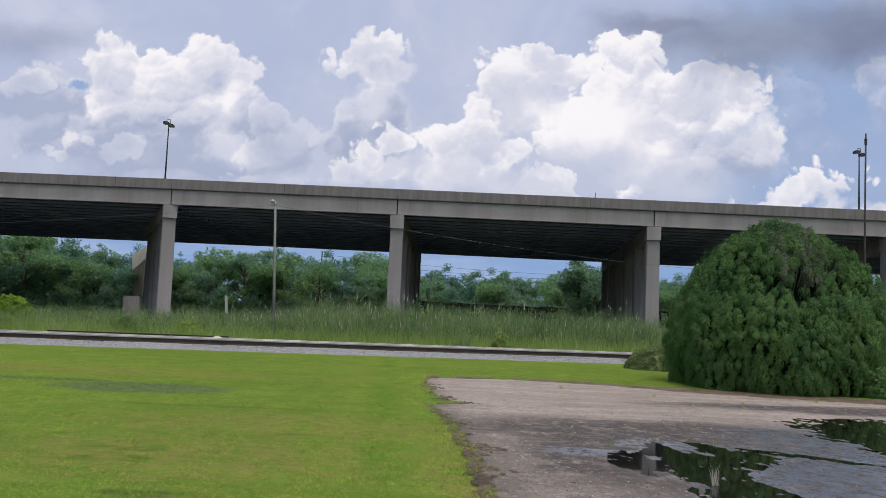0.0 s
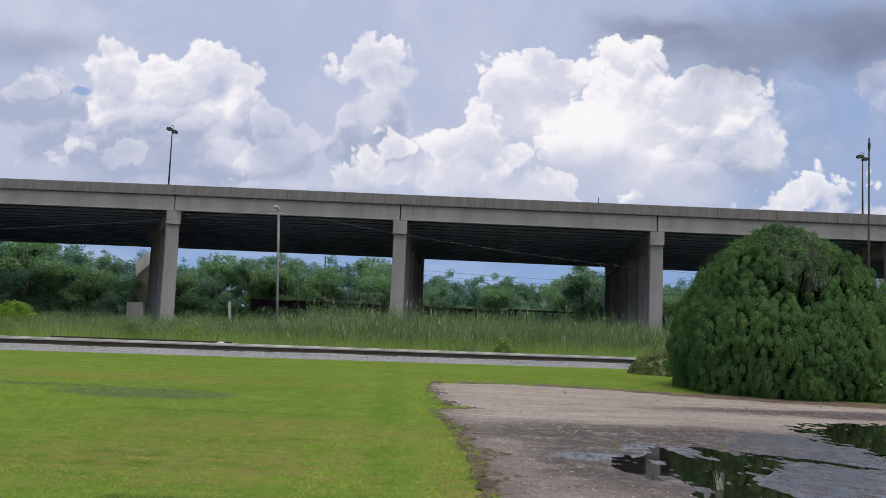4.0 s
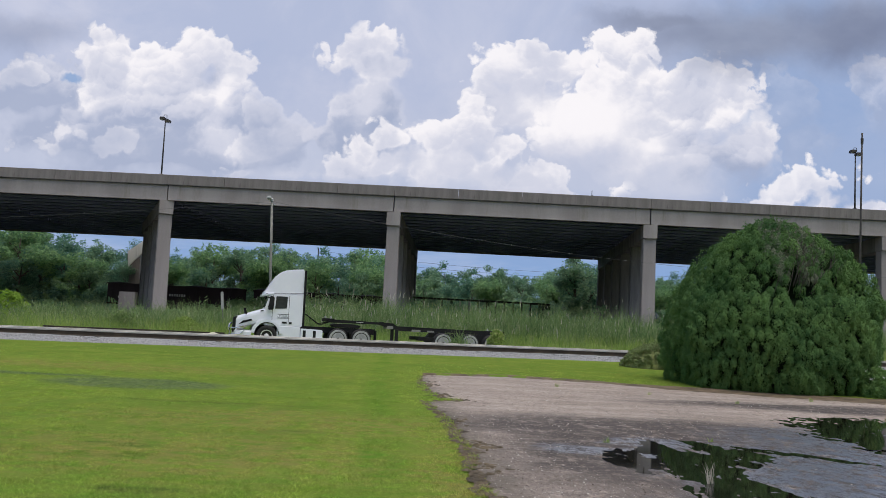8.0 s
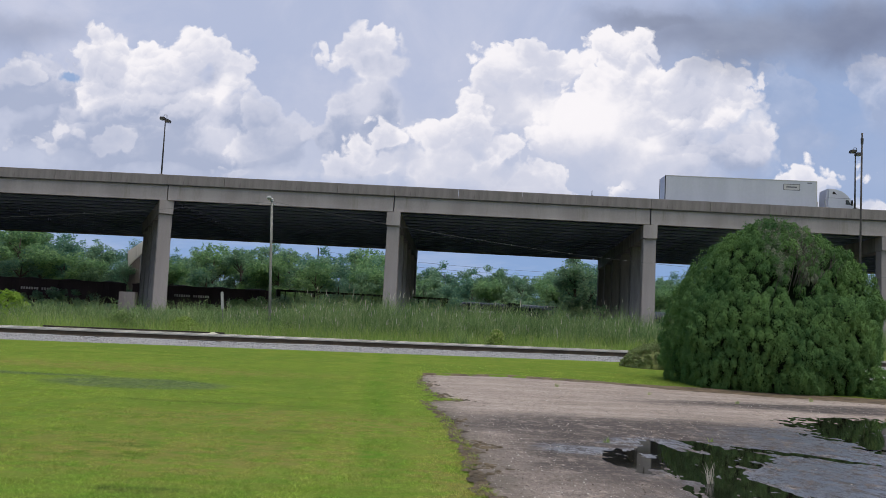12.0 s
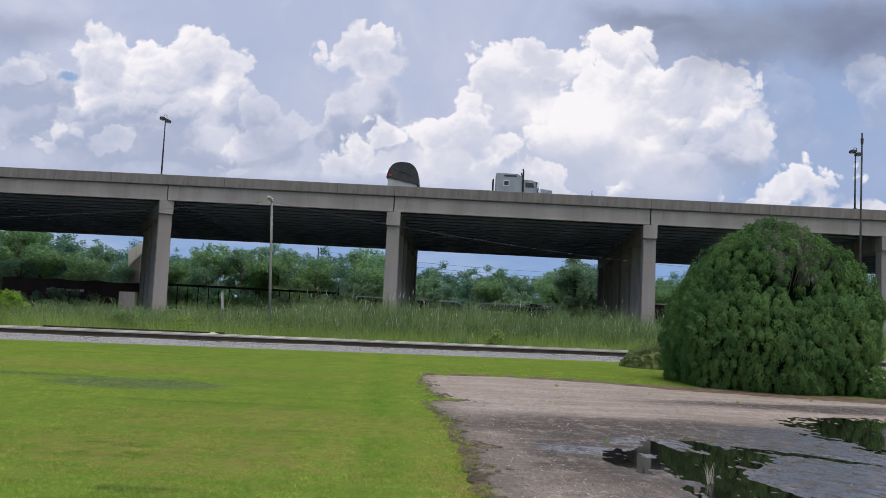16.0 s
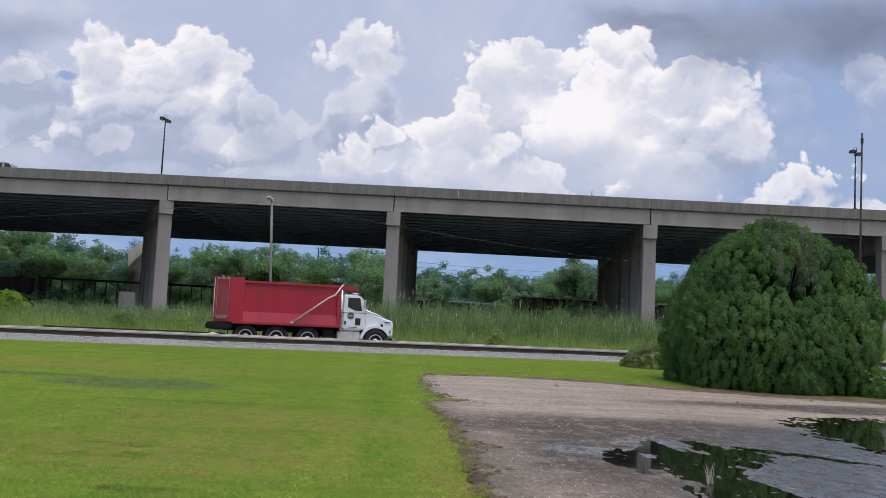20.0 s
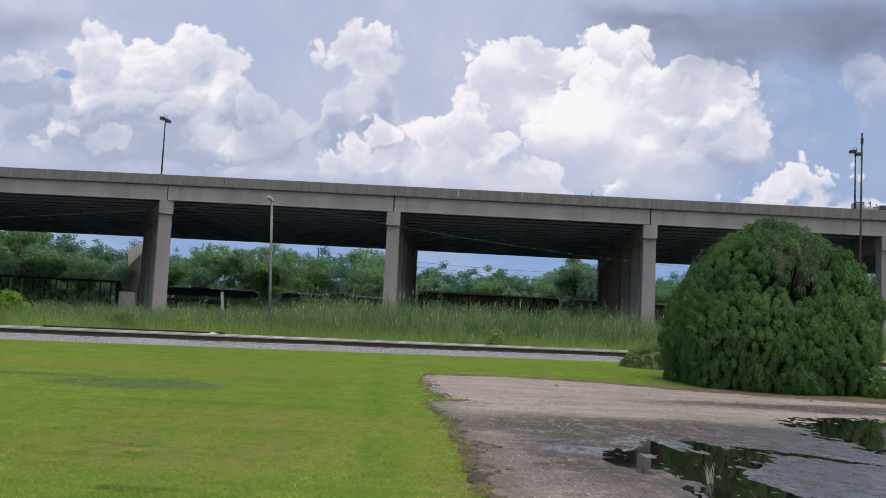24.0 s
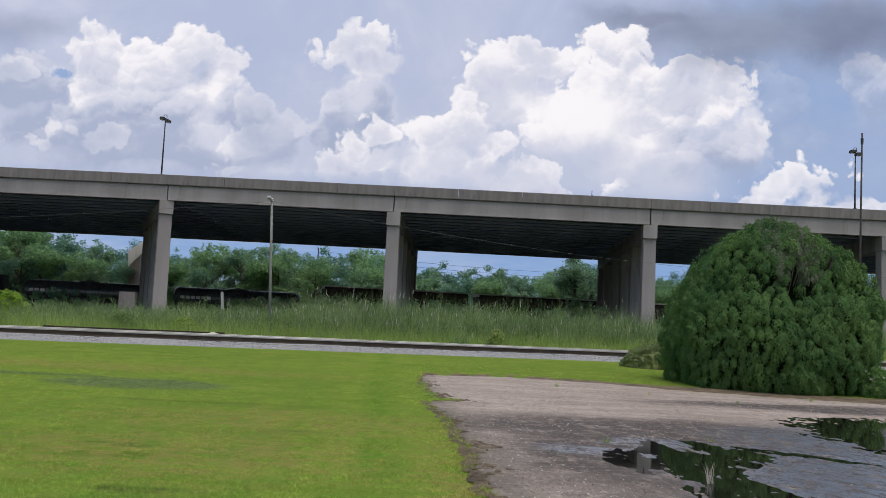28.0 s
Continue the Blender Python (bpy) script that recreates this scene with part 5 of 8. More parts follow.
def big_bush():
    """A huge old arborvitae: drooping rounded sprays over a core coloured black for shade."""
    cx, cy = 9.68, 25.7
    rng = np.random.RandomState(4)
    base = thing("arborvitae_bush", "huge rounded dense green arborvitae bush at the paving's edge", "bush", "", "", pose(cx, cy, -0.05))
    zs = np.array([0.0, 0.3, 0.8, 1.5, 2.2, 2.7, 3.3, 3.85, 4.3, 4.6, 4.82])
    rs = np.array([2.60, 2.84, 3.00, 3.02, 2.88, 2.70, 2.38, 1.88, 1.30, 0.85, 0.12])

    def radius(z, a):
        r = np.interp(z, zs, rs)
        front = np.clip(np.cos(a + np.pi / 2), 0, 1)           # towards the drive
        r = r * (1 + 0.045 * np.sin(3 * a + 1.0) + 0.03 * np.sin(7 * a + z * 1.3))
        r = r + np.interp(z, [1.4, 2.8, 3.8, 4.82], [0.0, 0.22, 0.24, 0.05]) * np.clip(np.cos(a), 0, 1) ** 1.5
        r = r - 0.14 * np.clip(np.cos(a), 0, 1) * (z < 2.2) + 0.26 * vnoise(np.asarray(a * 5.2, float), np.asarray(z * 1.7, float), 77, 2)
        r = r + 0.12 * front * (z < 2.6) * np.clip((z - 0.3) / 1.0, 0, 1) - front ** 2 * np.interp(z, [2.52, 2.68, 3.3, 4.2, 4.8], [0.0, 0.72, 0.58, 0.25, 0.0])
        return r
    # core
    nz, na = 18, 40
    V, F = [], []
    for j in range(nz):
        z = 4.55 * j / (nz - 1)
        for i in range(na):
            a = 2 * math.pi * i / na
            r = float(radius(np.array(z), np.array(a)))
            inset = 0.36 + 0.7 * math.exp(-((r * math.cos(a) + 0.5) / 0.5) ** 2 - ((z - 2.85) / 0.6) ** 2) * (math.sin(a) < 0)
            r = max(r - inset, 0.05)
            V.append((r * math.cos(a), r * math.sin(a), z))
    for j in range(nz - 1):
        F += [(j * na + i, j * na + (i + 1) % na, (j + 1) * na + (i + 1) % na, (j + 1) * na + i) for i in range(na)]
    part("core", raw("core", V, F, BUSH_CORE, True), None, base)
    part("stem", Shape().tube([(0, 0, -0.1), (0, 0, 2.4)], [0.26, 0.12], 8), BARK, base)

    def spread(gap, pick, seed, tries):
        """Places (height, angle) on the surface, no two nearer than about gap."""
        r, taken, out = random.Random(seed), {}, []
        for _ in range(tries):
            z, a = 4.84 * r.random(), 6.2832 * r.random()
            rr = float(np.interp(z, zs, rs))
            if r.random() > (rr + 0.5) / 3.5 or not pick(z, a):
                continue
            p = Vector((rr * math.cos(a), rr * math.sin(a), z))
            cell = tuple(int(c // gap) for c in p)
            near = (q for dx in (-1, 0, 1) for dy in (-1, 0, 1) for dz in (-1, 0, 1) for q in taken.get((cell[0] + dx, cell[1] + dy, cell[2] + dz), ()))
            if all((p - q).length > gap for q in near):
                taken.setdefault(cell, []).append(p)
                out.append((z, a))
        return np.array(out)

    def sprays(name, places, material, wide, tall, per, seed, deep=0.16, leaf=0.031, label=""):
        """Rounded tufts standing off the surface like shingles, each clothed in small flat sprays that follow its curve."""
        r = np.random.RandomState(seed)
        z, a = places[:, 0], places[:, 1]
        m = len(z)
        rad = radius(z, a) - 0.06 - deep * r.rand(m) ** 1.5
        slope = np.interp(z, [0, 0.8, 2, 3.3, 4.4, 4.82], [-0.1, 0.0, 0.25, 0.75, 1.3, 3.0])
        out = np.stack([np.cos(a), np.sin(a), slope], -1)
        out /= np.linalg.norm(out, axis=1)[:, None]
        C = np.stack([rad * np.cos(a), rad * np.sin(a), z], -1)
        s = r.uniform(0.7, 1.4, m)
        d = r.normal(size=(m, per, 3)) + out[:, None] * 0.9 + np.array([0, 0, 0.45])
        d /= np.linalg.norm(d, axis=2)[..., None]
        # tufts taper downwards, so that each has a round head and a shaded foot
        size = np.stack([s * wide, s * wide, s * tall], -1)[:, None] * np.where(d[..., 2:] < 0, np.array([0.9, 0.9, 1.15]), 1.0)
        lump = 1 + 0.24 * np.sin(7 * d[..., :1] + 3 * r.rand(m)[:, None, None] * 6) * np.sin(6 * d[..., 1:2] + 5 * d[..., 2:])
        P = C[:, None] + d * size * lump * r.uniform(0.86, 1.08, (m, per, 1))
        face = d + 0.32 * r.normal(size=(m, per, 3))
        up = np.array([0, 0, 1.0]) + 0.45 * out[:, None] + 0.5 * r.normal(size=(m, per, 3))
        side = np.cross(up, face)
        side /= np.linalg.norm(side, axis=2)[..., None] + 1e-6
        up = np.cross(face, side)
        up /= np.linalg.norm(up, axis=2)[..., None] + 1e-6
        ln = leaf * r.uniform(0.6, 1.5, (m, per, 1))
        Vq = np.stack([P - up * ln * 0.6, P + side * ln * 0.5, P + up * ln * 0.9, P - side * ln * 0.5], 2).reshape(-1, 3)
        part(name, raw(name, Vq, np.arange(len(Vq)).reshape(-1, 4), material), None, base, label)

    def across(z, a):
        return float(np.interp(z, zs, rs)) * math.cos(a)

    def hole(z, a):
        return math.sin(a) < -0.3 and abs(across(z, a) + 0.12 - 0.2 * (z - 2.7)) < 0.34 - 0.22 * (z - 2.6) and 2.45 < z < 3.6

    def thin(z, a):
        return math.sin(a) < -0.2 and abs(across(z, a) - 0.1) < 1.0 - 0.35 * abs(z - 3.9) and 3.05 < z < 4.72

    def open_part(z, a):
        """The looser, hollowed stretch above the ledge."""
        return math.sin(a) < -0.1 and abs(across(z, a)) < 1.75 and 2.5 < z < 4.0
    pick = random.Random(9)
    sprays("foliage", spread(0.18, lambda z, a: math.sin(a) < 0.45 and not hole(z, a) and not open_part(z, a) and not (thin(z, a) and pick.random() < 0.6), 1, 60000), BUSH_LEAF, 0.12, 0.18, 430, 1, 0.18, 0.0235)
    sprays("foliage", spread(0.24, lambda z, a: open_part(z, a) and not hole(z, a) and not (thin(z, a) and pick.random() < 0.45), 5, 30000), BUSH_LEAF, 0.13, 0.18, 480, 5, 0.40, 0.0235)
    sprays("foliage", spread(0.30, lambda z, a: math.sin(a) >= 0.45, 2, 20000), BUSH_LEAF, 0.2, 0.3, 90, 2)
    sprays("dry_foliage", spread(0.13, lambda z, a: thin(z, a) and not hole(z, a), 3, 20000), BUSH_DRY, 0.08, 0.17, 120, 3, 0.30, 0.028, "thin brownish dry sprays")
    dead = Shape()
    twig = random.Random(17)
    for _ in range(60):
        x, z = 0.35 + twig.gauss(0, 0.38), twig.uniform(3.0, 4.25)
        y = -math.sqrt(max(float(np.interp(z, zs, rs)) ** 2 - x * x, 0.04)) + 0.42
        dead.tube([(x, y + 0.3, z - 0.3), (x + twig.gauss(0, 0.07), y - 0.05, z + 0.1), (x + twig.gauss(0, 0.12), y - 0.12, z + twig.uniform(0.25, 0.5))], [0.012, 0.008, 0.003], 4)
    part("dead_twigs", dead, BUSH_TWIG, base, "bare grey-brown twigs")["kind"] = "stuff"
    return base


big_bush()


def small_shrub(x, y, w, h, material, label, seed, category="shrub", core=False, leaves=110):
    rng, r2 = np.random.RandomState(seed), random.Random(seed)
    base = thing("low_shrub", label, category, "", "", pose(x, y, 0.05))
    centres, radii = [], []
    for _ in range(900 if core else 320):
        a, t = r2.uniform(0, 6.283), r2.random() ** 0.5
        dome = h * math.sqrt(max(1 - t * t, 0.02))
        if core:
            z, size = dome * r2.uniform(0.86, 0.99), 0.075
        else:
            z, size = dome * (r2.uniform(0.78, 0.96) if r2.random() < 0.6 else r2.uniform(0.05, 0.8)) + 0.02, 0.12
        centres.append((w * 0.94 * t * math.cos(a), w * 0.8 * t * math.sin(a), z))
        radii.append(size * r2.uniform(0.8, 1.25))
    part("stems", Shape().tube([(0, 0, -0.1), (0.1, 0, h * 0.6)], [0.04, 0.01], 5).tube([(0, 0, -0.1), (-0.4, 0.1, h * 0.5)], [0.04, 0.01], 5).tube([(0, 0, -0.1), (0.5, 0, h * 0.5)], [0.04, 0.01], 5), BARK, base)
    V, F = [], []
    for j in range(8):
        for i in range(20):
            a, e = 2 * math.pi * i / 20, math.pi / 2 * j / 7
            swell = 0.88 * (1 + 0.08 * noise.noise(Vector((3 * math.cos(a), 3 * math.sin(a), 2 * e + seed))))
            V.append((w * swell * math.cos(a) * math.cos(e), w * 0.85 * swell * math.sin(a) * math.cos(e), h * swell * math.sin(e)))
    for j in range(7):
        F += [(j * 20 + i, j * 20 + (i + 1) % 20, (j + 1) * 20 + (i + 1) % 20, (j + 1) * 20 + i) for i in range(20)]
    # leaf-coloured dome added under the leaves so that no dark gaps show
    if core:
        part("twig_core", raw("twig_core", V, F, SHRUB_CORE, True), None, base)
    part("leaves", leaf_cloud("leaves", centres, radii, leaves // 4 if core else leaves, 0.036 if core else 0.036 if leaves > 50 else 0.055, material, rng), None, base)
    return base


small_shrub(8.35, 32.7, 1.65, 1.02, SHRUB_LEAF, "low mottled green and brown shrub beside the big bush", 51, "shrub", True)
small_shrub(9.7, 33.8, 1.4, 1.0, SHRUB_LEAF, "low mottled green and brown shrub beside the big bush", 52, "shrub", True)
flower = small_shrub(11.75, 23.6, 0.55, 0.75, BUSH_LEAF, "small white-flowered shrub at the big bush's foot", 53, "flowering shrub")
part("blossoms", leaf_cloud("blossoms", [(random.Random(i).uniform(-0.5, 0.5), random.Random(i + 9).uniform(-0.5, 0.1), random.Random(i + 5).uniform(0.2, 0.8)) for i in range(16)], [0.07] * 16, 9, 0.03, WHITE_PETAL, np.random.RandomState(2)), None, flower, "clusters of white blossoms")
lime = small_shrub(-24.3, 49.0, 1.7, 2.1, LIME_LEAF, "bright lime-green shrub at the edge of the reeds", 54)
lime2 = small_shrub(-26.6, 48.6, 1.7, 2.0, LIME_LEAF, "bright lime-green shrub at the edge of the reeds", 55)


def reeds():
    """Tall reeds and grass between the road and the overpass, in uneven clumps."""
    rng = np.random.RandomState(8)
    m = 5200
    d = rng.uniform(-60, 62, m)
    c = 51.0 + 24 * rng.rand(m) ** 1.6
    cx = ALONG.x * d
    cy = c + LINE * cx
    u = cx / cy
    tall = np.interp(u, [-0.6, -0.40, -0.22, -0.185, -0.16, 0.0, 0.2, 0.3, 0.5], [1.55, 1.72, 1.95, 2.2, 2.75, 2.85, 2.75, 2.7, 2.7]) + 0.42 * fbm(cx * 0.35, cy * 0.35, 31) + 0.25 * fbm(cx * 1.1, cy * 1.1, 33)
    tall = np.maximum(tall * np.interp(c, [51.0, 52.2, 54.5, 75], [0.5, 0.85, 1.0, 1.05]), 0.4) * rng.uniform(0.62, 1.18, m)
    per = 13
    n = m * per
    x = np.repeat(cx, per) + rng.normal(0, 0.16, n)
    y = np.repeat(cy, per) + rng.normal(0, 0.16, n)
    h = np.repeat(tall, per) * rng.uniform(0.55, 1.08, n)
    foot = np.stack([x, y, np.full(n, -0.15)], -1)
    base = thing("reed_bed", "dense tall green reeds and grass behind the road", "reeds", "", "stuff")

    def lift(k, z):
        return foot[k] + np.stack([np.zeros(k.sum()), np.zeros(k.sum()), z], -1)
    part("reed_leaves", blades("reed_leaves", foot, h, rng.uniform(0.02, 0.055, n), rng.uniform(0.08, 0.6, n), REED, rng), None, base)["kind"] = "stuff"
    k = rng.rand(n) < 0.4
    part("reed_stalks", blades("reed_stalks", foot[k], h[k] * rng.uniform(0.9, 1.2, k.sum()), rng.uniform(0.016, 0.028, k.sum()), rng.uniform(0, 0.16, k.sum()), REED, rng), None, base)["kind"] = "stuff"
    k = (rng.rand(n) < 0.045) & (np.repeat(u, per) > -0.24)
    part("reed_plumes", blades("reed_plumes", lift(k, h[k] * 0.96), rng.uniform(0.2, 0.42, k.sum()), rng.uniform(0.03, 0.07, k.sum()), rng.uniform(0.1, 0.5, k.sum()), REED_PLUME, rng, 0.2), None, base, "dry pale plumes")["kind"] = "stuff"
    # side leaves arch off the stalks
    for _ in range(2):
        k = rng.rand(n) < 0.8
        part("side_leaves", blades("side_leaves", lift(k, h[k] * rng.uniform(0.25, 0.95, k.sum())), rng.uniform(0.06, 0.3, k.sum()), rng.uniform(0.02, 0.05, k.sum()), rng.uniform(0.8, 2.4, k.sum()), REED, rng, 0.55), None, base)["kind"] = "stuff"
    n = 40000
    d, c = rng.uniform(-46, 44, n), rng.uniform(46.9, 51.2, n)
    x = ALONG.x * d
    foot = np.stack([x, c + LINE * x, np.full(n, -0.15)], -1)
    h = rng.uniform(0.25, 0.8, n) * np.interp(c, [46.9, 49, 51.2], [1.1, 1.5, 2.0])
    part("verge_grass", blades("verge_grass", foot, h, rng.uniform(0.012, 0.03, n), rng.uniform(0.1, 0.6, n), VERGE, rng), None, base, "short yellow-green verge grass")["kind"] = "stuff"
    # thin grass on the far shoulder of the track
    n = 2600
    d, c = rng.uniform(-30, 24, n), rng.uniform(38.9, 39.7, n) + 0.5
    x = ALONG.x * d
    foot = np.stack([x, c + LINE * x, np.full(n, -0.05)], -1)
    part("track_grass", blades("track_grass", foot, rng.uniform(0.1, 0.42, n) * (rng.rand(n) < 0.7), rng.uniform(0.015, 0.04, n), rng.uniform(0.1, 0.6, n), VERGE, rng), None, base)["kind"] = "stuff"


reeds()


def leafy_weeds():
    """Broad-leaved weeds standing along the front of the reeds."""
    r = random.Random(44)
    made = []
    for i in range(16):
        x = r.uniform(-24, 20) if i > 5 else (3.6, -8.0, -6.5, -17.0, -13.2, 8.5)[i]
        y = r.uniform(48.6, 53.5) + LINE * x
        s = r.uniform(0.55, 1.1)
        if len(made) < 3:
            o = small_shrub(0, 0, 1.0, 1.25, (REED, VERGE, REED)[len(made)], "leafy green weed clump at the edge of the reeds", 60 + i, "weeds", False, 22)
            made.append(o)
        else:
            o = copy_thing(made[i % 3], pose(0, 0, 0))
        o.matrix_basis = pose(x, y, -0.15, 0, 0, r.uniform(0, 360)) @ Matrix.Scale(s, 4)


leafy_weeds()


def trackside_weeds():
    """Tufts and a small leafy weed on the strip between the track and the road."""
    rng = np.random.RandomState(61)
    spots = [(0.95, 1.05, 90), (0.65, 0.9, 60), (1.25, 0.95, 60), (0.4, 0.6, 30)] + [(x, rng.uniform(0.15, 0.42), 22) for x in rng.uniform(-16, 9, 26)]
    for x, h, n in spots:
        a, r = rng.rand(n) * 6.28, rng.rand(n) * 0.16
        foot = np.stack([r * np.cos(a), r * np.sin(a), np.zeros(n)], -1)
        o = tagged(new("weed_tuft", blades("weed_tuft", foot, h * rng.uniform(0.5, 1.15, n), rng.uniform(0.012, 0.026, n), rng.uniform(0.1, 0.8, n), REED if h > 0.4 else VERGE, rng)), "tuft of tall grass between the track and the road", "weed", "trackside weeds")
        o.matrix_basis = pose(x, 39.55 + LINE * x + rng.uniform(-0.15, 0.3), 0.13)
    small_shrub(2.65, 40.3, 0.44, 1.2, VERGE, "small leafy yellow-green weed beside the track", 71, "weed", False, 22).matrix_basis = pose(2.65, 40.3, 0.0)


trackside_weeds()


def lawn_grass():
    """Short mown blades where the lawn lies near."""
    rng = np.random.RandomState(15)
    n = 330000
    y = 6.3 + 23 * rng.rand(n) ** 1.7
    x = rng.uniform(-0.56, 0.3, n) * y
    ok = ~on_drive(x, y, -0.03) & (y - LINE * x < 33.0) & (rng.rand(n) < np.interp(y, [6, 18, 29], [1.0, 0.9, 0.0]))
    ok &= rng.rand(n) > 1.25 * np.exp(-(((x + 6.0) / 2.2) ** 2 + ((y - 17.7) / 0.7) ** 2))
    x, y = x[ok], y[ok]
    n = len(x)
    foot = np.stack([x, y, lawn_z(x, y) - 0.004], -1)
    edge = np.exp(-np.abs(x - drive_left(y)) / 0.18)
    h = rng.uniform(0.006, 0.02, n) * (1 + 1.8 * edge) * np.clip(1 + 1.4 * vnoise(x * 4, y * 2, 2), 0.3, 2.2)
    lawn = tagged(new("lawn_grass", blades("lawn_grass", foot, h, rng.uniform(0.004, 0.008, n) * (0.6 + y / 16), rng.uniform(0.6, 1.8, n), BLADE, rng)), "short mown yellow-green grass of the lawn", "grass", "", "stuff")
    return lawn


lawn_grass()


def weeds():
    """Tufts growing from cracks in the paving, and edge clumps."""
    rng = np.random.RandomState(6)
    for px, py, h in ((3.0, 22.0, 0.16), (5.0, 20.8, 0.1), (6.6, 19.4, 0.12), (8.9, 21.0, 0.14), (2.85, 9.15, 0.24), (2.3, 11.9, 0.1), (3.9, 12.5, 0.08)):
        n = 26
        a, r = rng.rand(n) * 6.28, rng.rand(n) * 0.05
        foot = np.stack([r * np.cos(a), r * np.sin(a), np.zeros(n)], -1)
        o = tagged(new("weed_tuft", blades("weed_tuft", foot, h * rng.uniform(0.4, 1.1, n), rng.uniform(0.004, 0.009, n), rng.uniform(0.1, 0.8, n), REED_PLUME if h > 0.2 else VERGE, rng)), "pale straw tuft standing in the puddle" if h > 0.2 else "small grassy weed growing from the old paving", "weed", "paving weeds")
        o.matrix_basis = pose(px, py, 0.0)


weeds()


def pebbles():
    """Loose gravel and bits of twig strewn over the paving."""
    rng = np.random.RandomState(21)
    n = 20000
    y = 6.0 + 18 * rng.rand(n) ** 1.5
    x = drive_left(y) + rng.rand(n) ** 1.3 * (0.75 * y - drive_left(y))
    ok = on_drive(x, y, -0.1)
    for cx, cy, rx, ry in ((4.4, 10.3, 2.8, 2.3), (8.0, 13.0, 3.6, 3.6), (4.8, 7.0, 2.6, 3.0)):
        ok &= (((x - cx) / rx) ** 2 + ((y - cy) / ry) ** 2 > 1) | (rng.rand(n) < 0.12)
    x, y = x[ok], y[ok]
    n = len(x)
    base = np.array([[1, 0, 0], [-1, 0, 0], [0, 1, 0], [0, -1, 0], [0, 0, 0.7], [0, 0, -0.7]], float)
    F0 = np.array([[0, 2, 4], [2, 1, 4], [1, 3, 4], [3, 0, 4], [2, 0, 5], [1, 2, 5], [3, 1, 5], [0, 3, 5]])
    size = 0.003 + 0.009 * rng.rand(n) ** 3
    V = base[None] * size[:, None, None] * rng.uniform(0.6, 1.5, (n, 6, 1))
    V += np.stack([x, y, drive_z(x, y) + size * 0.35], -1)[:, None]
    F = (np.arange(n)[:, None, None] * 6 + F0[None]).reshape(-1, 3)
    return tagged(new("loose_gravel", raw("loose_gravel", V.reshape(-1, 3), F, GRAVEL)), "loose pale gravel strewn on the old paving", "gravel", "", "stuff")


pebbles()

# ---- vehicles ----


def rrect(hw, z0, z1, r=0.1, n=3):
    """A rounded rectangle in (y, z), half-width hw."""
    out = []
    for cy, cz, a0 in ((hw - r, z0 + r, -90), (hw - r, z1 - r, 0), (-hw + r, z1 - r, 90), (-hw + r, z0 + r, 180)):
        for i in range(n + 1):
            a = radians(a0 + 90 * i / n)
            out.append((cy + r * math.cos(a), cz + r * math.sin(a)))
    return out


def loft(sections):
    """A body through rounded rectangles: (x, half-width, z0, z1, radius)."""
    loops = [[(x, y, z) for y, z in rrect(hw, z0, z1, r)] for x, hw, z0, z1, r in sections]
    n = len(loops[0])
    f = [(i * n + j, i * n + (j + 1) % n, (i + 1) * n + (j + 1) % n, (i + 1) * n + j) for i in range(len(loops) - 1) for j in range(n)]
    f += [tuple(range(n)), tuple(range((len(loops) - 1) * n, len(loops) * n))]
    return Shape().add([p for l in loops for p in l], f)


def arc(cx, cz, r, a0, a1, n=10):
    return [(cx + r * math.cos(radians(a0 + (a1 - a0) * i / n)), cz + r * math.sin(radians(a0 + (a1 - a0) * i / n))) for i in range(n + 1)]


WHEEL_CACHE = {}


def wheel(parent, x, y, r=0.52, width=0.30, rim=WHEEL_METAL, ring=False):
    """A wheel: tyre with tread grooves, dished rim, hub and nuts."""
    key = (r, width, rim.name, y > 0)
    s = 1 if y > 0 else -1
    if key not in WHEEL_CACHE:
        h = width / 2
        tyre = Shape().turned([(-h * s, r * 0.6), (-h * s, r * 0.9), (-h * 0.8 * s, r * 0.98), (-h * 0.3 * s, r), (-h * 0.28 * s, r * 0.975), (-h * 0.2 * s, r * 0.975), (-h * 0.18 * s, r), (h * 0.3 * s, r), (h * 0.8 * s, r * 0.98), (h * s, r * 0.9), (h * 0.98 * s, r * 0.6), (h * 0.7 * s, r * 0.58)], (0, 0, 0), "y", 28).mesh("wheel", RUBBER, 0, True)
        disc = Shape().turned([(h * 0.2 * s, r * 0.585), (h * 0.95 * s, r * 0.585), (h * 0.95 * s, r * 0.53), (h * 0.55 * s, r * 0.48), (h * 0.35 * s, r * 0.3), (h * 0.5 * s, r * 0.27), (h * 0.9 * s, r * 0.18), (h * 1.0 * s, r * 0.1)], (0, 0, 0), "y", 24).mesh("rim", rim, 0, True)
        nuts = Shape()
        for i in range(10):
            a = 2 * math.pi * i / 10
            nuts.turned([(h * 0.4 * s, 0.02), (h * 0.72 * s, 0.016)], (r * 0.37 * math.cos(a), 0, r * 0.37 * math.sin(a)), "y", 6)
        nuts = nuts.mesh("wheel_nuts", BLACK_STEEL)
        WHEEL_CACHE[key] = (tyre, disc, nuts)
    t, d, n = WHEEL_CACHE[key]
    w = part("wheel", t, None, parent, "black truck tyre")
    w.matrix_basis = pose(x, y, r)
    part("rim", d, None, w, "bright metal rim")
    part("wheel_nuts", n, None, w)["kind"] = "stuff"
    if ring:
        h = width / 2 * s
        part("sidewall_ring", Shape().turned([(h * 0.96, r * 0.66), (h * 1.02, r * 0.68), (h * 1.03, r * 0.84), (h * 0.98, r * 0.88)], (0, 0, 0), "y", 28), TYRE_GREY, w, "chalky grey sidewall")
    return w


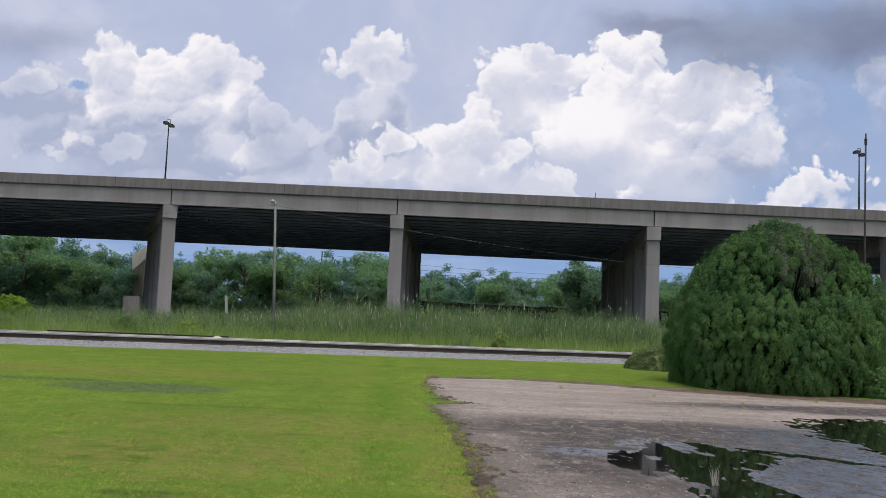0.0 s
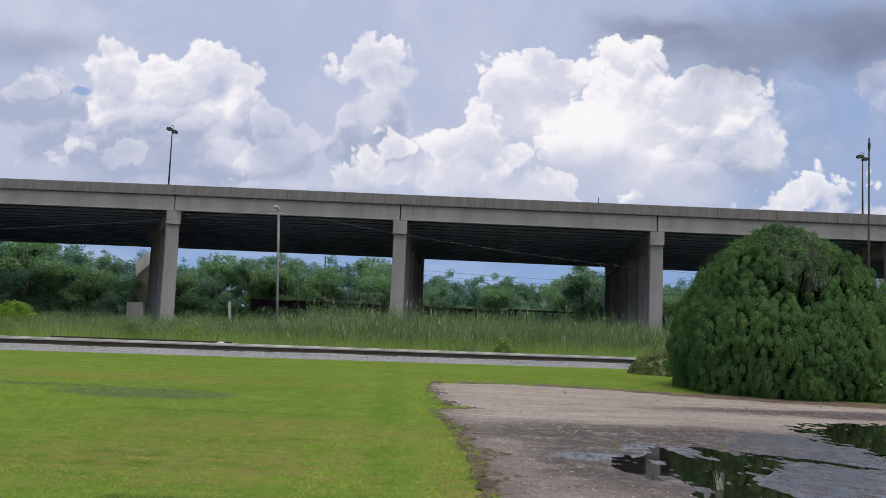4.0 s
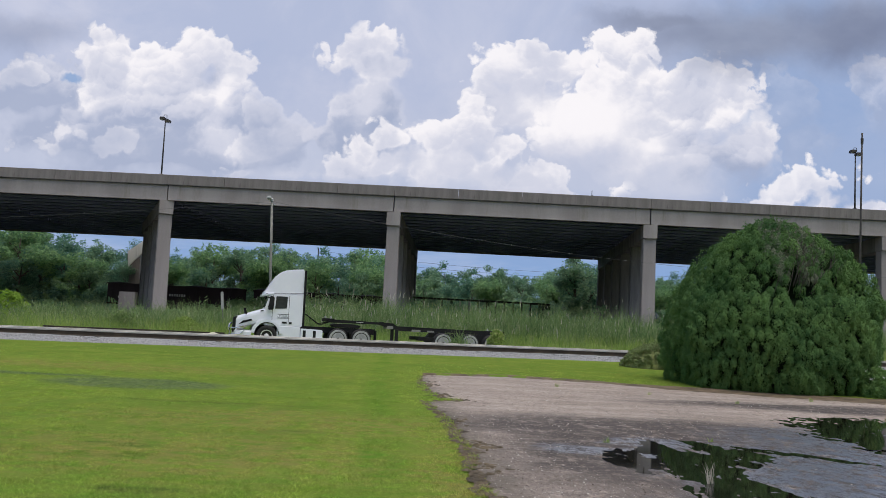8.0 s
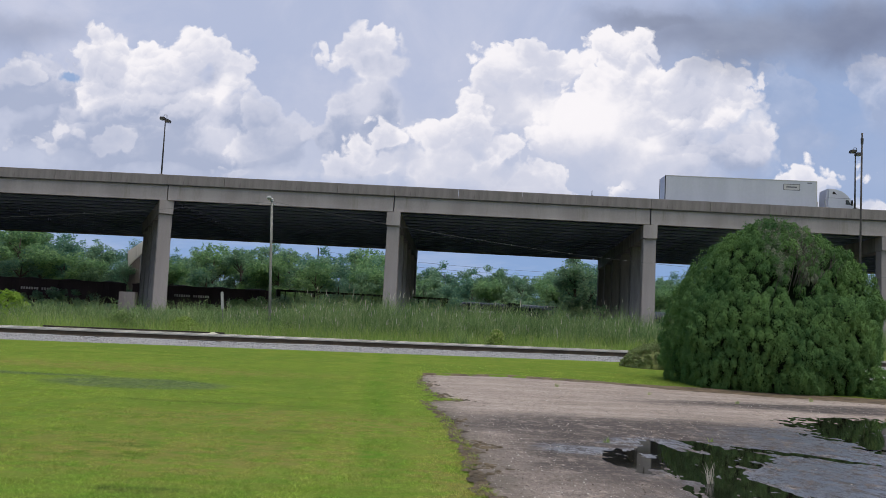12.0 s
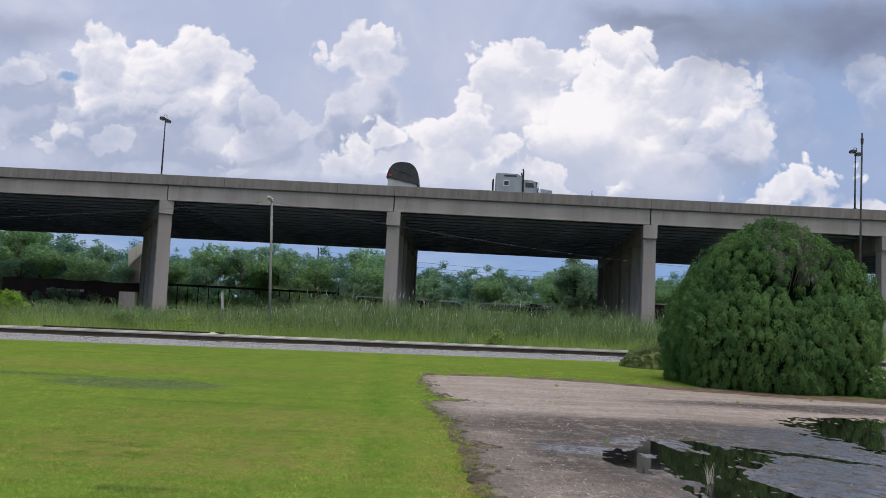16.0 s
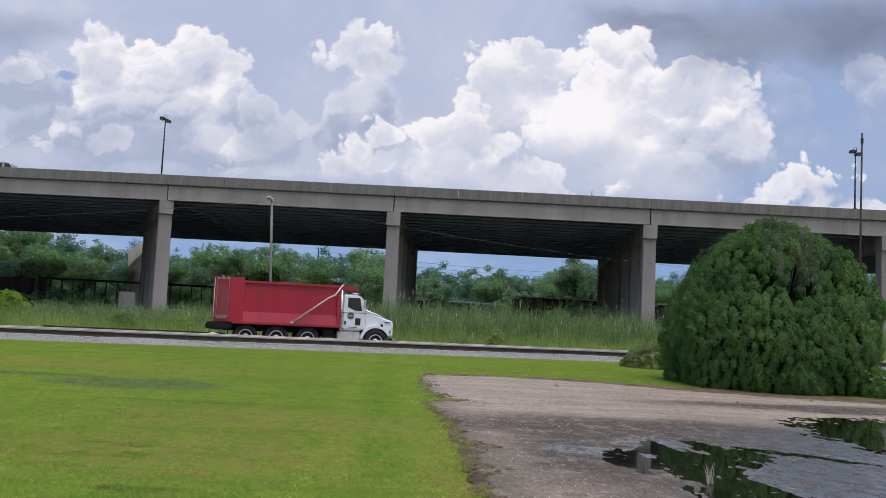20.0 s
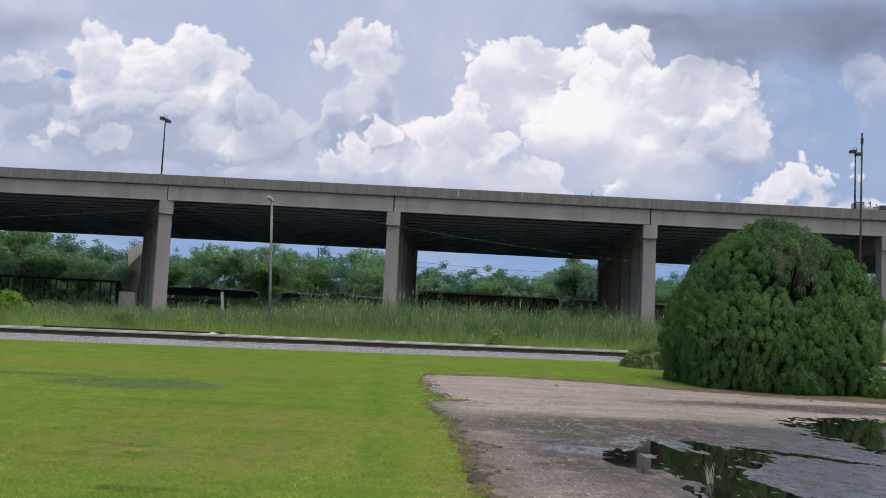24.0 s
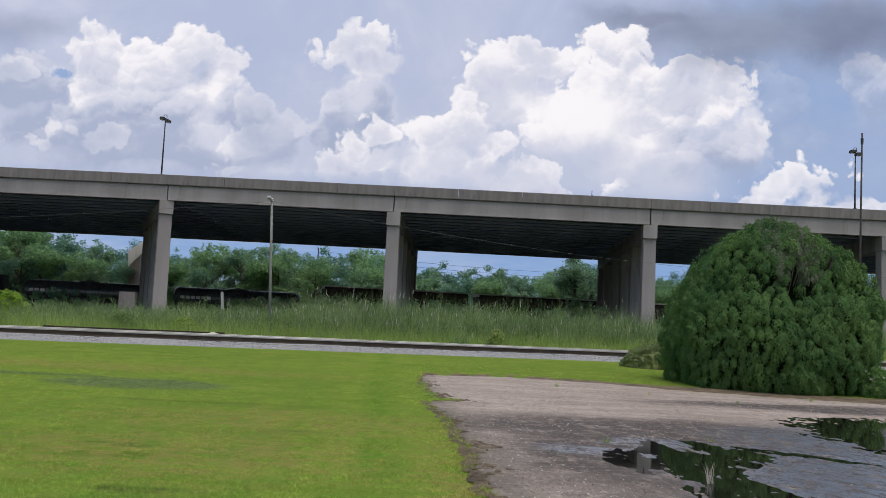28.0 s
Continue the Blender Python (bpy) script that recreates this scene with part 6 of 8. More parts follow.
def pane(parent, outline, y, name="window", material=GLASS_DARK, thick=0.012, label=""):
    return part(name, Shape().prism(outline, y - thick, y + thick), material, parent, label)


def both(parent, name, outline, y, material, thick=0.012, label=""):
    for s in (1, -1):
        pane(parent, outline, s * y, name, material, thick, label)


def white_tractor():
    base = thing("semi_tractor", "white day-cab semi tractor with tall roof fairing", "truck")
    part("frame", Shape().box(-7.0, -1.2, -0.43, -0.33, 0.72, 1.0).box(-7.0, -1.2, 0.33, 0.43, 0.72, 1.0).box(-6.9, -6.8, -0.43, 0.43, 0.75, 0.95).box(-4.5, -4.4, -0.4, 0.4, 0.75, 0.95), BLACK_STEEL, base)
    part("hood", loft([(-0.24, 0.80, 0.62, 1.20, 0.14), (-0.32, 0.92, 0.58, 1.34, 0.16), (-0.95, 1.0, 0.98, 1.56, 0.18), (-1.66, 1.03, 1.05, 1.80, 0.18)]), WHITE_PAINT, base, "sloping white hood", 0, False)
    part("bumper", loft([(-0.14, 0.75, 0.34, 0.66, 0.1), (-0.3, 1.02, 0.32, 0.72, 0.1), (-1.02, 1.08, 0.34, 0.70, 0.08)]), WHITE_PAINT, base)
    part("grille", Shape().prism([(-0.14, 0.60), (-0.18, 1.28), (-0.36, 1.36), (-0.3, 0.60)], -0.88, 0.88), BLACK_STEEL, base, "dark upright grille", 0.01)
    for i in range(5):
        part("grille_bar", Shape().box(-0.2, -0.155, -0.66, 0.66, 0.70 + i * 0.1, 0.715 + i * 0.1), BLACK_STEEL, base)
    both(base, "headlight", [(-0.42, 0.98), (-1.05, 1.18), (-1.0, 1.26), (-0.62, 1.16)], 0.985, BLACK_STEEL, 0.02, "slanted dark air vent")
    both(base, "headlamp", [(-0.34, 0.72), (-0.4, 0.86), (-0.88, 0.98), (-0.7, 0.8)], 1.0, CHROME, 0.03, "slanted clear headlamp")
    for s in (1, -1):
        part("fender", Shape().prism(arc(-1.74, 0.55, 0.74, 5, 175, 14) + arc(-1.74, 0.55, 0.58, 175, 5, 14), s * 0.72, s * 1.1), WHITE_PAINT, base, "rounded white wheel arch", 0.015)
        part("wheel_well", Shape().prism(arc(-1.74, 0.55, 0.575, 2, 178, 14) + arc(-1.74, 0.55, 0.55, 178, 2, 14), s * 0.6, s * 1.08), BLACK_STEEL, base)
    # cab
    part("cab", Shape().prism([(-1.59, 0.95), (-1.59, 1.80), (-1.80, 2.46), (-3.38, 2.56), (-3.38, 0.95), (-2.24, 0.95)], -1.03, 1.03), WHITE_PAINT, base, "white cab", 0.05)
    part("roof_fairing", Shape().prism([(-1.50, 2.40), (-1.46, 2.50), (-1.62, 2.66), (-1.82, 2.97), (-1.98, 3.23), (-2.13, 3.42), (-2.30, 3.55), (-2.55, 3.64), (-2.95, 3.70), (-3.38, 3.73), (-3.38, 2.45)], -0.98, 0.98), WHITE_PAINT, base, "tall curved white roof fairing", 0.07)
    part("sun_visor", loft([(-1.42, 0.9, 2.34, 2.44, 0.04), (-1.59, 1.03, 2.36, 2.52, 0.06), (-1.97, 1.05, 2.44, 2.56, 0.05)]), WHITE_PAINT, base)
    part("windshield", Shape().add([(-1.63, -0.93, 1.83), (-1.63, 0.93, 1.83), (-1.79, 0.86, 2.36), (-1.79, -0.86, 2.36), (-1.59, -0.93, 1.83), (-1.59, 0.93, 1.83), (-1.76, 0.86, 2.36), (-1.76, -0.86, 2.36)], [(0, 1, 2, 3), (4, 7, 6, 5), (0, 4, 5, 1), (1, 5, 6, 2), (2, 6, 7, 3), (3, 7, 4, 0)]), GLASS_DARK, base)
    both(base, "side_window", [(-1.73, 1.86), (-1.94, 1.86), (-1.94, 2.34), (-1.88, 2.34)], 1.032, GLASS_DARK)
    both(base, "side_window", [(-2.07, 1.78), (-2.62, 1.82), (-2.64, 2.38), (-2.10, 2.38)], 1.032, GLASS_DARK)
    both(base, "door_seam", [(-1.94, 1.05), (-1.96, 1.05), (-1.96, 2.42), (-1.94, 2.42)], 1.031, LETTER_DARK, 0.004)
    both(base, "door_seam", [(-2.71, 1.05), (-2.73, 1.05), (-2.73, 2.42), (-2.71, 2.42)], 1.031, LETTER_DARK, 0.004)
    both(base, "sleeper_seam", [(-1.59, 2.47), (-3.38, 2.57), (-3.38, 2.585), (-1.59, 2.485)], 1.031, LETTER_DARK, 0.004)
    for z0, x0, x1 in ((1.52, -2.20, -2.72), (1.45, -2.26, -2.64), (1.39, -2.18, -2.72), (1.34, -2.2, -2.74)):
        both(base, "lettering_bar", [(x0, z0), (x1, z0), (x1, z0 + 0.022), (x0, z0 + 0.022)], 1.034, LETTER_DARK, 0.004)
    both(base, "number_bar", [(-1.40, 1.62), (-1.54, 1.64), (-1.54, 1.70), (-1.40, 1.68)], 1.03, LETTER_DARK, 0.012)
    both(base, "step_slot", [(-2.42, 1.10), (-2.65, 1.10), (-2.65, 1.19), (-2.42, 1.19)], 1.034, BLACK_STEEL)
    both(base, "door_handle", [(-2.76, 1.08), (-2.88, 1.08), (-2.88, 1.18), (-2.76, 1.18)], 1.034, BLACK_STEEL)
    for s in (1, -1):
        mirror = part("mirror", Shape().prism([(-1.73, 1.70), (-1.98, 1.74), (-2.01, 2.34), (-1.80, 2.38)], s * 1.16, s * 1.34), BLACK_STEEL, base, "large dark door mirror", 0.03)
        part("mirror_arm", Shape().tube([(-1.75, s * 1.02, 2.3), (-1.83, s * 1.2, 2.28)], 0.03, 6).tube([(-1.75, s * 1.02, 1.8), (-1.83, s * 1.2, 1.82)], 0.03, 6), BLACK_STEEL, mirror)
        part("hood_mirror", Shape().tube([(-0.75, s * 0.95, 1.48), (-0.72, s * 1.08, 1.62), (-0.70, s * 1.1, 1.76)], 0.04, 6), BLACK_STEEL, base)
        part("extender", Shape().prism([(-3.39, 1.0), (-3.48, 1.0), (-3.48, 3.66), (-3.39, 3.70)], s * 0.9, s * 1.01), BLACK_STEEL, base, "black cab side extender", 0.01)
        part("side_skirt", loft([(-2.21, 1.04, 0.42, 0.98, 0.04), (-3.29, 1.06, 0.40, 0.98, 0.04)]), WHITE_PAINT, base) if s == 1 else None
        tank = part("side_box", Shape().prism([(-3.32, 0.42), (-4.37, 0.42), (-4.37, 0.86), (-3.32, 0.90)], s * 0.62, s * 1.08), WHITE_PAINT, base, "white step and tank cover", 0.03)
        for x in (-3.50, -3.98):
            part("slot", Shape().box(x - 0.07, x + 0.07, s * 1.082 - 0.004, s * 1.082 + 0.004, 0.48, 0.82), BLACK_STEEL, tank)
    part("cab_back", Shape().box(-3.47, -3.385, -0.9, 0.9, 1.0, 3.66), BLACK_STEEL, base)
    part("exhaust_stack", Shape().tube([(-3.36, 0.75, 0.9), (-3.36, 0.75, 3.3)], 0.09, 10), BLACK_STEEL, base, "", 0, True)
    part("fifth_wheel", Shape().prism([(-4.95, 1.02), (-6.2, 1.02), (-6.3, 1.12), (-6.0, 1.2), (-5.0, 1.2), (-4.85, 1.12)], -0.5, 0.5), BLACK_STEEL, base, "", 0.02)
    part("hose_rail", Shape().tube([(-3.6, 0, 1.6), (-4.2, 0.1, 1.15), (-4.9, 0, 1.3)], 0.025, 6).tube([(-3.6, 0.15, 1.6), (-4.3, 0.2, 1.1), (-4.9, 0.1, 1.3)], 0.025, 6), BLACK_STEEL, base)
    for s in (1, -1):
        part("mudflap", Shape().box(-6.98, -6.95, s * 0.5, s * 1.1, 0.25, 0.95), BLACK_STEEL, base)
        part("drive_fender", Shape().prism(arc(-5.12, 0.55, 0.6, 150, 205, 6) + arc(-5.12, 0.55, 0.57, 205, 150, 6), s * 0.55, s * 1.1), BLACK_STEEL, base)
    guard = part("grille_guard", Shape().tube([(0.0, -0.62, 0.42), (-0.02, -0.62, 0.95), (-0.1, -0.5, 1.02), (-0.1, 0.5, 1.02), (-0.02, 0.62, 0.95), (0.0, 0.62, 0.42)], 0.04, 8).tube([(0, -0.62, 0.7), (0.02, 0, 0.7), (0, 0.62, 0.7)], 0.03, 8), CHROME, base, "bright tubular grille guard", 0, True)
    part("guard_wing", Shape().tube([(0.0, 0.62, 0.5), (-0.1, 1.05, 0.5), (-0.5, 1.12, 0.52), (-0.7, 1.1, 0.7), (-0.45, 1.12, 0.82), (-0.1, 1.0, 0.8), (0, 0.62, 0.82)], 0.03, 8), CHROME, guard)
    rolling = [wheel(base, -1.74, s * 0.95, 0.49, 0.30, RIM_PALE) for s in (1, -1)]
    for x in (-5.12, -6.25):
        rolling += [wheel(base, x, s * 0.82, 0.49, 0.56, BLACK_STEEL, True) for s in (1, -1)]
    return base, rolling


def container_chassis():
    base = thing("container_chassis", "empty black container chassis trailer with three axles", "trailer")
    for s in (1, -1):
        part("main_rail", Shape().prism([(-4.75, 1.24), (-7.3, 1.24), (-8.3, 0.98), (-13.35, 0.95), (-13.35, 1.14), (-8.1, 1.20), (-7.9, 1.34), (-4.75, 1.40)], s * 0.42, s * 0.50), BLACK_STEEL, base, "", 0.01)
    for x in (-4.8, -5.6, -6.5, -7.4, -8.4, -9.3, -10.3, -11.3, -12.3, -13.2):
        z = 1.26 if x > -7.6 else 0.98
        part("crossmember", Shape().box(x - 0.05, x + 0.05, -0.42, 0.42, z, z + 0.12), BLACK_STEEL, base)
    for x, z in ((-4.72, 1.28), (-13.3, 1.0)):
        bolster = part("bolster", Shape().prism([(x - 0.16, z), (x + 0.16, z), (x + 0.16, z + 0.16), (x - 0.16, z + 0.16)], -1.2, 1.2), BLACK_STEEL, base, "", 0.015)
        for s in (1, -1):
            part("twist_lock", Shape().turned([(z + 0.16, 0.05), (z + 0.24, 0.045), (z + 0.27, 0.02)], (x, s * 1.12, 0), "z", 8), GREY_STEEL, bolster)
    for s in (1, -1):
        part("landing_leg", Shape().box(-8.15, -8.0, s * 0.52, s * 0.66, 0.42, 1.05).box(-8.25, -7.9, s * 0.48, s * 0.7, 0.36, 0.43), BLACK_STEEL, base)
        part("tool_box", Shape().prism([(-9.05, 0.55), (-10.0, 0.55), (-10.0, 0.72), (-9.05, 0.72)], s * 0.55, s * 0.95), BLACK_STEEL, base, "", 0.02)
        part("slider_plate", Shape().prism([(-8.85, 0.96), (-9.3, 0.96), (-9.3, 1.07), (-8.85, 1.07)], s * 0.505, s * 0.52), POLE_GREY, base)
        part("slider_plate", Shape().prism([(-9.65, 0.97), (-10.0, 0.97), (-10.0, 1.05), (-9.65, 1.05)], s * 0.505, s * 0.52), POLE_GREY, base)
        part("junction_box", Shape().prism([(-7.6, 1.05), (-7.9, 1.05), (-7.9, 1.2), (-7.6, 1.2)], s * 0.5, s * 0.56), POLE_GREY, base)
        part("mudflap", Shape().box(-13.42, -13.39, s * 0.5, s * 1.15, 0.22, 0.85), BLACK_STEEL, base)
        part("reflector", Shape().box(-6.4, -6.05, s * 0.501, s * 0.51, 1.29, 1.33), GREY_STEEL, base)
    part("suspension", Shape().box(-13.2, -9.95, -0.5, -0.38, 0.62, 0.94).box(-13.2, -9.95, 0.38, 0.5, 0.62, 0.94), BLACK_STEEL, base)
    part("rear_bumper", Shape().box(-13.45, -13.35, -1.2, 1.2, 0.45, 0.56).box(-13.43, -13.36, -0.5, -0.4, 0.5, 1.0).box(-13.43, -13.36, 0.4, 0.5, 0.5, 1.0), BLACK_STEEL, base, "", 0.01)
    rolling = []
    for x in (-10.35, -11.72, -12.92):
        part("axle", Shape().tube([(x, -0.95, 0.51), (x, 0.95, 0.51)], 0.07, 10), BLACK_STEEL, base)
        rolling += [wheel(base, x, s * 0.84, 0.49, 0.56, BLACK_STEEL, True) for s in (1, -1)]
    return base, rolling


def red_dump_truck():
    base = thing("dump_truck", "dump truck with red bed and white cab", "truck")
    part("frame", Shape().box(-7.9, -0.3, -0.45, -0.35, 0.75, 1.05).box(-7.9, -0.3, 0.35, 0.45, 0.75, 1.05), BLACK_STEEL, base)
    part("hood", loft([(-0.06, 0.70, 0.78, 1.40, 0.12), (-0.16, 0.80, 0.72, 1.48, 0.14), (-0.75, 0.90, 1.0, 1.72, 0.16), (-1.36, 0.98, 1.02, 1.94, 0.16)]), WHITE_PAINT, base, "sloping white hood")
    part("grille", Shape().prism([(-0.04, 0.74), (-0.04, 1.36), (-0.1, 1.4), (-0.1, 0.72)], -0.5, 0.5), CHROME, base)
    part("bumper", loft([(0.0, 1.0, 0.34, 0.66, 0.06), (-0.14, 1.16, 0.34, 0.68, 0.06)]), CHROME, base, "bright front bumper")
    for s in (1, -1):
        part("fender", Shape().prism(arc(-0.9, 0.52, 0.72, 25, 172, 14) + arc(-0.9, 0.52, 0.58, 172, 25, 14), s * 0.7, s * 1.12), WHITE_PAINT, base, "", 0.02)
        part("fender_lip", Shape().prism(arc(-0.9, 0.52, 0.60, 20, 178, 14) + arc(-0.9, 0.52, 0.555, 178, 20, 14), s * 0.68, s * 1.135), BLACK_STEEL, base)
        part("headlight", Shape().box(-0.3, -0.22, s * 0.9, s * 1.1, 0.88, 1.06), CHROME, base, "", 0.02)
        part("hood_badge", Shape().box(-0.66, -0.56, s * 0.9 - 0.012, s * 0.9 + 0.02, 1.18, 1.30), BLACK_STEEL, base)
        part("hood_vent", Shape().box(-0.2, -0.48, s * 0.86 - 0.01, s * 0.86 + 0.02, 1.36, 1.40), BLACK_STEEL, base)
    part("cab", Shape().prism([(-1.34, 1.0), (-1.34, 1.94), (-1.52, 2.42), (-1.75, 2.56), (-2.42, 2.56), (-2.42, 1.0)], -1.0, 1.0), WHITE_PAINT, base, "white cab", 0.06)
    part("windshield", Shape().add([(-1.33, -0.85, 1.98), (-1.33, 0.85, 1.98), (-1.50, 0.8, 2.40), (-1.50, -0.8, 2.40), (-1.38, -0.85, 1.98), (-1.38, 0.85, 1.98), (-1.55, 0.8, 2.40), (-1.55, -0.8, 2.40)], [(0, 1, 2, 3), (4, 7, 6, 5), (0, 4, 5, 1), (1, 5, 6, 2), (2, 6, 7, 3), (3, 7, 4, 0)]), GLASS_DARK, base)
    both(base, "side_window", [(-1.56, 1.86), (-1.84, 1.86), (-2.2, 2.0), (-2.2, 2.42), (-1.66, 2.42)], 1.002, GLASS_DARK)
    both(base, "lower_window", [(-1.6, 1.22), (-1.84, 1.22), (-1.84, 1.52), (-1.6, 1.52)], 1.002, GLASS_DARK)
    for s in (1, -1):
        part("door_emblem", Shape().turned([(s * 1.0, 0.16), (s * 1.012, 0.16)], (-2.05, 0, 1.62), "y", 18), LETTER_DARK, base, "round dark door emblem")
        part("emblem_bar", Shape().box(-2.2, -1.9, s * 1.012 - 0.004, s * 1.012 + 0.006, 1.59, 1.65), GREY_STEEL, base)
    both(base, "lettering_bar", [(-1.75, 1.10), (-2.15, 1.10), (-2.15, 1.13), (-1.75, 1.13)], 1.003, LETTER_DARK, 0.004)
    both(base, "cab_stripe", [(-1.34, 1.75), (-2.42, 1.73), (-2.42, 1.755), (-1.34, 1.775)], 1.003, LETTER_DARK, 0.004)
    both(base, "hood_stripe", [(-0.3, 1.50), (-1.36, 1.83), (-1.36, 1.86), (-0.3, 1.53)], 0.985, LETTER_DARK, 0.004)
    both(base, "door_handle", [(-2.25, 1.22), (-2.32, 1.22), (-2.32, 1.38), (-2.25, 1.38)], 1.003, BLACK_STEEL)
    for s in (1, -1):
        part("mirror", Shape().box(-1.50, -1.42, s * 1.06, s * 1.2, 1.98, 2.36), CHROME, base, "bright door mirror", 0.02)
        part("exhaust_stack", Shape().tube([(-2.50, s * 1.1, 0.9), (-2.50, s * 1.1, 2.72)], 0.075, 12), CHROME, base, "upright exhaust stack", 0, True)
        part("grab_rail", Shape().tube([(-2.44, s * 1.02, 1.1), (-2.44, s * 1.02, 2.4)], 0.02, 6), CHROME, base)
        part("tank_cover", Shape().box(-2.62, -1.62, s * 0.6, s * 1.12, 0.42, 0.93), LETTER_PALE, base, "dusty pale tank cover with steps", 0.04)
        part("tank_step", Shape().box(-2.5, -1.6, s * 0.8, s * 1.12, 0.96, 1.0), GREY_STEEL, base)
    for y in (-0.5, -0.25, 0, 0.25, 0.5):
        part("cab_light", Shape().box(-1.75, -1.68, y - 0.05, y + 0.05, 2.58, 2.63), LETTER_PALE, base)
    part("air_horn", Shape().tube([(-1.55, 0.4, 2.64), (-2.1, 0.4, 2.64)], 0.03, 8), CHROME, base)
    # bed: flared sides, posts, cab guard and tailgate
    part("bed_floor", Shape().box(-7.9, -2.62, -0.85, 0.85, 1.16, 1.26), RED_PAINT, base)
    for s in (1, -1):
        part("bed_side", Shape().prism([(s * 0.85, 1.12), (s * 1.27, 1.14), (s * 1.14, 1.62), (s * 1.14, 2.86), (s * 1.06, 2.86), (s * 1.06, 1.6), (s * 0.9, 1.22)], -7.0, -2.6, "x"), RED_PAINT, base, "tall red bed side", 0.012)
        part("top_rail", Shape().box(-7.0, -2.55, s * 1.06, s * 1.24, 2.82, 2.93), RED_PAINT, base, "", 0.02)
        part("lower_rail", Shape().prism([(s * 1.12, 1.06), (s * 1.29, 1.06), (s * 1.29, 1.16), (s * 1.12, 1.16)], -7.2, -2.6, "x"), RED_PAINT, base, "", 0.01)
        part("side_crease", Shape().box(-6.9, -2.62, s * 1.13, s * 1.15, 1.60, 1.64), RED_PAINT, base)
        part("front_post", Shape().box(-2.72, -2.55, s * 1.05, s * 1.26, 1.14, 2.9), RED_PAINT, base, "", 0.015)
        post = part("rear_post", Shape().prism([(-6.75, s * 1.06), (-6.75, s * 1.26), (-7.32, s * 1.26), (-7.96, s * 1.06), (-7.96, s * 0.98)], 1.12, 3.05, "z"), RED_PAINT, base, "broad red chamfered rear corner post", 0.015)
        part("corner_panel", Shape().prism([(-7.37, s * 1.25), (-7.36, s * 1.256), (-7.90, s * 1.088), (-7.91, s * 1.078)], 1.3, 2.96, "z"), RED_DUSTY, post, "dusty dull red corner panel")
        for a, b in ((0.02, 0.06), (0.94, 0.98)):
            edge = [(-7.37 - 0.53 * t, s * (1.262 - 0.167 * t)) for t in (a, b)] + [(-7.37 - 0.53 * t, s * (1.275 - 0.167 * t)) for t in (b, a)]
            part("edge_strip", Shape().prism(edge, 1.32, 2.96, "z"), PINK_STRIP, post, "faded pinkish reflective strip")
        part("top_strip", Shape().prism([(-7.37, s * 1.262), (-7.90, s * 1.095), (-7.90, s * 1.108), (-7.37, s * 1.275)], 2.93, 2.98, "z"), PINK_STRIP, post)
        part("corner_sill", Shape().prism([(-7.42, s * 1.27), (-7.86, s * 1.13), (-7.86, s * 1.02), (-7.42, s * 1.1)], 1.24, 1.40, "z"), POLE_GREY, post, "dusty grey sill plate", 0.02)
        for t in (0.1, 0.5, 0.9):
            part("marker_light", Shape().turned([(s * (1.262 - 0.167 * t), 0.03), (s * (1.285 - 0.167 * t), 0.025)], (-7.37 - 0.53 * t, 0, 3.0), "y", 10), LETTER_PALE, post)
        part("tarp_arm", Shape().tube([(-4.65, s * 1.33, 1.2), (-3.1, s * 1.33, 2.36), (-2.82, s * 1.33, 2.5), (-2.5, s * 1.3, 2.98)], 0.036, 8), PALE_BAR, base, "pale slanting tarp arm", 0, True)
        part("arm_pivot", Shape().turned([(s * 1.2, 0.065), (s * 1.36, 0.065), (s * 1.38, 0.04)], (-4.65, 0, 1.2), "y", 14), GREY_STEEL, base)
    part("headboard", Shape().box(-2.7, -2.6, -1.12, 1.12, 1.14, 2.92), RED_PAINT, base, "", 0.01)
    part("cab_guard", Shape().prism([(-2.6, 2.74), (-1.78, 2.72), (-1.78, 2.9), (-2.6, 2.98)], -0.95, 0.95), RED_PAINT, base, "red guard over the cab", 0.02)
    gate = part("tailgate", Shape().box(-7.98, -7.88, -1.08, 1.08, 1.24, 2.98), RED_DUSTY, base, "dusty dull red tailgate", 0.02)
    for y in (-1.0, 0.0, 1.0):
        part("gate_rib", Shape().box(-8.02, -7.98, y - 0.04, y + 0.04, 1.3, 2.92), RED_PAINT, gate)
    for y in (-1.12, 1.12):
        part("reflective_strip", Shape().box(-8.0, -7.97, y - 0.018, y + 0.018, 1.3, 3.0), LETTER_PALE, gate)
    part("tarp_roll", Shape().tube([(-6.5, 0.6, 2.93), (-4.6, 0.6, 2.97), (-3.0, 0.6, 2.92), (-2.7, 0.6, 2.99)], 0.05, 10), TARP_BLACK, base, "rolled dark tarpaulin", 0, True)
    part("tarp_housing", Shape().box(-2.75, -2.45, -1.1, 1.1, 2.92, 3.06), BLACK_STEEL, base, "", 0.03)
    part("rear_apron", Shape().prism([(-7.1, 1.1), (-8.25, 1.08), (-8.3, 0.84), (-8.0, 0.78), (-7.2, 0.82)], -1.2, 1.2), BLACK_STEEL, base, "black rear hitch apron", 0.03)
    part("hoist", Shape().tube([(-2.9, 0, 1.0), (-4.2, 0, 1.15)], 0.11, 10), BLACK_STEEL, base)
    part("battery_box", Shape().box(-3.3, -2.75, -1.05, -0.5, 0.62, 0.98).box(-3.3, -2.75, 0.5, 1.05, 0.62, 0.98), BLACK_STEEL, base, "", 0.02)
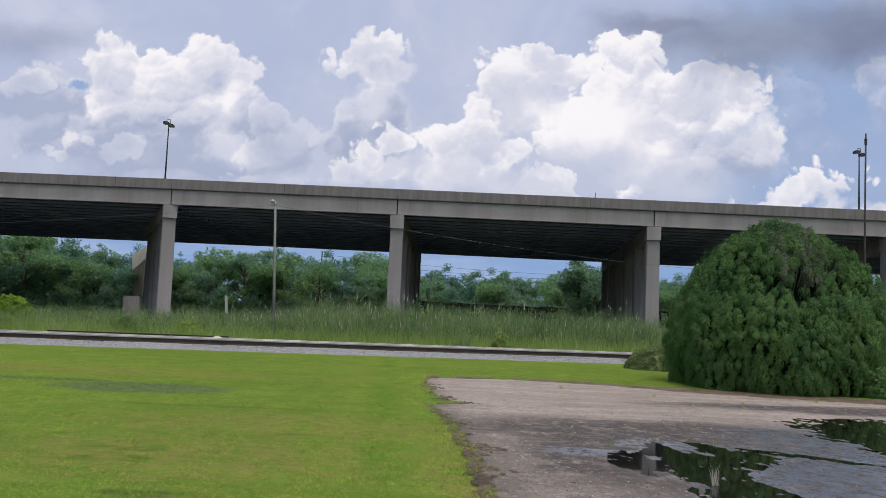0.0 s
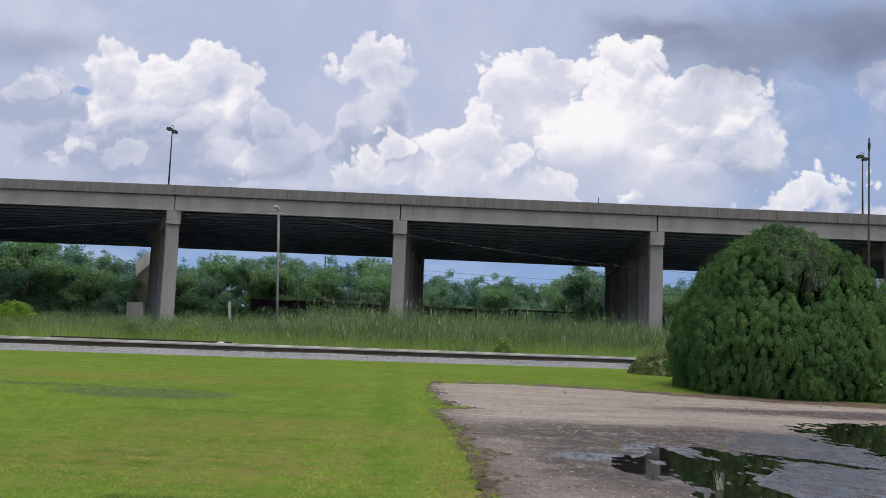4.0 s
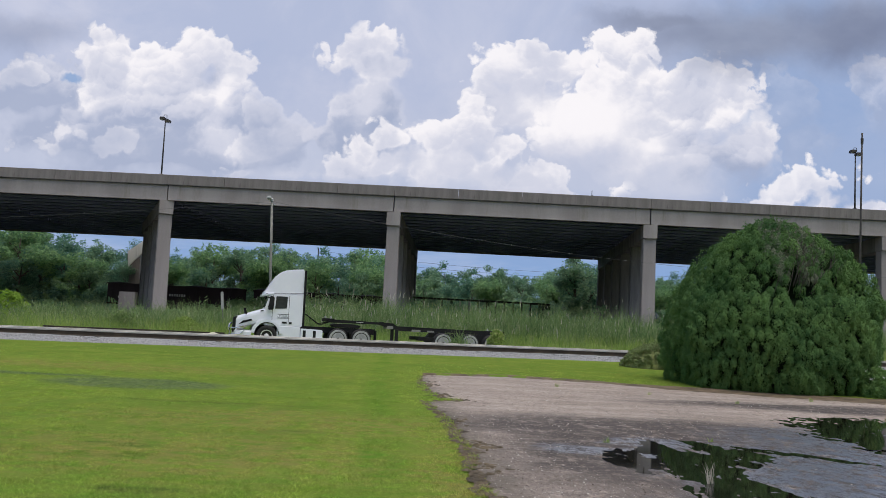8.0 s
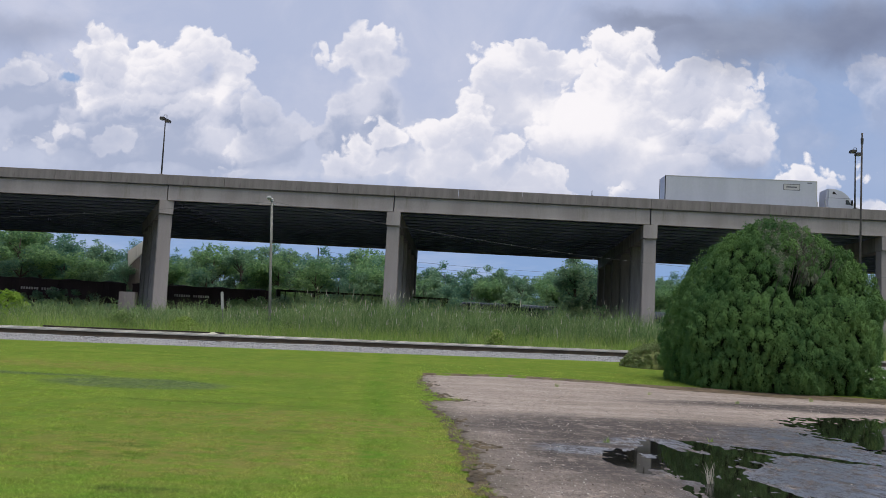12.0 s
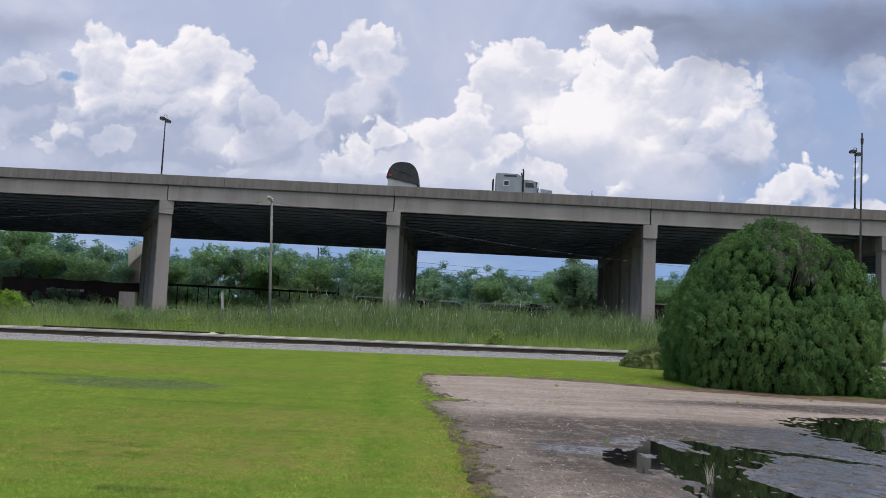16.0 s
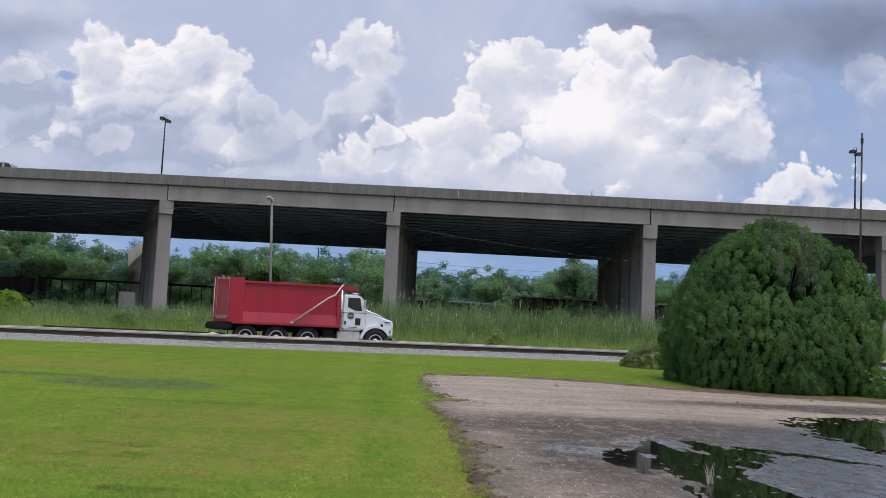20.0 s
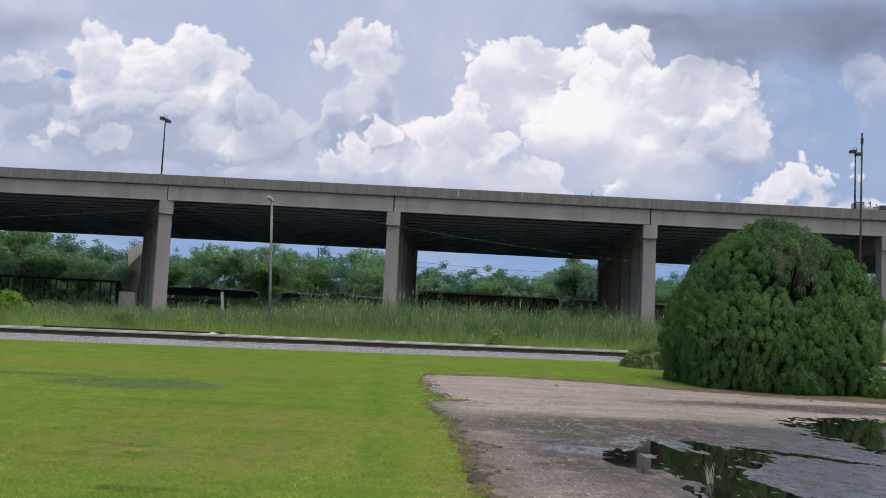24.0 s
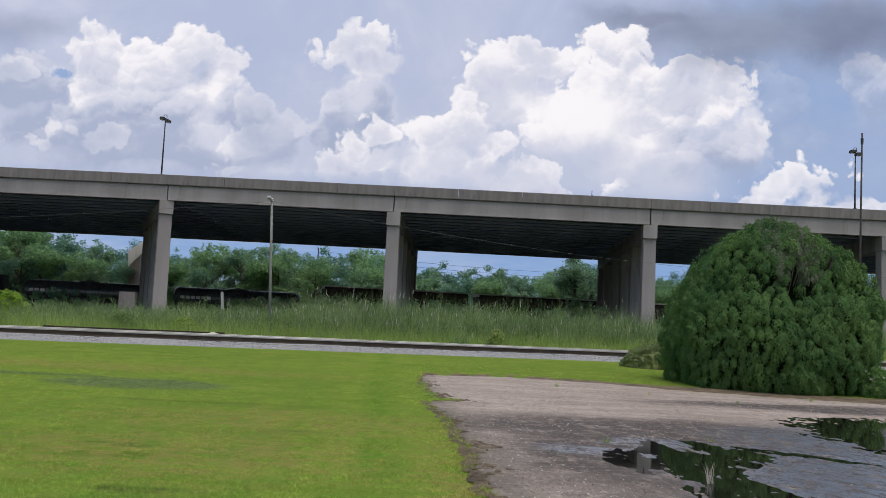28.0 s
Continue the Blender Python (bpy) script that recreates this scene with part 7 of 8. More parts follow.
    for s in (1, -1):
        part("mudflap", Shape().box(-7.35, -7.32, s * 0.5, s * 1.15, 0.25, 0.95), BLACK_STEEL, base)
        part("mudflap", Shape().box(-3.22, -3.19, s * 0.5, s * 1.15, 0.35, 1.1), BLACK_STEEL, base)
        part("hanger", Shape().box(-7.72, -7.55, s * 0.7, s * 0.9, 0.42, 0.9), GREY_STEEL, base)
    rolling = [wheel(base, -0.9, s * 0.98, 0.53, 0.32, RIM_PALE) for s in (1, -1)]
    for x in (-3.92, -5.27, -6.58):
        part("axle", Shape().tube([(x, -0.9, 0.53), (x, 0.9, 0.53)], 0.09, 10), BLACK_STEEL, base)
        rolling += [wheel(base, x, s * 0.86, 0.53, 0.56, RIM_PALE) for s in (1, -1)]
    return base, rolling


def simple_wheels(base, xs, r=0.51, y=0.84, w=0.5):
    for x in xs:
        for s in (1, -1):
            wheel(base, x, s * y, r, w)


def highway_tractor():
    base = thing("semi_tractor", "pale aerodynamic sleeper tractor on the overpass", "truck")
    part("frame", Shape().box(-7.4, -0.6, -0.45, 0.45, 0.7, 1.0), BLACK_STEEL, base)
    part("hood", loft([(-0.1, 0.8, 0.5, 1.2, 0.2), (-0.5, 1.0, 0.45, 1.4, 0.25), (-1.75, 1.08, 0.5, 1.72, 0.25)]), OFF_WHITE, base, "", 0, True)
    part("cab", Shape().prism([(-1.6, 0.5), (-1.6, 1.7), (-2.25, 2.48), (-4.55, 2.5), (-4.55, 0.5)], -1.14, 1.14), OFF_WHITE, base, "", 0.12)
    part("roof_fairing", Shape().prism([(-1.95, 2.18), (-2.35, 2.75), (-2.95, 3.18), (-3.6, 3.38), (-4.5, 3.44), (-4.56, 2.2)], -1.12, 1.12), OFF_WHITE, base, "curved pale roof fairing", 0.16)
    part("windshield", Shape().add([(-1.63, -0.95, 1.72), (-1.63, 0.95, 1.72), (-2.24, 0.88, 2.42), (-2.24, -0.88, 2.42), (-1.7, -0.95, 1.72), (-1.7, 0.95, 1.72), (-2.3, 0.88, 2.42), (-2.3, -0.88, 2.42)], [(0, 1, 2, 3), (4, 7, 6, 5), (0, 4, 5, 1), (1, 5, 6, 2), (2, 6, 7, 3), (3, 7, 4, 0)]), GLASS_DARK, base)
    both(base, "side_window", [(-2.1, 1.8), (-2.65, 1.8), (-2.65, 2.24), (-2.38, 2.28)], 1.142, GLASS_DARK)
    both(base, "fairing_vent", [(-3.55, 2.82), (-4.0, 2.84), (-3.98, 3.08), (-3.85, 3.12)], 1.122, BLACK_STEEL)
    both(base, "roof_seam", [(-2.1, 2.42), (-4.5, 2.42), (-4.5, 2.45), (-2.1, 2.45)], 1.143, LETTER_DARK, 0.004)
    for s in (1, -1):
        part("mirror", Shape().box(-2.15, -2.0, s * 1.2, s * 1.4, 1.7, 2.25), BLACK_STEEL, base, "", 0.03)
        part("side_fairing", Shape().box(-6.0, -4.6, s * 0.95, s * 1.15, 0.35, 1.1), OFF_WHITE, base, "", 0.04)
        part("rear_rail", Shape().tube([(-4.62, s * 1.0, 1.2), (-4.72, s * 1.02, 2.0), (-4.66, s * 1.0, 2.3)], 0.05, 6), GREY_STEEL, base)
    simple_wheels(base, (-1.25,), 0.51, 0.98, 0.3)
    simple_wheels(base, (-5.6, -6.9))
    return base


def box_trailer():
    base = thing("box_trailer", "long plain pale grey box trailer with a small framed emblem", "trailer")
    x0, x1 = -5.25, -20.85
    part("box", Shape().box(x1, x0, -1.29, 1.29, 1.18, 4.06), OFF_WHITE, base, "smooth pale grey trailer box", 0.03)
    for s in (1, -1):
        part("top_rail", Shape().box(x1, x0, s * 1.285, s * 1.305, 3.97, 4.075), GREY_STEEL, base)
        part("bottom_rail", Shape().box(x1, x0, s * 1.285, s * 1.31, 1.15, 1.32), GREY_STEEL, base)
        part("corner_post", Shape().box(x0 - 0.1, x0 + 0.015, s * 1.22, s * 1.305, 1.2, 4.04), GREY_STEEL, base)
        part("rear_hinge", Shape().box(x1 - 0.03, x1 + 0.05, s * 1.26, s * 1.32, 1.3, 4.04), BLACK_STEEL, base)
        for i in range(1, 13):
            x = x0 - i * 1.24
            part("seam", Shape().box(x - 0.012, x + 0.012, s * 1.29, s * 1.296, 1.32, 3.97), OFF_WHITE, base)
        frame_y = s * 1.292
        emblem = part("emblem_frame", Shape().box(-8.7, -6.98, frame_y, frame_y + s * 0.006, 3.02, 3.68), LETTER_DARK, base)
        part("emblem_field", Shape().box(-8.63, -7.05, frame_y, frame_y + s * 0.012, 3.08, 3.62), GREY_STEEL, emblem)
        part("emblem_bar", Shape().box(-8.4, -7.3, frame_y, frame_y + s * 0.018, 3.30, 3.42), LETTER_DARK, emblem)
        part("number_bar", Shape().box(-6.25, -5.75, frame_y, frame_y + s * 0.006, 3.8, 3.88), LETTER_DARK, base)
    part("chassis", Shape().box(x1 + 0.2, -12.0, -0.5, 0.5, 0.8, 1.18).box(-9.0, -8.8, -0.9, 0.9, 0.3, 1.18), BLACK_STEEL, base)
    simple_wheels(base, (-19.0, -20.3))
    return base


def silver_tractor():
    base = thing("semi_tractor", "silver long-nosed sleeper tractor with tall stacks", "truck")
    part("frame", Shape().box(-8.4, -0.5, -0.45, 0.45, 0.75, 1.05), BLACK_STEEL, base)
    part("hood", loft([(-0.1, 0.75, 0.8, 1.7, 0.1), (-0.2, 0.85, 0.75, 1.82, 0.12), (-1.75, 1.0, 0.9, 1.98, 0.14)]), SILVER_PAINT, base)
    part("bumper", Shape().box(-0.25, 0.0, -1.15, 1.15, 0.35, 0.8), CHROME, base, "", 0.04)
    part("cab", Shape().prism([(-1.7, 0.9), (-1.7, 1.95), (-1.9, 2.55), (-2.1, 2.72), (-3.35, 2.8), (-3.35, 0.9)], -1.05, 1.05), SILVER_PAINT, base, "", 0.07)
    part("sleeper", Shape().prism([(-3.3, 0.9), (-3.3, 3.05), (-3.75, 3.32), (-6.05, 3.38), (-6.1, 0.9)], -1.16, 1.16), SILVER_PAINT, base, "boxy silver sleeper", 0.08)
    part("windshield", Shape().box(-1.9, -1.78, -0.9, 0.9, 2.0, 2.45), GLASS_DARK, base)
    part("sun_visor", Shape().prism([(-1.55, 2.42), (-1.9, 2.56), (-1.9, 2.62), (-1.55, 2.48)], -1.05, 1.05), SILVER_PAINT, base)
    both(base, "side_window", [(-2.0, 1.95), (-2.95, 1.95), (-2.95, 2.45), (-2.15, 2.45)], 1.052, GLASS_DARK)
    both(base, "window_frame", [(-4.65, 2.0), (-5.25, 2.0), (-5.25, 2.62), (-4.65, 2.62)], 1.162, WHITE_PETAL)
    both(base, "sleeper_window", [(-4.72, 2.07), (-5.18, 2.07), (-5.18, 2.55), (-4.72, 2.55)], 1.175, GLASS_DARK)
    both(base, "upper_window", [(-3.9, 2.98), (-5.2, 3.0), (-5.2, 3.18), (-3.9, 3.16)], 1.162, GLASS_DARK)
    for s in (1, -1):
        part("exhaust_stack", Shape().tube([(-3.2, s * 1.2, 0.9), (-3.2, s * 1.2, 3.6), (-3.28, s * 1.2, 3.85)], 0.085, 10), DARK_POLE, base, "tall dark exhaust stack", 0, True)
        part("air_cleaner", Shape().turned([(1.1, 0.16), (1.15, 0.2), (1.9, 0.2), (1.98, 0.12)], (-1.5, s * 1.1, 0), "z", 14), CHROME, base, "", 0, True)
        part("mirror", Shape().box(-1.75, -1.6, s * 1.2, s * 1.4, 1.9, 2.4), CHROME, base)
    part("headache_rack", Shape().box(-6.4, -6.25, -1.1, 1.1, 1.1, 2.7), BLACK_STEEL, base)
    simple_wheels(base, (-1.1,), 0.52, 1.0, 0.3)
    simple_wheels(base, (-6.5, -7.8))
    return base


def flatbed():
    base = thing("flatbed_trailer", "low flatbed trailer carrying a tarped load", "trailer")
    part("deck", Shape().box(-21.2, -6.6, -1.28, 1.28, 1.25, 1.45), BLACK_STEEL, base, "", 0.02)
    for s in (1, -1):
        part("side_rail", Shape().box(-21.2, -6.6, s * 1.28, s * 1.33, 1.28, 1.42), WHEEL_METAL, base)
        part("main_beam", Shape().box(-20.8, -8.2, s * 0.4, s * 0.55, 0.85, 1.25), BLACK_STEEL, base)
        part("landing_leg", Shape().box(-9.4, -9.2, s * 0.6, s * 0.75, 0.3, 1.25), BLACK_STEEL, base)
    simple_wheels(base, (-18.9, -20.2))
    return base


def tarped_coil():
    base = thing("tarped_load", "tall rounded load under a black tarpaulin, pale below", "covered load")
    c, h = -15.85, 1.72
    out = [(c + h * s * (abs(math.cos(a)) ** 0.75) * (1 if math.cos(a) > 0 else -1), 1.45 + 2.62 * math.sin(a) ** 0.7) for s in (1,) for a in [math.pi * i / 22 for i in range(23)]]
    part("load", Shape().prism([(c + (x - c) * 0.9, 1.46 + (z - 1.45) * 0.94) for x, z in out], -1.12, 1.12), GREY_STEEL, base, "pale wrapped load", 0.05)
    upper = []
    for x, z in out:                            # the sheet hangs lower in front than behind
        t = (x - c) / h
        upper.append((x, max(z, 2.05 + 0.6 * (1 - t * t) - 0.35 * t)))
    part("tarpaulin", Shape().prism(upper, -1.22, 1.22), TARP_BLACK, base, "sagging black tarpaulin", 0.07)
    for s in (1, -1):
        part("tarp_fold", Shape().tube([(c - 1.0, s * 1.23, 3.4), (c - 0.3, s * 1.235, 3.1), (c + 0.6, s * 1.235, 2.9), (c + 1.4, s * 1.23, 2.2)], [0.02, 0.035, 0.035, 0.015], 6), TARP_BLACK, base)
    part("red_tag", Shape().box(c - 1.45, c - 1.15, -1.25, -1.222, 2.5, 2.75), RED_PAINT, base, "small red tag")
    return base


def pickup_truck():
    base = thing("pickup_truck", "silver pickup truck with a tool rack and dark windows", "pickup truck")
    part("body", loft([(-0.05, 0.8, 0.45, 0.95, 0.15), (-0.3, 0.95, 0.4, 1.1, 0.2), (-1.6, 0.98, 0.4, 1.2, 0.15), (-3.9, 0.98, 0.4, 1.22, 0.12), (-5.8, 0.96, 0.45, 1.22, 0.12)]), SILVER_PAINT, base, "", 0, True)
    part("cab", Shape().prism([(-1.5, 1.15), (-2.15, 1.85), (-2.5, 1.98), (-3.55, 1.98), (-3.75, 1.85), (-3.85, 1.15)], -0.88, 0.88), SILVER_PAINT, base, "", 0.08)
    both(base, "side_window", [(-1.75, 1.25), (-2.65, 1.25), (-2.65, 1.88), (-2.22, 1.88)], 0.882, GLASS_DARK)
    both(base, "door_pillar", [(-2.68, 1.2), (-2.88, 1.2), (-2.88, 1.86), (-2.68, 1.86)], 0.884, GREY_STEEL)
    both(base, "side_window", [(-2.92, 1.25), (-3.72, 1.25), (-3.66, 1.88), (-2.92, 1.88)], 0.882, GLASS_DARK)
    for x in (-3.98, -5.6):
        for s in (1, -1):
            part("rack_post", Shape().tube([(x, s * 0.85, 1.2), (x, s * 0.85, 2.05)], 0.045, 6), GREY_STEEL, base)
    for s in (1, -1):
        part("rack_rail", Shape().tube([(-3.9, s * 0.85, 1.75), (-5.75, s * 0.85, 1.75)], 0.045, 6), GREY_STEEL, base)
        part("tool_chest", Shape().box(-5.3, -4.2, s * 0.6, s * 0.95, 1.22, 1.66), GREY_STEEL, base, "", 0.03)
    part("rack_box", Shape().box(-5.85, -5.15, -0.8, 0.8, 1.3, 2.28), GREY_STEEL, base, "pale boxy tool cabinet", 0.04)
    for z in (1.72, 1.95, 2.14):
        part("drawer_seam", Shape().box(-5.8, -5.2, -0.815, -0.8, z, z + 0.05), LETTER_DARK, base)
    part("work_light", Shape().tube([(-4.05, 0.3, 1.3), (-4.1, 0.3, 2.5)], 0.05, 6).tube([(-4.1, 0.3, 2.4), (-4.35, 0.3, 2.2)], 0.04, 6), BLACK_STEEL, base)
    part("vice", Shape().box(-5.75, -5.4, -0.2, 0.3, 1.9, 2.15).tube([(-5.6, 0, 1.2), (-5.6, 0, 2.4)], 0.05, 6), BLACK_STEEL, base)
    simple_wheels(base, (-1.05, -4.55), 0.40, 0.82, 0.26)
    return base


# ---- freight train ----


def bogie(base, x):
    b = part("bogie", Shape().prism([(x - 1.1, 0.42), (x - 0.6, 0.34), (x + 0.6, 0.34), (x + 1.1, 0.42), (x + 1.1, 0.62), (x + 0.4, 0.82), (x - 0.4, 0.82), (x - 1.1, 0.62)], -1.05, -0.93).prism([(x - 1.1, 0.42), (x - 0.6, 0.34), (x + 0.6, 0.34), (x + 1.1, 0.42), (x + 1.1, 0.62), (x + 0.4, 0.82), (x - 0.4, 0.82), (x - 1.1, 0.62)], 0.93, 1.05).box(x - 0.25, x + 0.25, -1.0, 1.0, 0.5, 0.8), RUST, base)
    for d in (-0.85, 0.85):
        part("wheelset", Shape().turned([(-0.78, 0.46), (-0.70, 0.42), (-0.66, 0.42), (-0.64, 0.08), (0.64, 0.08), (0.66, 0.42), (0.70, 0.42), (0.78, 0.46)], (x + d, 0, 0.44), "y", 16), RUST, b)


def car_ends(base, length):
    for x in (-0.35, length + 0.05):
        part("coupler", Shape().box(x, x + 0.32, -0.12, 0.12, 0.75, 0.98), RUST, base)
    bogie(base, 2.0)
    bogie(base, length - 2.0)


def hopper(length):
    base = thing("hopper_car", "grimy maroon hopper car of a freight train", "railway car", "freight train")
    part("body", Shape().prism([(0.1, 2.3), (1.9, 1.3), (3.2, 0.95), (length - 3.2, 0.95), (length - 1.9, 1.3), (length - 0.1, 2.3), (length - 0.1, 3.95), (0.1, 3.95)], -1.45, 1.45), MAROON, base, "", 0.03)
    part("heaped_load", strip_load(length), None, base, "dark heaped load")
    for s in (1, -1):
        part("top_chord", Shape().box(0, length, s * 1.42, s * 1.56, 3.84, 4.0), MAROON, base)
        part("side_sill", Shape().box(0, length, s * 1.42, s * 1.54, 1.28, 1.5), MAROON, base)
        for i in range(12):
            x = 0.5 + (length - 1.0) * i / 11
            part("side_rib", Shape().box(x - 0.06, x + 0.06, s * 1.45, s * 1.56, 1.5, 3.86), MAROON, base)
        for i in range(15):
            if i == 7:
                continue
            x = 5.2 + i * 0.3
            part("lettering_bar", Shape().box(x, x + 0.2, s * 1.565, s * 1.58, 2.62, 2.92), LETTER_PALE, base)
        part("number_bar", Shape().box(1.4, 2.3, s * 1.565, s * 1.58, 2.1, 2.35), LETTER_PALE, base)
    part("end_ladder", Shape().box(0.05, 0.1, -1.4, -1.0, 1.0, 3.9), MAROON, base)
    car_ends(base, length)
    return base


def strip_load(length):
    xs, ys = np.linspace(0.4, length - 0.4, 40), np.linspace(-1.35, 1.35, 9)
    return sheet_mesh("heaped_load", xs, ys, lambda x, y: 3.9 + 0.28 * (1 - (y / 1.4) ** 2) * (0.6 + 0.4 * np.sin(x * 1.3)) + 0.06 * fbm(x * 3, y * 3, 3), BLACK_STEEL)


def centerbeam(length):
    base = thing("centerbeam_car", "empty dark centre-beam flatcar of a freight train", "railway car", "freight train")
    part("deck", Shape().box(0, length, -1.45, 1.45, 0.98, 1.2), BLACK_STEEL, base)
    for x0, x1 in ((0.0, 0.5), (length - 0.5, length)):
        part("bulkhead", Shape().prism([(x0, 1.2), (x1, 1.2), (x1, 4.25), (x0, 4.25)], -1.4, 1.4), BLACK_STEEL, base)
    part("top_beam", Shape().box(0.1, length - 0.1, -0.5, 0.5, 4.02, 4.28), BLACK_STEEL, base, "dark top beam")
    n = 17
    for i in range(n):
        x = 1.2 + (length - 2.4) * i / (n - 1)
        for s in (1, -1):
            part("post", Shape().box(x - 0.05, x + 0.05, s * 0.1, s * 0.22, 1.2, 4.05), GREY_STEEL if i in (7, 8) else BLACK_STEEL, base, "pale upright post" if i in (7, 8) else "")
    for i in (6, 10):
        x = 1.2 + (length - 2.4) * i / (n - 1)
        part("brace", Shape().tube([(x, -0.3, 4.0), (x + 1.3, -0.3, 1.2)], 0.06, 6), BLACK_STEEL, base)
    car_ends(base, length)
    return base


def tank_car(length):
    base = thing("tank_car", "glossy black tank car of a freight train", "railway car", "freight train")
    part("tank", Shape().turned([(0.55, 0.3), (0.62, 0.9), (0.85, 1.28), (1.25, 1.46), (length - 1.25, 1.46), (length - 0.85, 1.28), (length - 0.62, 0.9), (length - 0.55, 0.3)], (0, 0, 2.48), "x", 32), TANK_BLACK, base, "", 0, True)
    part("dome", Shape().turned([(3.85, 0.5), (4.1, 0.5), (4.14, 0.4)], (length / 2, 0, 0), "z", 16), TANK_BLACK, base)
    part("walkway", Shape().box(length / 2 - 1.2, length / 2 + 1.2, -0.75, 0.75, 3.93, 3.97), BLACK_STEEL, base)
    part("underframe", Shape().box(0.0, 3.2, -1.3, 1.3, 0.92, 1.12).box(length - 3.2, length, -1.3, 1.3, 0.92, 1.12), BLACK_STEEL, base)
    for x in (2.2, length - 2.2):
        part("saddle", Shape().box(x - 0.25, x + 0.25, -1.1, 1.1, 1.0, 1.9), BLACK_STEEL, base)
    for s in (1, -1):
        for i in range(6):
            x = 1.5 + i * 0.66
            part("lettering_bar", Shape().box(x, x + 0.52, s * 1.40, s * 1.475, 2.42, 2.80), LETTER_PALE, base)
        part("handrail", Shape().tube([(0.3, s * 1.5, 1.5), (0.3, s * 1.5, 2.0), (length - 0.3, s * 1.5, 2.0), (length - 0.3, s * 1.5, 1.5)], 0.025, 5), BLACK_STEEL, base)
        part("ladder", Shape().box(length / 2 - 0.25, length / 2 - 0.2, s * 1.44, s * 1.5, 1.2, 3.6).box(length / 2 + 0.2, length / 2 + 0.25, s * 1.44, s * 1.5, 1.2, 3.6), BLACK_STEEL, base)
    car_ends(base, length)
    return base


def gondola(length):
    base = thing("gondola_car", "tall rusty-brown gondola car with a pale top rim", "railway car", "freight train")
    part("body", Shape().box(0.1, length - 0.1, -1.45, 1.45, 1.1, 5.0), MAROON, base)
    for s in (1, -1):
        part("top_rim", Shape().box(0, length, s * 1.4, s * 1.6, 4.98, 5.14), GREY_STEEL, base, "pale top rim", 0.02)
        part("side_sill", Shape().box(0, length, s * 1.42, s * 1.56, 1.05, 1.3), MAROON, base)
        for i in range(13):
            x = 0.4 + (length - 0.8) * i / 12
            part("side_rib", Shape().prism([(x - 0.1, 1.3), (x + 0.1, 1.3), (x + 0.07, 4.98), (x - 0.07, 4.98)], s * 1.45, s * 1.57), MAROON, base)
    for x in (0.0, length - 0.16):
        part("end_rim", Shape().box(x, x + 0.16, -1.5, 1.5, 4.7, 5.12), GREY_STEEL, base)
    car_ends(base, length)
    return base


# ---- everything that moves ----


def path(t0, t1, x0, speed, low, high):
    """Steady speed while between t0 and t1, gently slower far off on either side, inside low..high."""
    def at(t):
        x1 = x0 + speed * (t1 - t0)
        first, last = (low, high) if speed > 0 else (high, low)
        if t < t0:
            room = abs(x0 - first)
            return x0 - math.copysign(room * (1 - math.exp(-abs(speed) * (t0 - t) / room)), speed)
        if t > t1:
            room = abs(last - x1)
            return x1 + math.copysign(room * (1 - math.exp(-abs(speed) * (t - t1) / room)), speed)
        return x0 + speed * (t - t0)
    return at


TIMES = [i * 0.5 for i in range(57)]


def drive(base, rolling, where, place, radius, t0, t1, step):
    walk(base, [(t, place(where(t))) for t in TIMES])
    spin = [0.0] + [t0 + i * step for i in range(int((t1 - t0) / step) + 1)] + [28.0]
    start = where(t0)
    for w in rolling:
        rest = w.matrix_basis.translation.copy()
        rows = []
        for t in spin:
            turn = math.degrees(abs(where(min(max(t, t0), spin[-2])) - start) / radius)
            rows.append((t, Matrix.Translation(rest) @ Euler((0, radians(turn), 0)).to_matrix().to_4x4()))
        walk(w, rows)


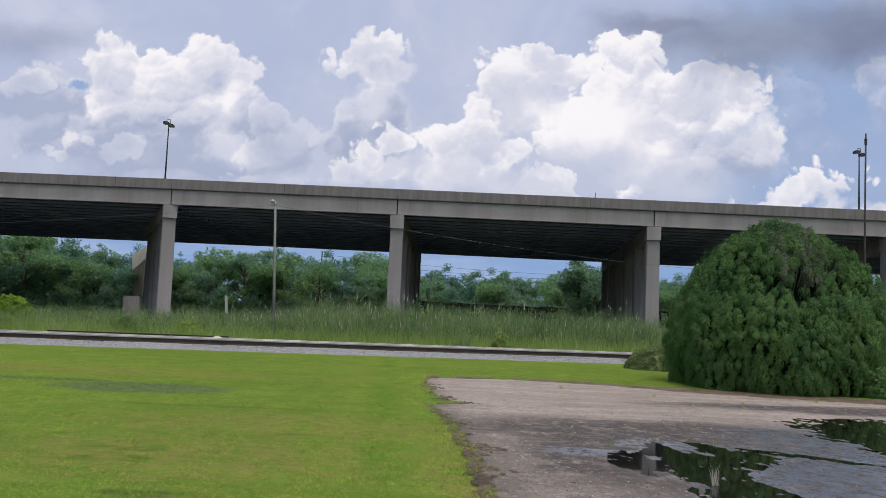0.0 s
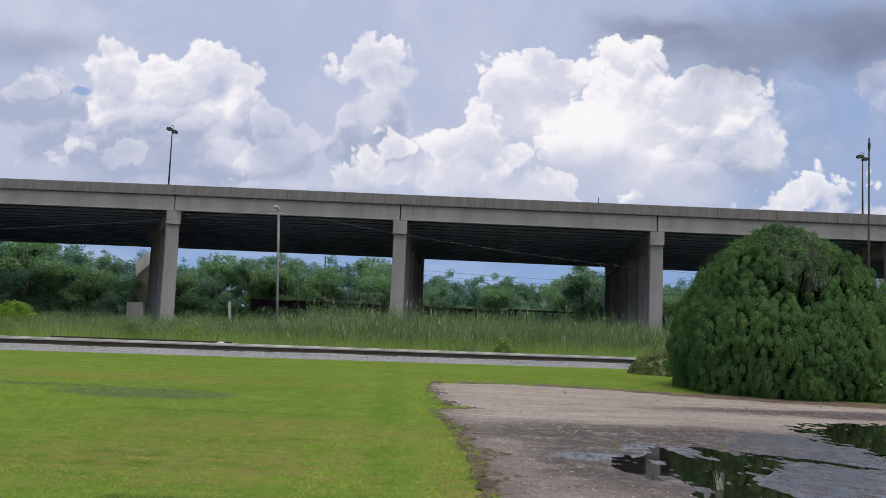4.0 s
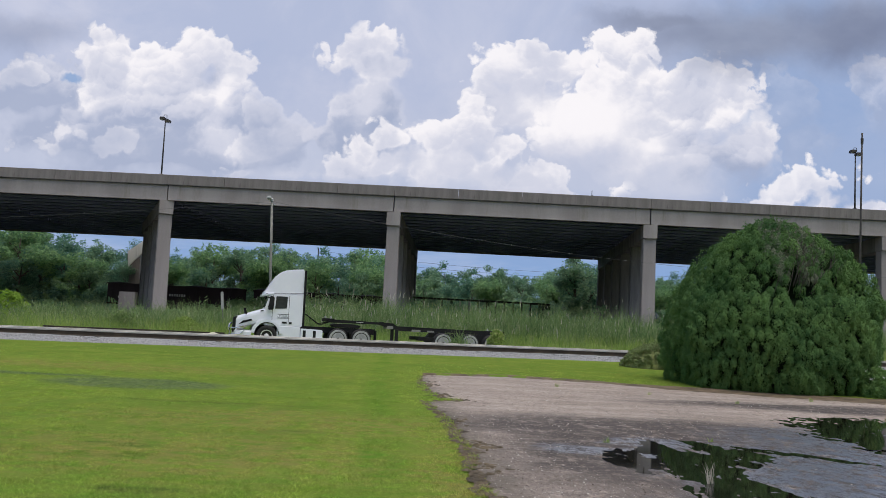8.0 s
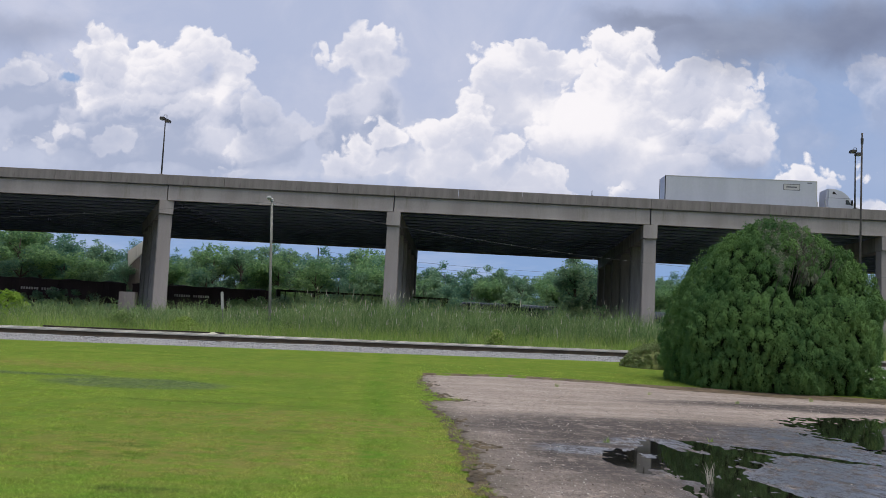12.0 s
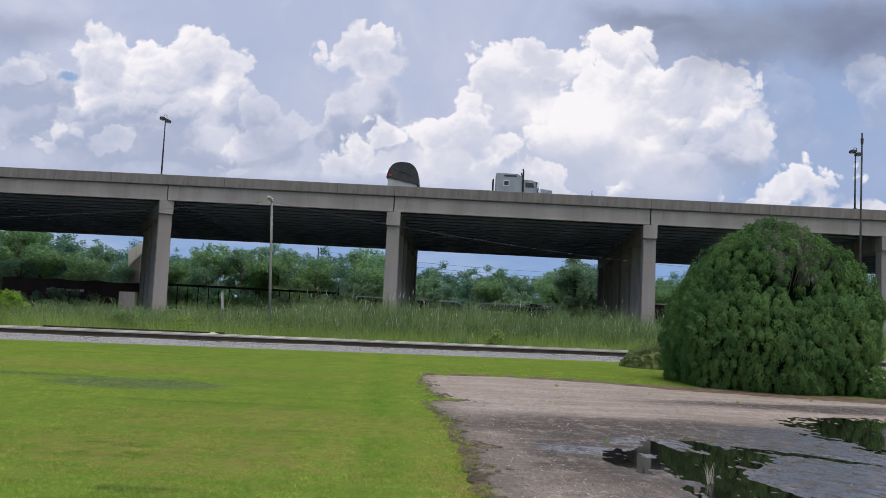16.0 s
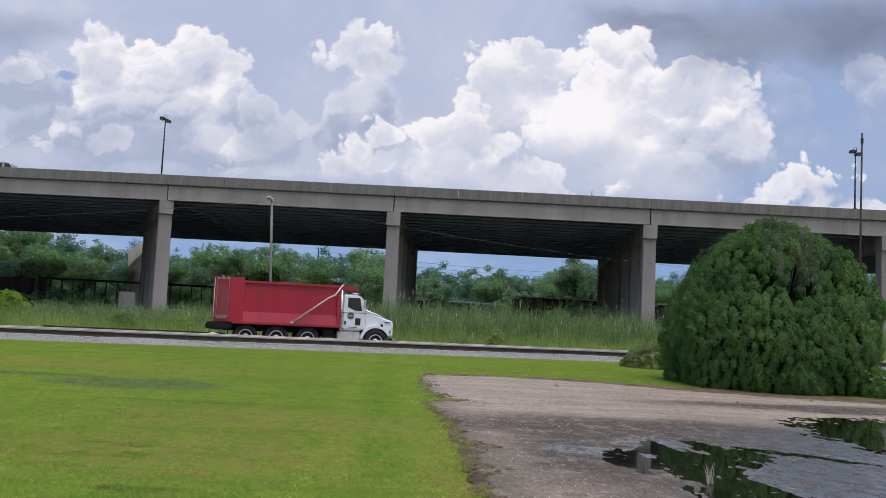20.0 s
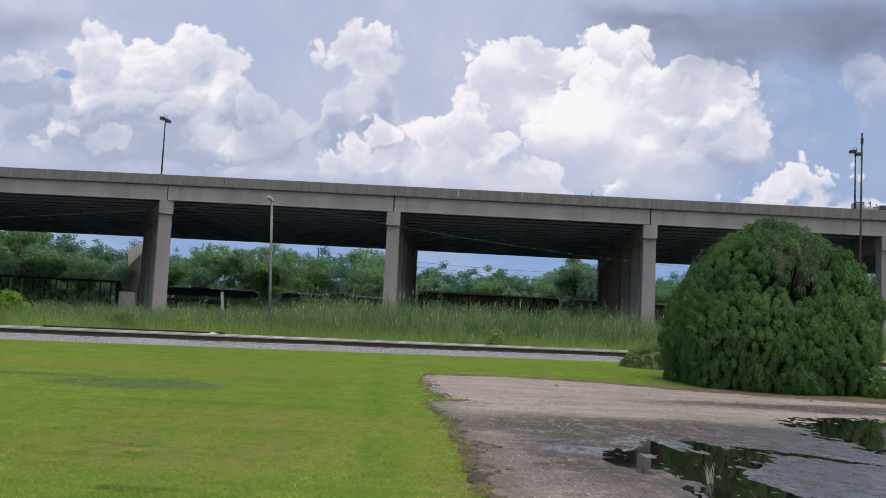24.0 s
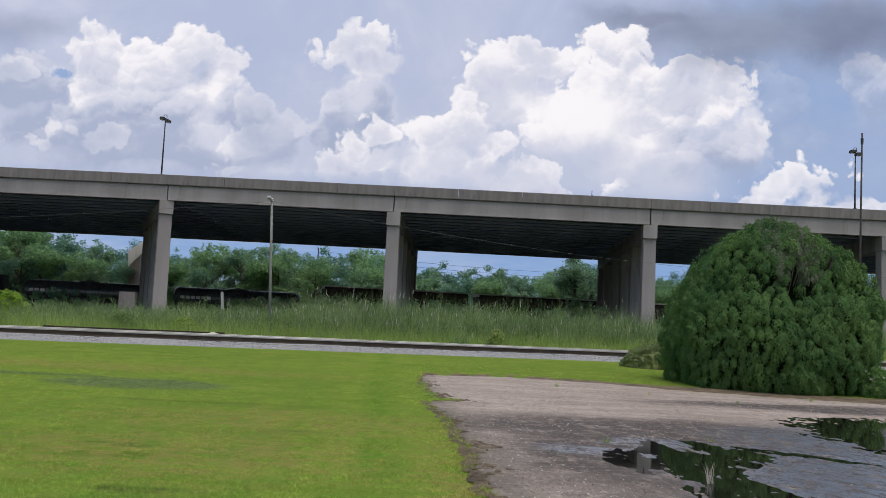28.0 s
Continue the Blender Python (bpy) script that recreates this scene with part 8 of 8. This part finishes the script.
def motions():
    # the clouds drift slowly
    walk(clouds, [(t, pose(*EYE, -0.0105 * (28 - t), 0, -0.0255 * (28 - t))) for t in (0.0, 7.0, 14.0, 21.0, 28.0)])
    # road
    rolls = path(5.0, 11.5, 20.81, -10.40, -250, 240)

    def white(t):
        return rolls(t) + 0.74 * max(0.0, 7.1 - t)          # slowing a little as it passes
    for made in (white_tractor(), container_chassis()):
        drive(made[0], made[1], white, lambda d: on_line(WHITE_LANE, d, -0.09, 180), 0.49, 5.6, 10.6, 1 / 15)
    red = path(18.6, 22.0, -26.58, 17.35, -260, 250)
    made = red_dump_truck()
    drive(made[0], made[1], red, lambda d: on_line(RED_LANE, d, -0.09), 0.53, 19.0, 21.6, 1 / 30)
    # overpass
    lane = 92.05

    def deck(x):
        return pose(x, lane + SKEW * x, top_z(x - 5) - 0.86 - CROSS * 4.4, 0, 0, DECK_HEADING)
    haul = path(8.0, 13.4, -61.35, 26.13, -222, 222)
    for ob, ahead in ((highway_tractor(), 0.85), (box_trailer(), 0.45)):
        walk(ob, [(t, deck(haul(t) + ahead)) for t in TIMES])
    coil = path(13.6, 19.0, 34.55 - 3.4 * 23.27, 23.27, -218, 222)
    for ob in (silver_tractor(), flatbed(), tarped_coil()):
        walk(ob, [(t, deck(coil(t))) for t in TIMES])
    pick = path(19.6, 24.6, -21.2 - 1.4 * 23.27, 23.27, -220, 222)
    walk(pickup_truck(), [(t, deck(pick(t))) for t in TIMES])
    # freight train, slowing as it goes
    went = [(0, 0), (3, 17.8), (6, 32.1), (8, 39.9), (10, 47.5), (12, 55.2), (15, 66.8), (18, 77.7), (21, 88.1), (24, 98.6), (26, 105.5), (28, 112.3)]
    cars = [(hopper, -4.3, 17.4), (hopper, 14.0, 17.4), (centerbeam, 32.3, 23.6), (tank_car, 57.4, 16.8), (tank_car, 75.6, 17.6), (gondola, 95.6, 20.4), (gondola, 117.4, 20.4), (gondola, 139.2, 20.4), (gondola, 161.0, 20.4)]
    for build, first, length in cars:
        car = build(length)
        walk(car, [(t, on_line(FAR_TRACK_Y, first - d, 0.30)) for t, d in went])


motions()
